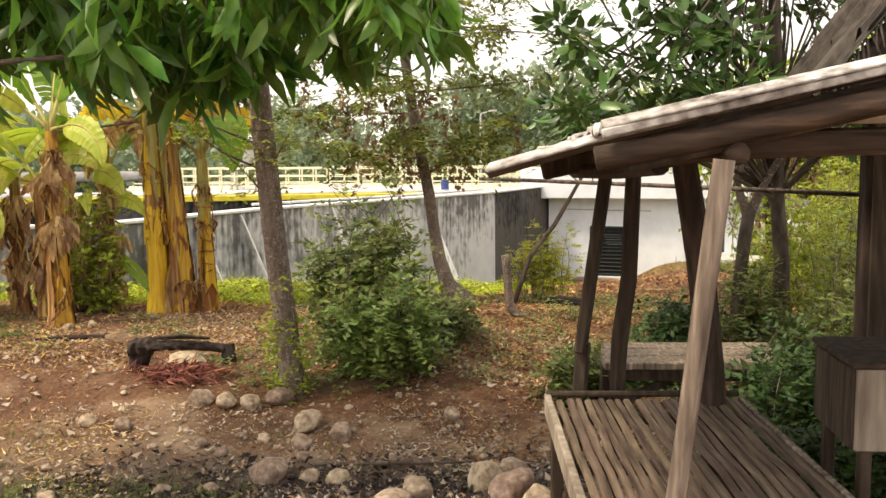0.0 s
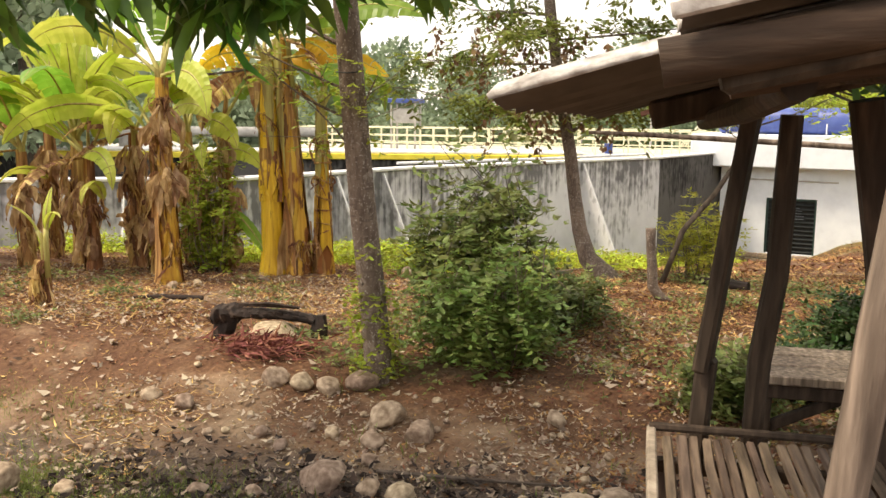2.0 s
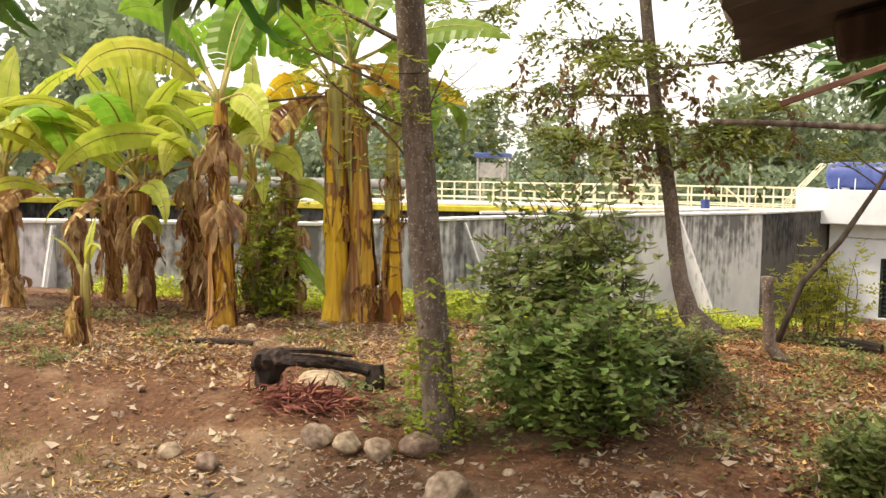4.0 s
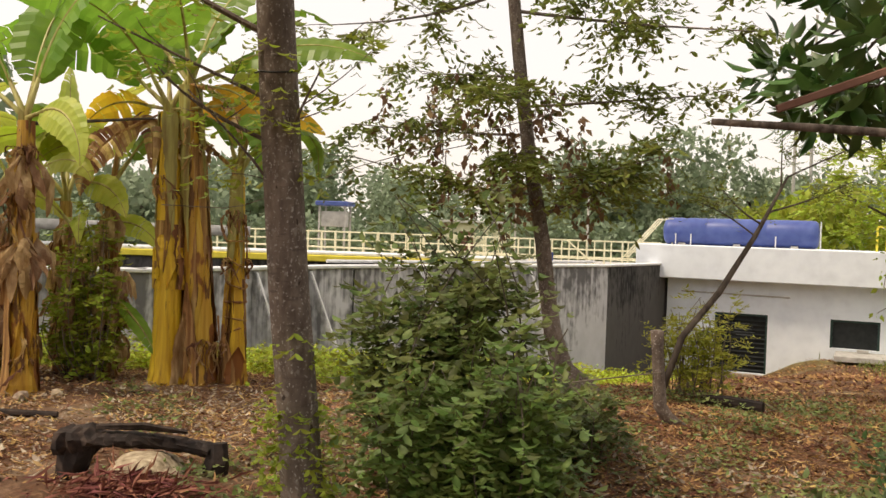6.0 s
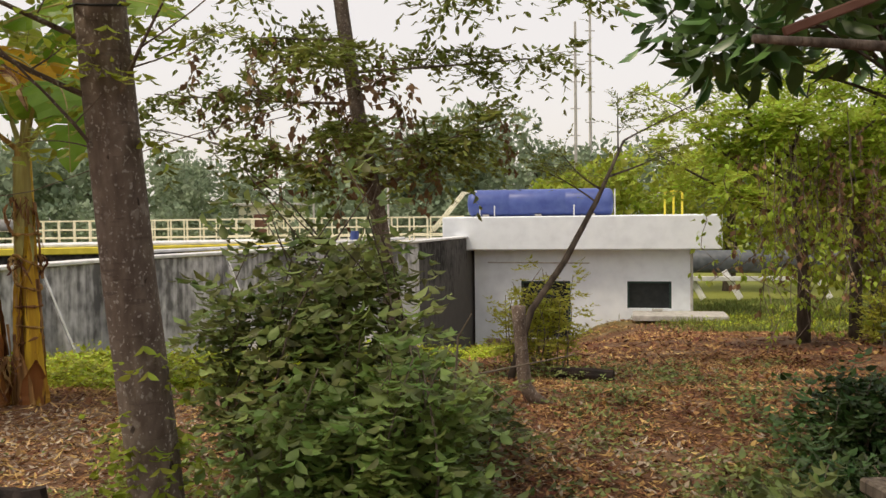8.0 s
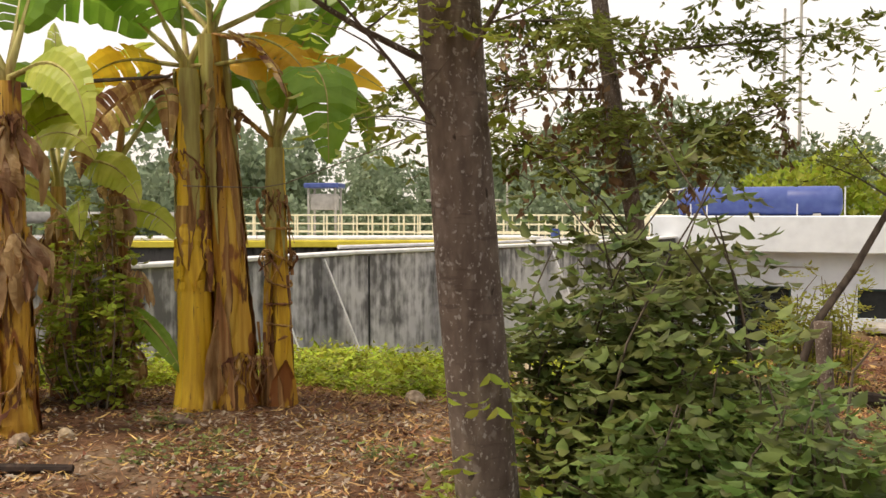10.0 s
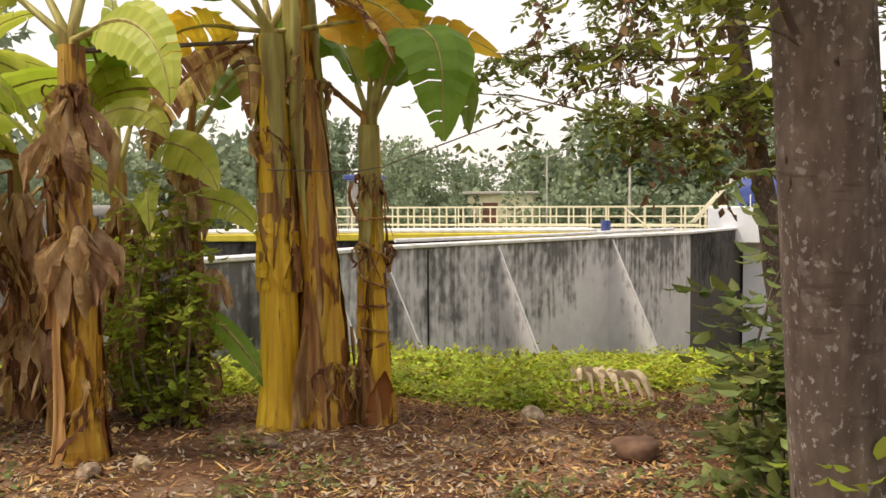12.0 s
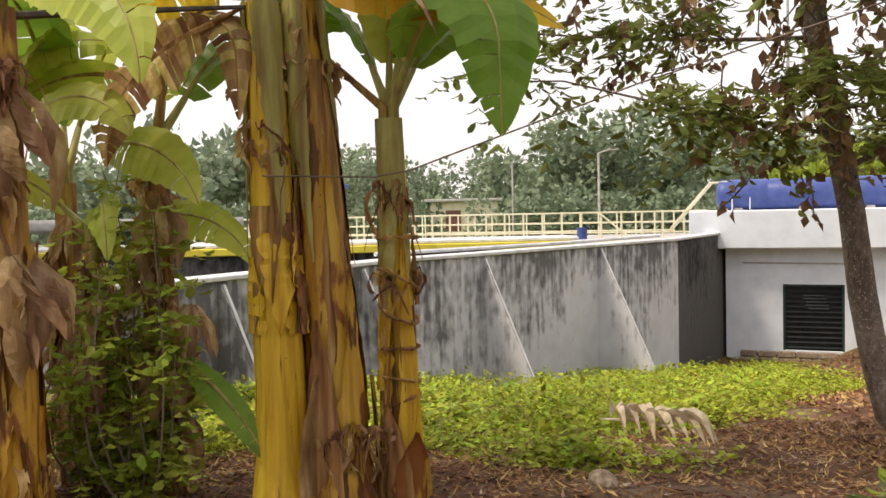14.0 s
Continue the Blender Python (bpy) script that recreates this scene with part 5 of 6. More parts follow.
def hanging_dead(rnd, x, y, z, az, length, width):
    """A dead leaf that hangs down along the stem: a shrivelled twisted blade and many torn strips."""
    s = Shape()
    n = 12
    for k in range(rnd.randint(7, 11)):
        wide = k < 2
        a = math.radians(az + rnd.uniform(-55, 55))
        out, sd = Vector((math.cos(a), math.sin(a), 0)), Vector((-math.sin(a), math.cos(a), 0))
        L = length * rnd.uniform(0.45, 1.15)
        W = width * (rnd.uniform(0.22, 0.42) if wide else rnd.uniform(0.04, 0.13))
        off, bow, sway = rnd.uniform(-0.4, 0.4) * width, rnd.uniform(0.01, 0.09), rnd.uniform(-0.12, 0.12)
        ph, turn, cols = rnd.uniform(0, 6), rnd.uniform(-2.2, 2.2), 5 if wide else 3
        vs = []
        for i in range(n + 1):
            u = i / n
            c = Vector((x, y, z)) + out * (0.06 + bow * math.sin(math.pi * min(1, u * 1.1))) + sd * (off * u + sway * u * u + 0.012 * math.sin(ph + 9 * u)) + Vector((0, 0, 0.05 * math.sin(math.pi * u) - L * u))
            w = W * (0.35 + 0.65 * math.sin(math.pi * min(0.9, 0.15 + u * 0.8))) * rnd.uniform(0.45, 1.25) * (1 - 0.85 * u ** 4)
            ang = 0.4 * math.sin(ph) + turn * u
            d = sd * math.cos(ang) + out * math.sin(ang)
            nor = out * math.cos(ang) - sd * math.sin(ang)
            for q in range(cols):
                e = 2 * q / (cols - 1) - 1
                vs.append(c + d * (e * w * 0.5) + nor * ((0.35 * abs(e) + 0.18 * math.sin(ph + 11 * u + 2.6 * q)) * w) + Vector((0, 0, rnd.uniform(-0.03, 0.015) * abs(e))))
        s.add(vs, [(i * cols + q, i * cols + q + 1, (i + 1) * cols + q + 1, (i + 1) * cols + q) for i in range(n) for q in range(cols - 1) if not (wide and q in (0, 3) and rnd.random() < 0.3)])
    return s


def dead_sheet(rnd, x, y, z, az, length, width):
    """A papery dead leaf hanging from the stem: creased lengthwise, split into tatters with a ragged foot."""
    s = Shape()
    a = math.radians(az)
    out, sd = Vector((math.cos(a), math.sin(a), 0)), Vector((-math.sin(a), math.cos(a), 0))
    n, tatters = 10, rnd.randint(4, 6)
    skew, ph = rnd.uniform(-0.3, 0.3), rnd.uniform(0, 6)
    for k in range(tatters):
        e0, e1 = 2 * k / tatters - 1, 2 * (k + 1) / tatters - 1
        L, split = length * rnd.uniform(0.55, 1.05), rnd.uniform(0.25, 0.6)
        swing, roll = rnd.uniform(-0.10, 0.10), rnd.uniform(-0.7, 0.7)
        vs = []
        for i in range(n + 1):
            u = i / n
            w = width * (0.3 + 0.7 * min(1, u * 2.4)) * 0.5
            free = max(0, u - split)
            thin = 1 - 0.9 * max(0, (u - 0.7) / 0.3) ** 1.5
            for q in range(3):
                e = e0 + (e1 - e0) * (0.5 + (q / 2 - 0.5) * thin * rnd.uniform(0.8, 1.1))
                fold = 0.028 * math.sin(ph + 5.2 * e + 1.5 * u) + 0.012 * math.sin(13 * e + 7 * u + ph) + (q - 1) * 0.05 * roll * free
                vs.append(Vector((x, y, z)) + out * (0.09 + 0.08 * math.sin(2.0 * u) + fold * (0.5 + u) + 0.06 * roll * free) + sd * (e * w + skew * u * width * 0.5 + swing * free) + Vector((0, 0, -L * u + rnd.uniform(-0.008, 0.008))))
        s.add(vs, [(i * 3 + q, i * 3 + q + 1, (i + 1) * 3 + q + 1, (i + 1) * 3 + q) for i in range(n) for q in range(2)])
    return s


def banana(place, height, r, leaves, seed, label, stem=BAN_STEM, lean=(0, 0), dead=5, sheaths=6, bare=False, dead_low=0.2, upper=None, dead_len=1.0, clean=0.0):
    """clean: the share of the height below which no dry sheath clings; leaves: (azimuth, elevation, length, width, droop, material, torn)."""
    rnd = random.Random(seed)
    g = on_ground(*place)
    t = thing("banana_plant", g, label, "banana plant", "banana grove")
    n = 28
    pts = [Vector((g.x + lean[0] * (i / n) ** 1.3, g.y + lean[1] * (i / n), g.z - 0.05 + (height + 0.05) * i / n)) for i in range(n + 1)]
    rad = [r * (1.10 - 0.42 * (i / n)) * (1 + 0.30 * max(0, 1 - i / 5) ** 2) for i in range(n + 1)]
    wraps = [(rnd.uniform(0, 6.28), rnd.uniform(-0.5, 0.5), rnd.uniform(0.05, 0.10)) for _ in range(4)]
    body, sides = Shape(), 44
    vs = []
    for i in range(n + 1):
        for k in range(sides):
            w = 2 * math.pi * k / sides
            q = 1 + 0.012 * rnd.uniform(-1, 1)
            for a0, turn, step in wraps:
                ph = ((w - a0 - turn * i / n) % (2 * math.pi)) / (2 * math.pi)
                q += step * (max(0.0, 1 - ph * 2.2) - 0.23)
            vs.append(pts[i] + Vector((math.cos(w), math.sin(w), 0)) * (rad[i] * q))
    body.add(vs, [(i * sides + k, i * sides + (k + 1) % sides, (i + 1) * sides + (k + 1) % sides, (i + 1) * sides + k) for i in range(n) for k in range(sides)] + [tuple(range(n * sides, (n + 1) * sides))])
    part("pseudostem", body, stem, t, smooth=False)
    # dry sheaths wrapped round the stem
    for k in range(sheaths + (5 if upper else 0)):
        s = Shape()
        hang = k % 2 == 1 or k >= sheaths
        green = k >= sheaths
        if green:
            i0, i1 = rnd.uniform(0.45, 0.7), 1.0
        elif hang:
            i1 = rnd.uniform(0.45, 0.95)
            i0 = max(0.02, clean, i1 - rnd.uniform(0.25, 0.55))
        else:
            i0, i1 = clean, max(clean + 0.15, rnd.uniform(0.3, 0.85))
        a0, span = rnd.uniform(0, 6.28), rnd.uniform(0.7, 1.9)
        m, c = 16, 6
        bias = rnd.uniform(-0.6, 0.6)
        curl = 0.0 if green else rnd.uniform(0.0, 0.028)
        edge = [rnd.uniform(0.72, 1.1) for _ in range(17)]
        vs = []
        for i in range(m + 1):
            u = i0 + (i1 - i0) * i / m
            q = u * n
            j = min(int(q), n - 1)
            cen = pts[j].lerp(pts[j + 1], q - j)
            f = 1 - i / m if hang else i / m
            taper = max(0.04, 1 - f ** 1.6)
            rr = (rad[j] + (rad[j + 1] - rad[j]) * (q - j)) * 1.06 + 0.0008 * k + rnd.uniform(0, 0.006) + (0.05 * max(0, f - 0.8) if not green else 0)
            for w in range(c + 1):
                an = a0 + bias * f + span * (w / c - 0.5) * taper * edge[i] + rnd.uniform(-0.03, 0.03)
                lift = rr + curl * abs(2 * w / c - 1) ** 3 * (0.3 + f)
                vs.append(cen + Vector((math.cos(an) * lift, math.sin(an) * lift, 0)))
        s.add(vs, [(i * (c + 1) + w, i * (c + 1) + w + 1, (i + 1) * (c + 1) + w + 1, (i + 1) * (c + 1) + w) for i in range(m) for w in range(c)])
        part("sheath", s, BAN_GREEN if green else BAN_SHEATH if k % 3 else stem, t, "" if green else "peeling brown sheath" if k % 3 else "", smooth=False)
    top = pts[-1]
    for az, el, L, W, droop, mat, torn, *tw in leaves:
        if mat is BAN_LIME and el > 30:
            el, droop, L = min(84, el + 4), droop * 1.0, L * 0.84
        W *= 0.95 if mat is BAN_LIME else 1.2
        pet = 0.16 * L + 0.12
        d = Vector((math.cos(math.radians(az)) * math.cos(math.radians(el)), math.sin(math.radians(az)) * math.cos(math.radians(el)), math.sin(math.radians(el))))
        start = top + d * pet
        ps = Shape().tube([top - Vector((0, 0, 0.35)) + Vector((d.x, d.y, 0)) * 0.04, top + d * 0.05 + Vector((0, 0, 0.02)), start], [0.034, 0.028, 0.018], 7)
        blade, rib, _ = banana_blade(start, az, el, L, W, droop, rnd, torn, 1.0, tw[0] if tw else None)
        lf = part("leaf", blade, mat, t)
        part("petiole", ps, BAN_GREEN if mat is not BAN_DEAD else BAN_SHEATH, lf, smooth=True)
        part("midrib", rib, BAN_GREEN if mat is not BAN_DEAD else BAN_SHEATH, lf)
    for k in range(dead):
        z = g.z + height * rnd.uniform(dead_low + 0.25, 0.92)
        u = (z - g.z) / height * n
        j = min(int(u), n - 1)
        c = pts[j].lerp(pts[j + 1], u - j)
        sheet = k % 5 < 2 and dead > 6
        if sheet and z - g.z > 0.3:
            part("dead_leaf", dead_sheet(rnd, c.x, c.y, z, rnd.uniform(190, 350), min(rnd.uniform(0.25, 0.55), z - g.z - 0.08), rnd.uniform(0.2, 0.42)), BAN_TAN, t, "pale tan dead leaf sheet")
            continue
        part("dead_leaf", hanging_dead(rnd, c.x, c.y, z, rnd.uniform(180, 360), rnd.uniform(0.4, 0.95) * dead_len, rnd.uniform(0.2, 0.42) * (0.5 + 0.5 * dead_len)), BAN_DEAD, t, "brown crumpled dead leaf")
    return t


Y, G, M, D = BAN_YELLOW, BAN_LEAF, BAN_LIME, BAN_DEAD
golden = banana((-3.62, 10.78), 2.45, 0.124, [(230, 60, 1.5, 0.5, 95, G, 0.3), (190, 45, 1.6, 0.5, 90, G, 0.3, 40), (20, 65, 1.6, 0.5, 100, G, 0.3), (120, 60, 1.5, 0.5, 80, G, 0.3), (0, 8, 1.2, 0.30, 45, Y, 0.25, 50), (160, 15, 0.9, 0.28, 60, Y, 0.3, 45), (210, -25, 0.9, 0.3, 70, D, 0.5)],
       101, "thick banana stem with a smooth golden-yellow base", lean=(-0.06, 0.05), dead=3, sheaths=13, dead_low=0.35, upper=BAN_GREEN, dead_len=0.4, clean=0.36)
brown = banana((-3.36, 10.9), 2.7, 0.124, [(355, 25, 1.5, 0.36, 55, G, 0.12, 40), (165, 48, 1.6, 0.5, 90, G, 0.3, -45), (280, 60, 1.5, 0.5, 100, G, 0.35), (60, 70, 1.5, 0.5, 70, G, 0.2), (340, -5, 0.8, 0.26, 70, Y, 0.4, 45), (320, -10, 0.9, 0.26, 60, D, 0.5)],
       102, "tall banana stem wrapped in brown peeling sheaths", stem=BAN_BROWN_STEM, lean=(-0.16, 0.0), dead=3, sheaths=18, dead_low=0.3, upper=BAN_GREEN, dead_len=0.4)
slim = banana((-3.055, 10.95), 1.9, 0.084, [(308, 55, 1.35, 0.43, 225, G, 0.1, 12), (50, 58, 1.2, 0.4, 200, G, 0.12, 10), (25, 80, 1.2, 0.36, 60, G, 0.2, 40), (150, 68, 1.1, 0.4, 110, G, 0.3), (95, 80, 1.2, 0.36, 40, M, 0.2), (200, 45, 0.8, 0.22, 130, D, 0.5)],
       103, "slim banana stem with dried twine-like vines round it", lean=(-0.04, 0.1), dead=4, sheaths=13, dead_low=0.25, upper=BAN_GREEN, dead_len=0.4)
banana((-4.42, 9.8), 2.2, 0.10, [(200, 40, 1.6, 0.45, 110, M, 0.15, 40), (170, 62, 1.5, 0.5, 80, G, 0.2, 45), (95, 72, 1.4, 0.45, 60, G, 0.2), (325, 10, 0.95, 0.34, 100, M, 0.15, 60), (10, 75, 1.5, 0.42, 60, G, 0.25, 45)],
       104, "banana plant with a ragged brown stem and bright upright leaves", stem=BAN_BROWN_STEM, dead=13, sheaths=16, dead_low=-0.15, dead_len=0.5)
hung = banana((-4.30, 11.0), 1.8, 0.075, [(20, 60, 1.1, 0.34, 90, G, 0.3, 45), (330, 80, 1.15, 0.18, 260, D, 0.6), (80, 70, 1.0, 0.3, 60, M, 0.3)],
       105, "thin banana stem with climbing leaves and hanging dead leaves", stem=BAN_SHEATH, dead=16, sheaths=9, dead_low=-0.15, dead_len=0.6)
for root, az, el, ln_, wd, dr, mt, tw in (((-4.12, 10.8, 0.36), 345, -35, 0.7, 0.15, 28, BAN_LEAF, 65), ((-4.5, 10.85, 1.42), 330, 5, 0.8, 0.28, 70, BAN_LIME, 60), ((-4.35, 10.9, 1.75), 170, 15, 0.8, 0.24, 60, BAN_LIME, 50)):
    blade, rib, _ = banana_blade(root, az, el, ln_, wd, dr, random.Random(7), 0.12, 1.0, tw)
    lf = part("leaf", blade, mt, hung)
    part("midrib", rib, BAN_GREEN, lf)
for x_, y_, z_, az in ((-4.28, 10.9, 0.55, 262), (-4.12, 10.95, 0.62, 285), (-4.45, 10.85, 0.72, 250), (-4.2, 10.9, 0.32, 275), (-4.5, 10.8, 0.42, 255)):
    part("dead_leaf", dead_sheet(random.Random(int(az)), x_, y_, z_, az, 0.36, 0.25), BAN_TAN, hung, "pale tan dead leaf sheet")
lime = [(200, 50, 1.8, 0.34, 85, M, 0.12, 35), (235, 42, 1.7, 0.34, 95, M, 0.15, -20), (160, 64, 1.7, 0.32, 60, M, 0.12, 45), (120, 74, 1.6, 0.30, 45, M, 0.1, 40), (60, 70, 1.6, 0.32, 60, M, 0.12, -45), (20, 50, 1.6, 0.34, 90, M, 0.15, -40), (330, 46, 1.5, 0.32, 105, M, 0.15, -30), (285, 58, 1.5, 0.32, 105, G, 0.15, 10), (95, 82, 1.4, 0.28, 25, M, 0.05, 30), (180, 35, 1.6, 0.34, 70, M, 0.15, 45), (215, 70, 1.5, 0.24, 45, M, 0.08, 30), (300, 72, 1.4, 0.24, 50, M, 0.08, -20), (150, 80, 1.5, 0.22, 30, M, 0.05, 40), (250, 78, 1.4, 0.22, 35, M, 0.05, 10), (345, 66, 1.4, 0.24, 60, M, 0.1, -35)]
lush = banana((-6.1, 10.7), 1.5, 0.10, lime, 106, "lush banana plant with lime-green arching leaves", stem=BAN_SHEATH, dead=9, sheaths=6, dead_low=-0.1)
for root, az, el, ln_, wd, dr, tw in (((-5.25, 10.2, 1.55), 205, 12, 1.35, 0.32, 75, 60), ((-5.6, 10.1, 1.0), 330, 25, 0.9, 0.2, 130, 40), ((-6.0, 10.0, 0.75), 250, 40, 0.9, 0.18, 150, 30), ((-6.6, 10.0, 0.9), 200, 40, 1.0, 0.2, 120, 40), ((-5.5, 10.3, 0.5), 280, 60, 0.8, 0.16, 150, 20)):
    blade, rib, _ = banana_blade(root, az, el, ln_, wd, dr, random.Random(8), 0.12, 1.0, tw)
    lf = part("leaf", blade, BAN_LIME, lush)
    part("midrib", rib, BAN_GREEN, lf)
banana((-7.4, 10.2), 1.5, 0.10, lime[:8], 107, "banana plant with drooping lime-green leaves", stem=BAN_SHEATH, dead=9, sheaths=6, dead_low=-0.1, lean=(-0.1, 0))
banana((-5.35, 10.75), 1.6, 0.085, [(20, 60, 1.3, 0.4, 95, M, 0.15, 40), (150, 62, 1.3, 0.4, 80, G, 0.2, 40), (290, 25, 1.1, 0.34, 90, M, 0.2), (240, -10, 0.9, 0.3, 70, D, 0.5)], 108, "banana plant smothered in hanging dry leaves", stem=BAN_SHEATH, dead=11, sheaths=6, dead_low=-0.15)
banana((-4.9, 10.45), 1.6, 0.08, [(350, 45, 0.9, 0.3, 120, M, 0.2, 45), (80, 65, 1.1, 0.36, 70, M, 0.2), (200, 20, 0.9, 0.3, 80, D, 0.5), (170, 55, 1.2, 0.4, 90, M, 0.15, 40)], 109, "banana plant smothered in hanging dry leaves", stem=BAN_SHEATH, dead=11, sheaths=6, dead_low=-0.15)
for k, (x, y, hh) in enumerate(((-5.7, 10.35, 1.3), (-6.7, 10.5, 1.4), (-6.9, 11.3, 1.8), (-8.2, 10.9, 1.7), (-5.0, 11.4, 1.7), (-8.9, 10.0, 1.4))):
    banana((x, y), hh, 0.08, [lime[(k + j * 3) % 10] for j in range(4)] + [(250 - 20 * k, 0, 0.9, 0.3, 80, D, 0.5)], 140 + k, "banana plant with lime leaves above a skirt of dry ones", stem=BAN_SHEATH, dead=8, sheaths=5, dead_low=-0.15)
banana((-5.0, 8.55), 0.55, 0.045, [(200, 65, 0.45, 0.1, 60, M, 0.05), (330, 70, 0.5, 0.09, 120, M, 0.05), (90, 80, 0.5, 0.1, 30, M, 0.05)], 110, "young banana sucker with narrow yellow-green leaves", stem=BAN_SHEATH, dead=3, sheaths=3, dead_low=0.0)
banana((-4.72, 11.15), 1.35, 0.07, [(350, 20, 0.8, 0.25, 90, M, 0.15, 60), (170, 40, 0.9, 0.28, 80, M, 0.15, 50), (300, 30, 0.7, 0.22, 120, M, 0.15, 40)], 111, "short banana plant hung with tan dead leaves", stem=BAN_SHEATH, dead=11, sheaths=6, dead_low=-0.1)
shrub("climbing_vine", "leafy green vine tangled in the dead banana leaves", (-4.62, 10.95), 0.22, 0.2, 1.25, 12, 14, 0.075, 0.7, BRIGHT_LEAF, 121, 0.15, 3, 0.4, 0.9)
climb = shrub("climbing_vine", "climbing vine with bright green leaves between the banana stems", (-4.35, 10.7), 0.28, 0.25, 1.75, 16, 18, 0.075, 0.7, BRIGHT_LEAF, 120, 0.15, 3, 0.4, 0.9)
br = thing("dead_branch", (-4.2, 10.3, 1.9), "thin dark branch lodged between the banana stems", "branch")
part("stick", Shape().tube([(-4.5, 9.85, 1.84), (-4.1, 10.1, 1.9), (-3.65, 10.45, 1.98)], [0.018, 0.014, 0.01], 6, 0.1), DARK_BARK, br)
ln1 = thing("twine", (-2.4, 10, 1.4), "thin slack twine tied round the banana stems", "twine")
part("line", Shape().tube([(-3.65, 10.65, 1.24), (-3.15, 10.84, 1.23), (-2.98, 10.88, 1.26), (-1.9, 10.7, 1.62), (-0.2, 10.9, 2.15)], 0.004, 4), TWIG, ln1)


def foot_sheath(place, r, az, z0, z1, span, mat, flare, seed):
    """A dry sheath that clings round the foot of a stem, its pointed tip curling outwards."""
    rnd = random.Random(seed)
    s, m, c = Shape(), 12, 6
    vs = []
    for i in range(m + 1):
        u = i / m
        z = z0 + (z1 - z0) * u
        half = math.radians(span) * 0.5 * max(0.06, 1 - u ** 2.2) * rnd.uniform(0.9, 1.08)
        for w in range(c + 1):
            e = 2 * w / c - 1
            a = math.radians(az) + e * half
            rr = r * (1.25 - 0.18 * u) + flare * u ** 4 + 0.02 * abs(e) ** 3
            vs.append((place[0] + math.cos(a) * rr, place[1] + math.sin(a) * rr, z - 0.03 * flare * 10 * max(0, u - 0.92)))
    return s.add(vs, [(i * (c + 1) + w, i * (c + 1) + w + 1, (i + 1) * (c + 1) + w + 1, (i + 1) * (c + 1) + w) for i in range(m) for w in range(c)])


foot_z = gz(-3.4, 10.7) - 0.02
for place, r, az, z1, span, mat, flare, owner in (((-3.62, 10.78), 0.135, 335, 0.29, 60, BAN_TAN, 0.06, golden), ((-3.36, 10.9), 0.135, 300, 0.05, 95, BAN_BROWN_STEM, 0.02, brown), ((-3.36, 10.9), 0.14, 250, 0.55, 70, BAN_SHEATH, 0.03, brown),
                                                  ((-3.055, 10.95), 0.10, 250, 0.12, 100, BAN_SHEATH, 0.03, slim), ((-3.055, 10.95), 0.105, 305, -0.02, 110, BAN_BROWN_STEM, 0.03, slim), ((-3.055, 10.95), 0.11, 200, 0.25, 80, BAN_SHEATH, 0.02, slim)):
    part("sheath", foot_sheath(place, r, az, foot_z, z1, span, mat, flare, int(az + 100 * r)), mat, owner, "dry sheath curling off the foot")
rnd = random.Random(61)
for k in range(4):
    part("dead_leaf", hanging_dead(rnd, -3.24 + 0.05 * k - 0.1, 10.82 + 0.02 * k, -0.02 + 0.06 * rnd.random(), 250 + 18 * k, 0.30, 0.13), BAN_DEAD, brown, "shreds of dry leaf at the foot")
for k, z in enumerate((0.93, 0.72, 0.55, 0.38, 0.22, 0.10)):
    tilt = rnd.uniform(-0.07, 0.07)
    ring = [(-3.06 + 0.098 * math.cos(a), 10.975 + 0.098 * math.sin(a), z + tilt * math.sin(a + k) + rnd.uniform(-0.006, 0.006)) for a in [2 * math.pi * i / 16 for i in range(17)]]
    part("stalk_wrap", Shape().tube(ring, [0.006 + 0.004 * (i % 3) for i in range(17)], 5, 0.2, seed=k), BAN_SHEATH, slim, "dry twisted stalk wound round the stem")


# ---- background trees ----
def far_tree(x, y, h, r, seed, mat=HAZED_LEAF):
    rng = np.random.default_rng(seed)
    t = thing("distant_tree", on_ground(x, y), "hazy green broadleaf tree at the edge of the distant woods", "tree", "distant trees")
    g = gz(x, y)
    part("trunk", Shape().tube([(x, y, g - 0.2), (x + 0.2, y, g + h * 0.4), (x, y, g + h * 0.8)], [r * 0.09, r * 0.07, r * 0.03], 6), DARK_BARK, t)
    k = 34
    cen = np.stack([x + rng.normal(0, 0.48, k) * r, y + rng.normal(0, 0.48, k) * r, g + h * (0.28 + 0.68 * rng.random(k) ** 0.8)], 1)
    n = 84
    d = unit(rng.normal(0, 1, (k * n, 3)))
    base = np.repeat(cen, n, 0) + d * (r * 0.30 * rng.uniform(0.5, 1, (k * n, 1)))
    al = unit(d + rng.normal(0, 0.7, d.shape))
    sd = unit(np.cross(al, rng.normal(0, 1, al.shape)))
    ln = r * rng.uniform(0.07, 0.15, k * n)
    # the default crown colour already holds the distance haze
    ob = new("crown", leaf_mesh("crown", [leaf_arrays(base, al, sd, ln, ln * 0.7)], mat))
    ob.parent = t
    ob.matrix_parent_inverse = t.matrix_basis.inverted()


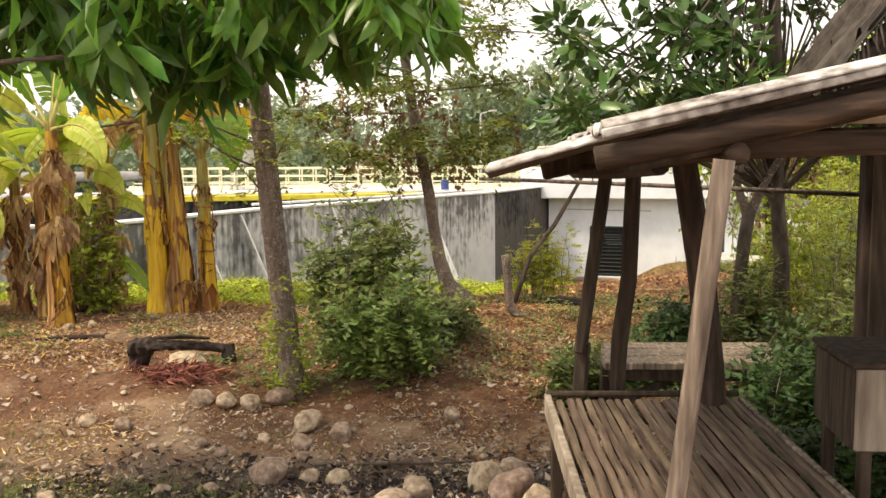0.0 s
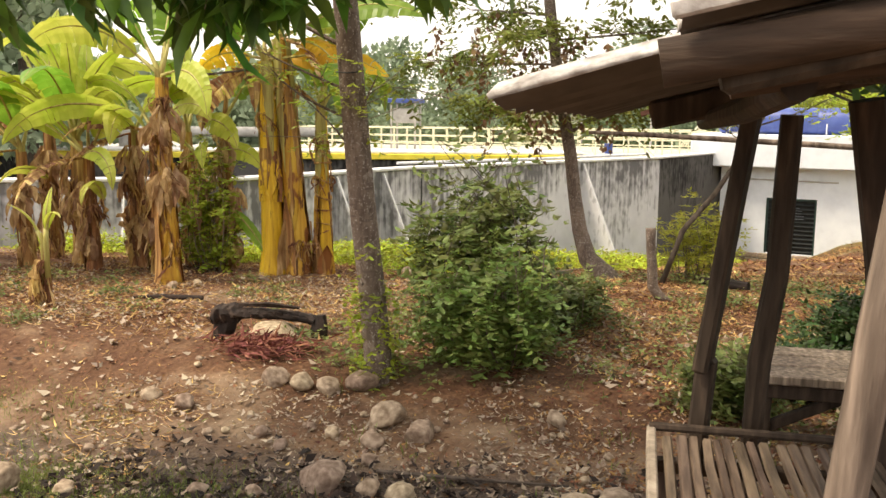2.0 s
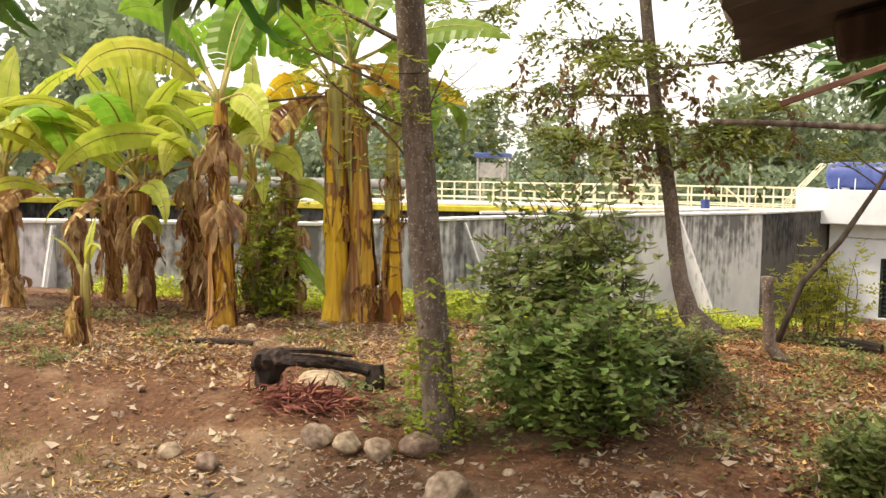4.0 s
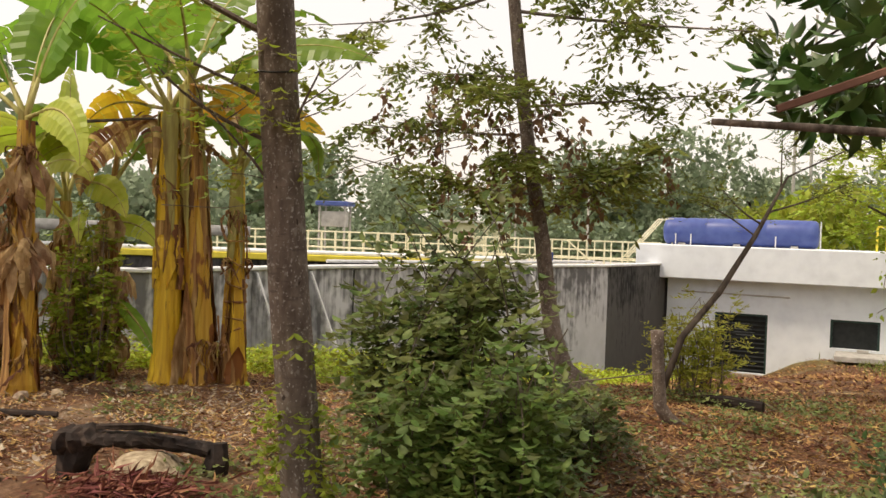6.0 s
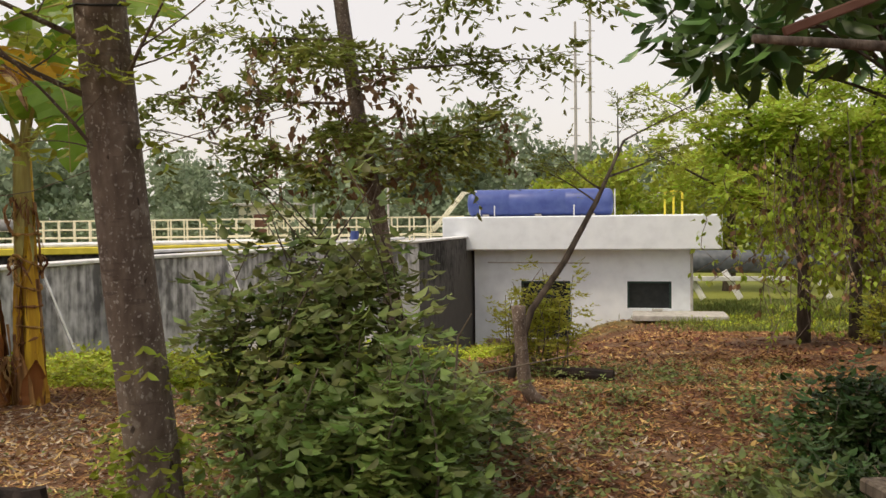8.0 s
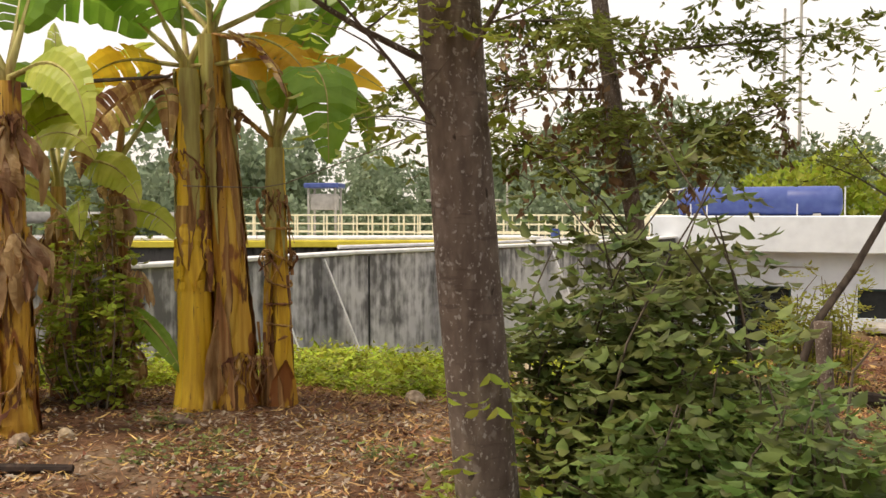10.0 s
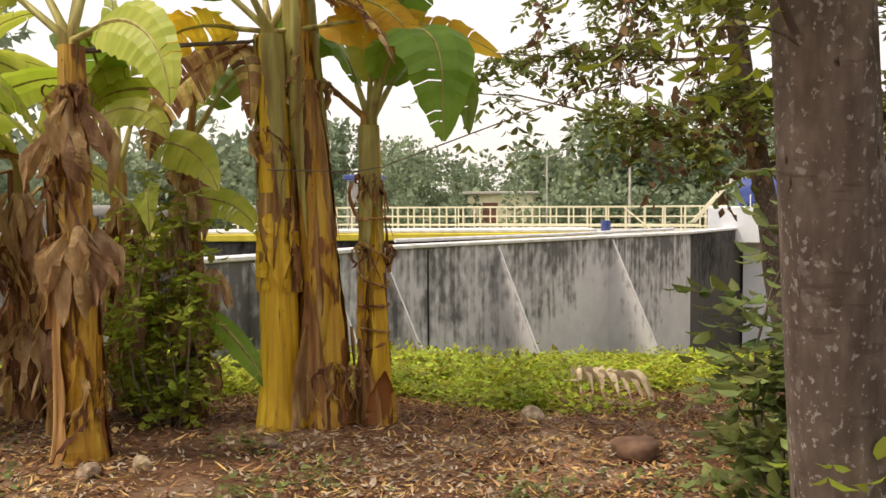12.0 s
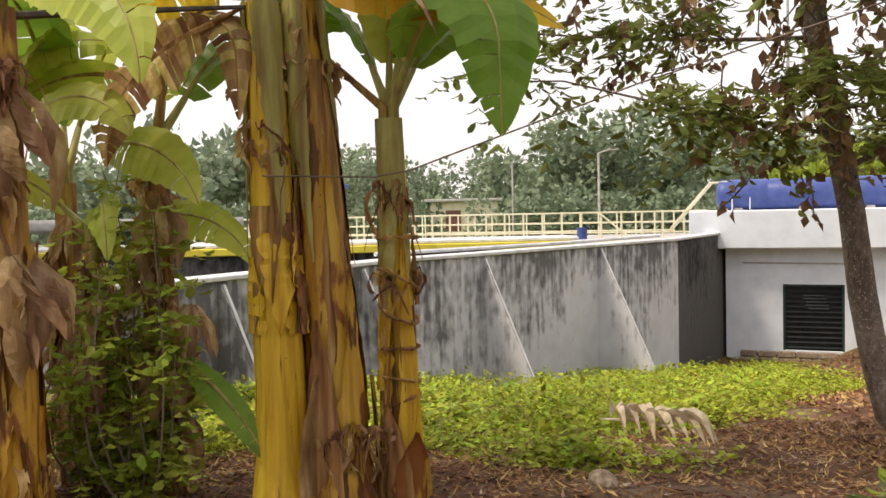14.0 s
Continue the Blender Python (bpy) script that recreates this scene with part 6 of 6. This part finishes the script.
rnd = random.Random(200)
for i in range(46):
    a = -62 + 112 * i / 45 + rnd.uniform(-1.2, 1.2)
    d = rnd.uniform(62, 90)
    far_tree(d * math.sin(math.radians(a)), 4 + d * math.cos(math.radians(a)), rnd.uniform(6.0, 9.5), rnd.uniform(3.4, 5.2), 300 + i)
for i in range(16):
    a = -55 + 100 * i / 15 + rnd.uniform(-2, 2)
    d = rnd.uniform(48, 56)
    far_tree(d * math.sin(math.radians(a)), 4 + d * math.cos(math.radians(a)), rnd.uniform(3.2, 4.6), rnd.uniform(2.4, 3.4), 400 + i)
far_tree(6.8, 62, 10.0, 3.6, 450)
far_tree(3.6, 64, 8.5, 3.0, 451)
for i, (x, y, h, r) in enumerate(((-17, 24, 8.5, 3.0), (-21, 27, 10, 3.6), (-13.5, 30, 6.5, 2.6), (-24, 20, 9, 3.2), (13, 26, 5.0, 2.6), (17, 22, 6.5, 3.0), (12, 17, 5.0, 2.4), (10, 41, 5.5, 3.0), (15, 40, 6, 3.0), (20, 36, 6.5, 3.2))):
    far_tree(x, y, h, r, 470 + i, HAZED_LEAF if x < 0 else BRIGHT_LEAF)


# ---- ground cover and small things ----
def scatter_litter(name, label, n, region, mat, size, seed, flat=0.35, lift=0.012, thin=1.0):
    rng = np.random.default_rng(seed)
    x0, x1, y0, y1 = region
    x, y = rng.uniform(x0, x1, n), rng.uniform(y0, y1, n)
    keep = noise_mask(x, y, seed)
    x, y = x[keep], y[keep]
    n = len(x)
    base = np.stack([x, y, ground_z(x, y) + lift + rng.uniform(0, 0.012, n)], 1)
    a = rng.uniform(0, 2 * np.pi, n)
    al = unit(np.stack([np.cos(a), np.sin(a), rng.normal(0.08, flat * 0.5, n)], 1))
    sd = unit(np.cross(al, np.array([0, 0, 1.0]) + rng.normal(0, flat, (n, 3))))
    ln = size * rng.uniform(0.5, 1.5, n)
    ob = new(name, leaf_mesh(name, [leaf_arrays(base, al, sd, ln, ln * thin * rng.uniform(0.12, 0.55, n).reshape(-1), 0.1)], mat))
    return tagged(ob, label, "leaf litter", kind="stuff")


def noise_mask(x, y, seed, cut=0.0):
    return (np.sin(x * 1.7 + seed) * np.sin(y * 1.3 - seed * 2) + 0.6 * np.sin(x * 4.1 + y * 2.7 + seed) + np.random.default_rng(seed).normal(0, 0.5, len(x))) > cut - 0.45


scatter_litter("leaf_litter", "brown dry leaves strewn over the bank", 80000, (-8, 5, 8.0, 15.5), LITTER, 0.042, 1)
scatter_litter("straw_litter", "pale straw and leaf stalks strewn over the bank", 22000, (-6.5, 4.5, 7.6, 14), STRAW, 0.088, 6, thin=0.25)
scatter_litter("straw_litter", "broad curled dry leaves lying on the bank", 600, (-6.5, 4.0, 7.6, 13), STRAW, 0.075, 7, flat=0.8, lift=0.02)
scatter_litter("leaf_litter", "brown dry leaves strewn along the path", 46000, (-0.5, 4.5, 5.8, 14), LITTER, 0.04, 2)
scatter_litter("leaf_litter", "scattered dry leaves on the trodden earth", 16000, (-7, 1.4, 2.5, 8.5), LITTER, 0.032, 3)
scatter_litter("leaf_litter", "pale dry leaves and chips on the ground", 9000, (-6, 4, 3.0, 14), PALE_LITTER, 0.042, 4)
scatter_litter("leaf_litter", "pale curled leaves trodden into the path", 2600, (-0.4, 2.3, 5.6, 9.6), PALE_LITTER, 0.055, 10, flat=0.6)
scatter_litter("leaf_litter", "pale leaf scraps before the banana grove", 7000, (-7.5, -1.2, 7.8, 10.6), PALE_LITTER, 0.04, 12, flat=0.5)
scatter_litter("leaf_litter", "dry leaves on the slope before the pump house", 36000, (0.5, 11, 13, 31.5), LITTER, 0.09, 5)


scatter_litter("straw_litter", "trampled pale straw on the trodden earth", 1900, (-4.8, -2.2, 5.3, 6.8), STRAW, 0.075, 8, thin=0.25)
scatter_litter("gravel_chips", "pale stone chips and scraps on the damp earth", 4600, (-3.2, 0.6, 5.0, 6.9), PALE_LITTER, 0.034, 9, flat=0.8)


def dark_scraps():
    rng = np.random.default_rng(91)
    n = 2600
    x, y = rng.uniform(-2.6, 1.0, n), rng.normal(5.35, 0.33, n)
    base = np.stack([x, y, ground_z(x, y) + rng.uniform(0.008, 0.03, n)], 1)
    a = rng.uniform(0, 2 * np.pi, n)
    al = unit(np.stack([np.cos(a), np.sin(a), rng.normal(0.1, 0.25, n)], 1))
    sd = unit(np.cross(al, np.array([0, 0, 1.0]) + rng.normal(0, 0.5, (n, 3))))
    ln = rng.uniform(0.02, 0.09, n)
    ob = new("rotten_leaves", leaf_mesh("rotten_leaves", [leaf_arrays(base, al, sd, ln, ln * rng.uniform(0.2, 0.7, n), 0.1)], CHAR))
    tagged(ob, "black rotten leaves along the damp runnel", "leaf litter", kind="stuff")
    n = 700
    x, y = rng.uniform(-5, 2.4, n), rng.uniform(4.2, 8.4, n)
    base = np.stack([x, y, ground_z(x, y) + rng.uniform(0.012, 0.035, n)], 1)
    a = rng.uniform(0, 2 * np.pi, n)
    al = unit(np.stack([np.cos(a), np.sin(a), rng.normal(0.05, 0.2, n)], 1))
    sd = unit(np.cross(al, np.array([0, 0, 1.0]) + rng.normal(0, 0.4, (n, 3))))
    ln = rng.uniform(0.03, 0.10, n)
    ob = new("bleached_leaves", leaf_mesh("bleached_leaves", [leaf_arrays(base, al, sd, ln, ln * rng.uniform(0.35, 0.7, n), 0.15)], PALE_LITTER))
    tagged(ob, "larger bleached leaves lying on the bare earth", "leaf litter", kind="stuff")


dark_scraps()


def grass_tufts(name, label, spots, per, height, mat, seed, spread=0.12, width=0.05):
    rng = np.random.default_rng(seed)
    n = len(spots) * per
    c = np.repeat(np.array(spots, float), per, 0)
    x, y = c[:, 0] + rng.normal(0, spread, n), c[:, 1] + rng.normal(0, spread, n)
    base = np.stack([x, y, ground_z(x, y) - 0.005], 1)
    al = unit(np.stack([rng.normal(0, 0.45, n), rng.normal(0, 0.45, n), np.ones(n)], 1))
    sd = unit(np.cross(al, rng.normal(0, 1, al.shape)))
    ln = height * rng.uniform(0.4, 1.3, n)
    ob = new(name, leaf_mesh(name, [leaf_arrays(base, al, sd, ln, ln * width * 2, 0.25)], mat))
    return tagged(ob, label, "grass", kind="stuff")


rng = np.random.default_rng(8)
grass_tufts("grass", "short patchy grass by the runnel", [(rng.uniform(-4.2, -1.2), rng.normal(5.05, 0.25)) for _ in range(340)], 30, 0.05, GRASS, 11, 0.08)
grass_tufts("grass", "thin dry grass on the trodden earth", [(rng.uniform(-4.6, -2.4), rng.uniform(5.4, 6.7)) for _ in range(170)], 14, 0.04, GRASS, 18, 0.09)
grass_tufts("grass", "sparse grass tufts on the bare earth", [(rng.uniform(-6, 3), rng.uniform(3.5, 9.5)) for _ in range(70)], 14, 0.07, GRASS, 12, 0.08)
grass_tufts("grass", "rough grass on the slope below the pump house", [(rng.uniform(8.6, 19) + rng.uniform(-1.5, 0), rng.uniform(15, 34)) for _ in range(1700)], 12, 0.22, GRASS, 13, 0.3)


def weeds(name, label, spots, per, leaf, mat, seed, spread, height):
    rng = np.random.default_rng(seed)
    n = len(spots) * per
    c = np.repeat(np.array(spots, float), per, 0)
    x, y = c[:, 0] + rng.normal(0, spread, n), c[:, 1] + rng.normal(0, spread, n)
    p = np.stack([x, y, ground_z(x, y) + rng.uniform(0.0, 1, n) * height], 1)
    w = np.stack([rng.normal(0, 1, n), rng.normal(0, 1, n), rng.uniform(-0.2, 0.6, n)], 1)
    ob = new(name, leaf_mesh(name, [sprays(rng, p, w, leaf * 2.4, 2, leaf, 0.6, 0.2, False)], mat))
    return tagged(ob, label, "weeds", kind="stuff")


spots = []
while len(spots) < 520:
    x, y = rng.uniform(-9, 3.2), rng.uniform(11.5, 27)
    wall_y = np.interp(x, (-19.0, -6.2, -4.25, 1.7, 3.5), (9.9, 15.5, 19.55, 27.2, 31))
    if math.sin(x * 2.1 + y) + math.sin(y * 1.7 - x * 1.3) + 0.5 * math.sin(x * 5.3 - y * 3.1) < -0.7 or math.hypot(x + 1.55, y - 12.9) < 0.75:
        continue
    if y < wall_y - 0.25 and y > 11.9 + 0.8 * math.sin(x * 1.3) + max(0, (x + 1.8)) * 2.0:
        spots.append((x, y))
weeds("weeds", "bright yellow-green weeds along the foot of the tank", spots, 46, 0.07, WEED, 14, 0.2, 0.12)
weeds("weeds", "taller yellow-green weeds in clumps by the tank", spots[::4], 64, 0.085, WEED, 24, 0.16, 0.30)
weeds("weeds", "darker green weeds in clumps by the tank", spots[::13], 60, 0.075, BRIGHT_LEAF, 25, 0.15, 0.3)
weeds("weeds", "low yellow-green ground cover below the pump house", [(rng.uniform(8.4, 13.5), rng.uniform(15.5, 29)) for _ in range(260)], 36, 0.08, WEED, 19, 0.32, 0.14)
weeds("weeds", "small green weeds in the leaf litter", [(rng.uniform(-6.5, -1.0), rng.uniform(7.6, 10.4)) for _ in range(24)], 30, 0.05, SHRUB, 15, 0.12, 0.1)
weeds("weeds", "low green weeds along the path", [(rng.uniform(0.3, 3.4), rng.uniform(6.6, 12.5)) for _ in range(60)], 34, 0.055, SHRUB, 16, 0.16, 0.14)
weeds("weeds", "green weeds round the foot of the slim tree", [(-1.25 + rng.normal(0, 0.35), 7.6 + rng.normal(0, 0.3)) for _ in range(11)], 22, 0.055, SHRUB, 17, 0.1, 0.16)


def rock(place, r, seed, label, squash=0.7):
    rnd = random.Random(seed)
    bm = bmesh.new()
    bmesh.ops.create_icosphere(bm, subdivisions=3 if r > 0.045 else 2, radius=1)
    o = Vector((rnd.uniform(-50, 50), rnd.uniform(-50, 50), rnd.uniform(-50, 50)))
    ax = (rnd.uniform(0.85, 1.3), rnd.uniform(0.75, 1.1), squash * rnd.uniform(0.85, 1.15))
    for v in bm.verts:
        k = 1 + 0.30 * noise.noise(v.co * 1.1 + o) + 0.10 * noise.noise(v.co * 3.1 + o)
        v.co = Vector((v.co.x * ax[0], v.co.y * ax[1], v.co.z * ax[2])) * (r * k)
    for _ in range(9):
        d = Vector((rnd.gauss(0, 1), rnd.gauss(0, 1), rnd.gauss(0, 0.8))).normalized()
        lim = r * rnd.uniform(0.52, 0.85)
        for v in bm.verts:
            over = v.co.dot(d) - lim
            if over > 0:
                v.co -= d * over * 0.92
    me = bpy.data.meshes.new("rock")
    bm.to_mesh(me)
    bm.free()
    me.materials.append(STONE)
    me.shade_smooth()
    ob = new("rock", me)
    ob.matrix_basis = pose(place[0], place[1], gz(*place) + r * 0.45 * squash, 0, 0, rnd.uniform(0, 360))
    return tagged(ob, label, "rock", "loose rocks")


for i, (x, y, r) in enumerate(((-1.98, 6.95, 0.10), (-1.75, 6.95, 0.09), (-1.55, 6.92, 0.085), (-1.32, 7.02, 0.105), (-1.0, 6.6, 0.12), (-0.72, 6.35, 0.10), (-1.1, 5.58, 0.13), (-0.82, 5.55, 0.07), (-0.62, 5.5, 0.085), (-1.0, 6.2, 0.08), (-0.95, 5.95, 0.05), (-2.7, 4.95, 0.13), (-2.35, 5.05, 0.06), (-2.75, 6.6, 0.06), (-2.45, 6.5, 0.07), (-1.55, 6.05, 0.05), (-1.75, 6.2, 0.045), (-1.3, 6.3, 0.06), (0.34, 5.3, 0.14), (0.52, 5.55, 0.12), (0.50, 5.0, 0.15), (0.62, 4.8, 0.10), (-0.1, 5.1, 0.10), (-0.2, 4.75, 0.12), (-0.05, 4.5, 0.10), (-3.5, 10.2, 0.06), (-2.05, 11.05, 0.07), (-4.2, 9.5, 0.06), (-4.0, 9.65, 0.05), (0.1, 6.7, 0.07), (-1.45, 5.45, 0.05), (-1.75, 5.35, 0.06))):
    rock((x, y), r * 1.18, 500 + i, "rounded grey-brown rock half sunk in the earth", 0.75)
rnd = random.Random(321)
for i in range(150):
    x, y = rnd.uniform(-3.4, 0.6), rnd.gauss(5.75, 0.6)
    rock((x, y), rnd.uniform(0.015, 0.04), 600 + i, "small loose stone on the damp earth", 0.7)
mound = rock((-1.46, 10.2), 0.2, 800, "rounded reddish clod of earth among the dry leaves", 0.38)
mound.data.materials[0] = SOIL


for k, (x, y) in enumerate(((-0.85, 10.35), (-0.62, 10.6), (-0.7, 10.0), (-0.45, 10.2))):
    shrub("seedling", "broad-leaved green seedling at the edge of the bush", (x, y), 0.12, 0.12, 0.34, 7, 3, 0.17, 0.5, BRIGHT_LEAF if k % 2 else SHRUB, 860 + k, 0.08, 2, 0.25, 1.2)


def build_log():
    g = on_ground(-2.4, 7.9)
    l = thing("charred_log", g, "charred hollow log lying on a flat stone", "log")
    rl = random.Random(44)
    vs, cols, rows = [], 13, 27
    for i in range(rows):
        u = i / (rows - 1)
        c = Vector((-2.84 + 0.80 * u, 7.80 + 0.19 * u, -0.165 + 0.03 * math.sin(math.pi * u) - 0.05 * u))
        wide = 0.13 * (0.75 + 0.35 * math.sin(5 * u + 1)) * rl.uniform(0.85, 1.1)
        thick = 0.085 if u < 0.2 else 0.042
        for k in range(cols):
            w = 2 * math.pi * k / cols
            q = rl.uniform(0.82, 1.18)
            vs.append(c + Vector((0.012 * rl.uniform(-1, 1), math.cos(w) * wide * q, math.sin(w) * thick * q)))
    sl = Shape().add(vs, [(i * cols + k, i * cols + (k + 1) % cols, (i + 1) * cols + (k + 1) % cols, (i + 1) * cols + k) for i in range(rows - 1) for k in range(cols)] + [tuple(range(cols))[::-1], tuple(range((rows - 1) * cols, rows * cols))])
    part("trunk", sl, CHAR, l, "thin charred slab of hollow trunk")
    part("stub", Shape().tube([(-2.02, 7.97, -0.40), (-1.99, 7.97, -0.27), (-2.0, 7.98, -0.17)], [0.075, 0.07, 0.055], 7, 0.2, seed=5), CHAR, l)
    part("stub", Shape().tube([(-2.80, 7.80, -0.40), (-2.77, 7.80, -0.27), (-2.74, 7.82, -0.16)], [0.07, 0.09, 0.085], 8, 0.2, seed=6), CHAR, l)
    part("bark_strip", Shape().tube([(-2.66, 7.83, -0.085), (-2.4, 7.88, -0.075), (-2.16, 7.92, -0.105)], [0.02, 0.028, 0.014], 6, 0.3, seed=7), DARK_WOOD, l)
    st = rock((-2.36, 7.82), 0.24, 810, "flat pale stone under the charred log", 0.42)
    rng = np.random.default_rng(66)
    n = 750
    base = np.stack([-2.3 + rng.normal(0, 0.2, n), 7.45 + rng.normal(0, 0.1, n), np.zeros(n)], 1)
    base[:, 2] = ground_z(base[:, 0], base[:, 1]) + rng.uniform(0, 0.10, n)
    al = unit(np.stack([rng.normal(1, 0.7, n), rng.normal(0, 0.7, n), rng.normal(0.1, 0.35, n)], 1))
    sd = unit(np.cross(al, rng.normal(0, 1, al.shape)))
    ln = rng.uniform(0.06, 0.2, n)
    ob = new("dry_frond_heap", leaf_mesh("dry_frond_heap", [leaf_arrays(base, al, sd, ln, ln * 0.10)], RED_LEAF))
    tagged(ob, "small heap of red-brown dry fronds beside the charred log", "leaf litter", kind="stuff")
    b = thing("charred_log", on_ground(1.4, 12.1), "short black burnt log lying in the litter", "log")
    part("trunk", Shape().tube([on_ground(1.34, 12.3, 0.05), on_ground(1.58, 12.15, 0.07), on_ground(1.86, 12.0, 0.06)], [0.06, 0.07, 0.06], 9, 0.12), CHAR, b)
    k = thing("charred_stick", on_ground(-3.95, 8.9), "flat black stick on the bare ground", "stick")
    part("stick", Shape().tube([on_ground(-4.3, 8.9, 0.02), on_ground(-4.0, 8.95, 0.03), on_ground(-3.6, 9.0, 0.03)], [0.015, 0.03, 0.02], 7, 0.2), CHAR, k)
    k = thing("fallen_branch", on_ground(-0.4, 5.75), "long thin dark branch lying across the runnel", "branch")
    part("stick", Shape().tube([on_ground(-0.85, 5.8, 0.02), on_ground(-0.4, 5.78, 0.03), on_ground(0.25, 5.85, 0.02)], [0.014, 0.012, 0.008], 6, 0.1), DARK_BARK, k)


build_log()


def build_dry_frond():
    rnd = random.Random(9)
    d = thing("dry_banana_leaf", on_ground(-1.55, 13.0), "curled bleached banana leaf lying in the weeds", "dead leaf")
    for k in range(9):
        s = Shape()
        u0 = k / 8
        root = on_ground(-1.78 + 0.42 * u0, 13.35 - 0.5 * u0, 0.16 - 0.06 * u0)
        an = -1.35 + 0.5 * u0 + rnd.uniform(-0.15, 0.15)
        L, W = rnd.uniform(0.28, 0.45), rnd.uniform(0.07, 0.12)
        vs = []
        for i in range(8):
            u = i / 7
            c = root + Vector((math.cos(an) * L * u, math.sin(an) * L * u, 0.16 * math.sin(math.pi * u * 0.9) - 0.12 * u))
            sd = Vector((-math.sin(an), math.cos(an), 0))
            w = W * math.sin(math.pi * (0.12 + 0.85 * u))
            for q in (-1, 0, 1):
                vs.append(c + sd * (q * w * 0.5) + Vector((0, 0, (0.5 * w if q else -0.2 * w) + rnd.uniform(-0.008, 0.008))))
        s.add(vs, [(i * 3 + q, i * 3 + q + 1, i * 3 + q + 4, i * 3 + q + 3) for i in range(7) for q in range(2)])
        part("strip", s, BLEACHED, d)
    part("midrib", Shape().tube([on_ground(-1.85, 13.45, 0.12), on_ground(-1.58, 13.1, 0.14), on_ground(-1.3, 12.75, 0.06)], [0.012, 0.015, 0.01], 6), BLEACHED, d)


build_dry_frond()


# ---- far things beyond the tank ----
def lamp_post(x, y, h, label):
    t = thing("lamp_post", (x, y, 0), label, "lamp post")
    part("pole", Shape().tube([(x, y, -2.6), (x, y, h)], [0.07, 0.045], 8), CEMENT, t)
    part("arm", Shape().tube([(x, y, h), (x + 0.5, y, h + 0.15)], 0.03, 6), CEMENT, t)
    part("head", Shape().box(Matrix.Translation((x + 0.6, y, h + 0.15)), 0.4, 0.15, 0.08, 0.02), CEMENT, t)


lamp_post(0.9, 44, 3.4, "slim grey lamp post beyond the tank deck")
lamp_post(-2.7, 50, 3.4, "slim grey lamp post beyond the tank deck")
for x, y, h in ((15.0, 66, 14.5), (16.6, 68, 17.0)):
    m = thing("radio_mast", (x, y, 0), "tall thin steel mast in the distance", "mast")
    part("pole", Shape().tube([(x, y, -2.6), (x, y, h)], [0.14, 0.08], 6), CEMENT, m)
    for k in range(4):
        part("crossbar", Shape().box(Matrix.Translation((x, y, h * (0.45 + 0.13 * k))), 0.7, 0.08, 0.06), CEMENT, m)


def build_far_house():
    h = thing("distant_house", (-7, 60, -2.6), "small cream-walled house behind the railing", "house")
    part("wall", Shape().box(Matrix.Translation((-5.6, 60, -0.4)), 3.9, 3.5, 4.2, 0.03), CREAM, h)
    part("roof", Shape().box(Matrix.Translation((-5.6, 60, 1.78)), 4.5, 4.2, 0.16, 0.03), CEMENT, h)
    part("door", Shape().box(Matrix.Translation((-6.2, 58.22, 0.6)), 0.9, 0.06, 1.2, 0.01), RUST, h)
    c = thing("control_cabin", (-9.0, 37, 0), "small raised cabin with a blue roof on the tank deck", "cabin")
    part("roof", Shape().box(Matrix.Translation((-9.0, 37, 2.05)), 1.3, 1.2, 0.18, 0.03), BLUE, c, "blue roof")
    for dx in (-0.5, 0.5):
        for dy in (-0.45, 0.45):
            part("post", Shape().box(Matrix.Translation((-9.0 + dx, 37 + dy, 1.0)), 0.07, 0.07, 2.0), CEMENT, c)
    part("box", Shape().box(Matrix.Translation((-9.0, 37, 1.45)), 0.9, 0.8, 0.6, 0.02), CEMENT, c)


build_far_house()
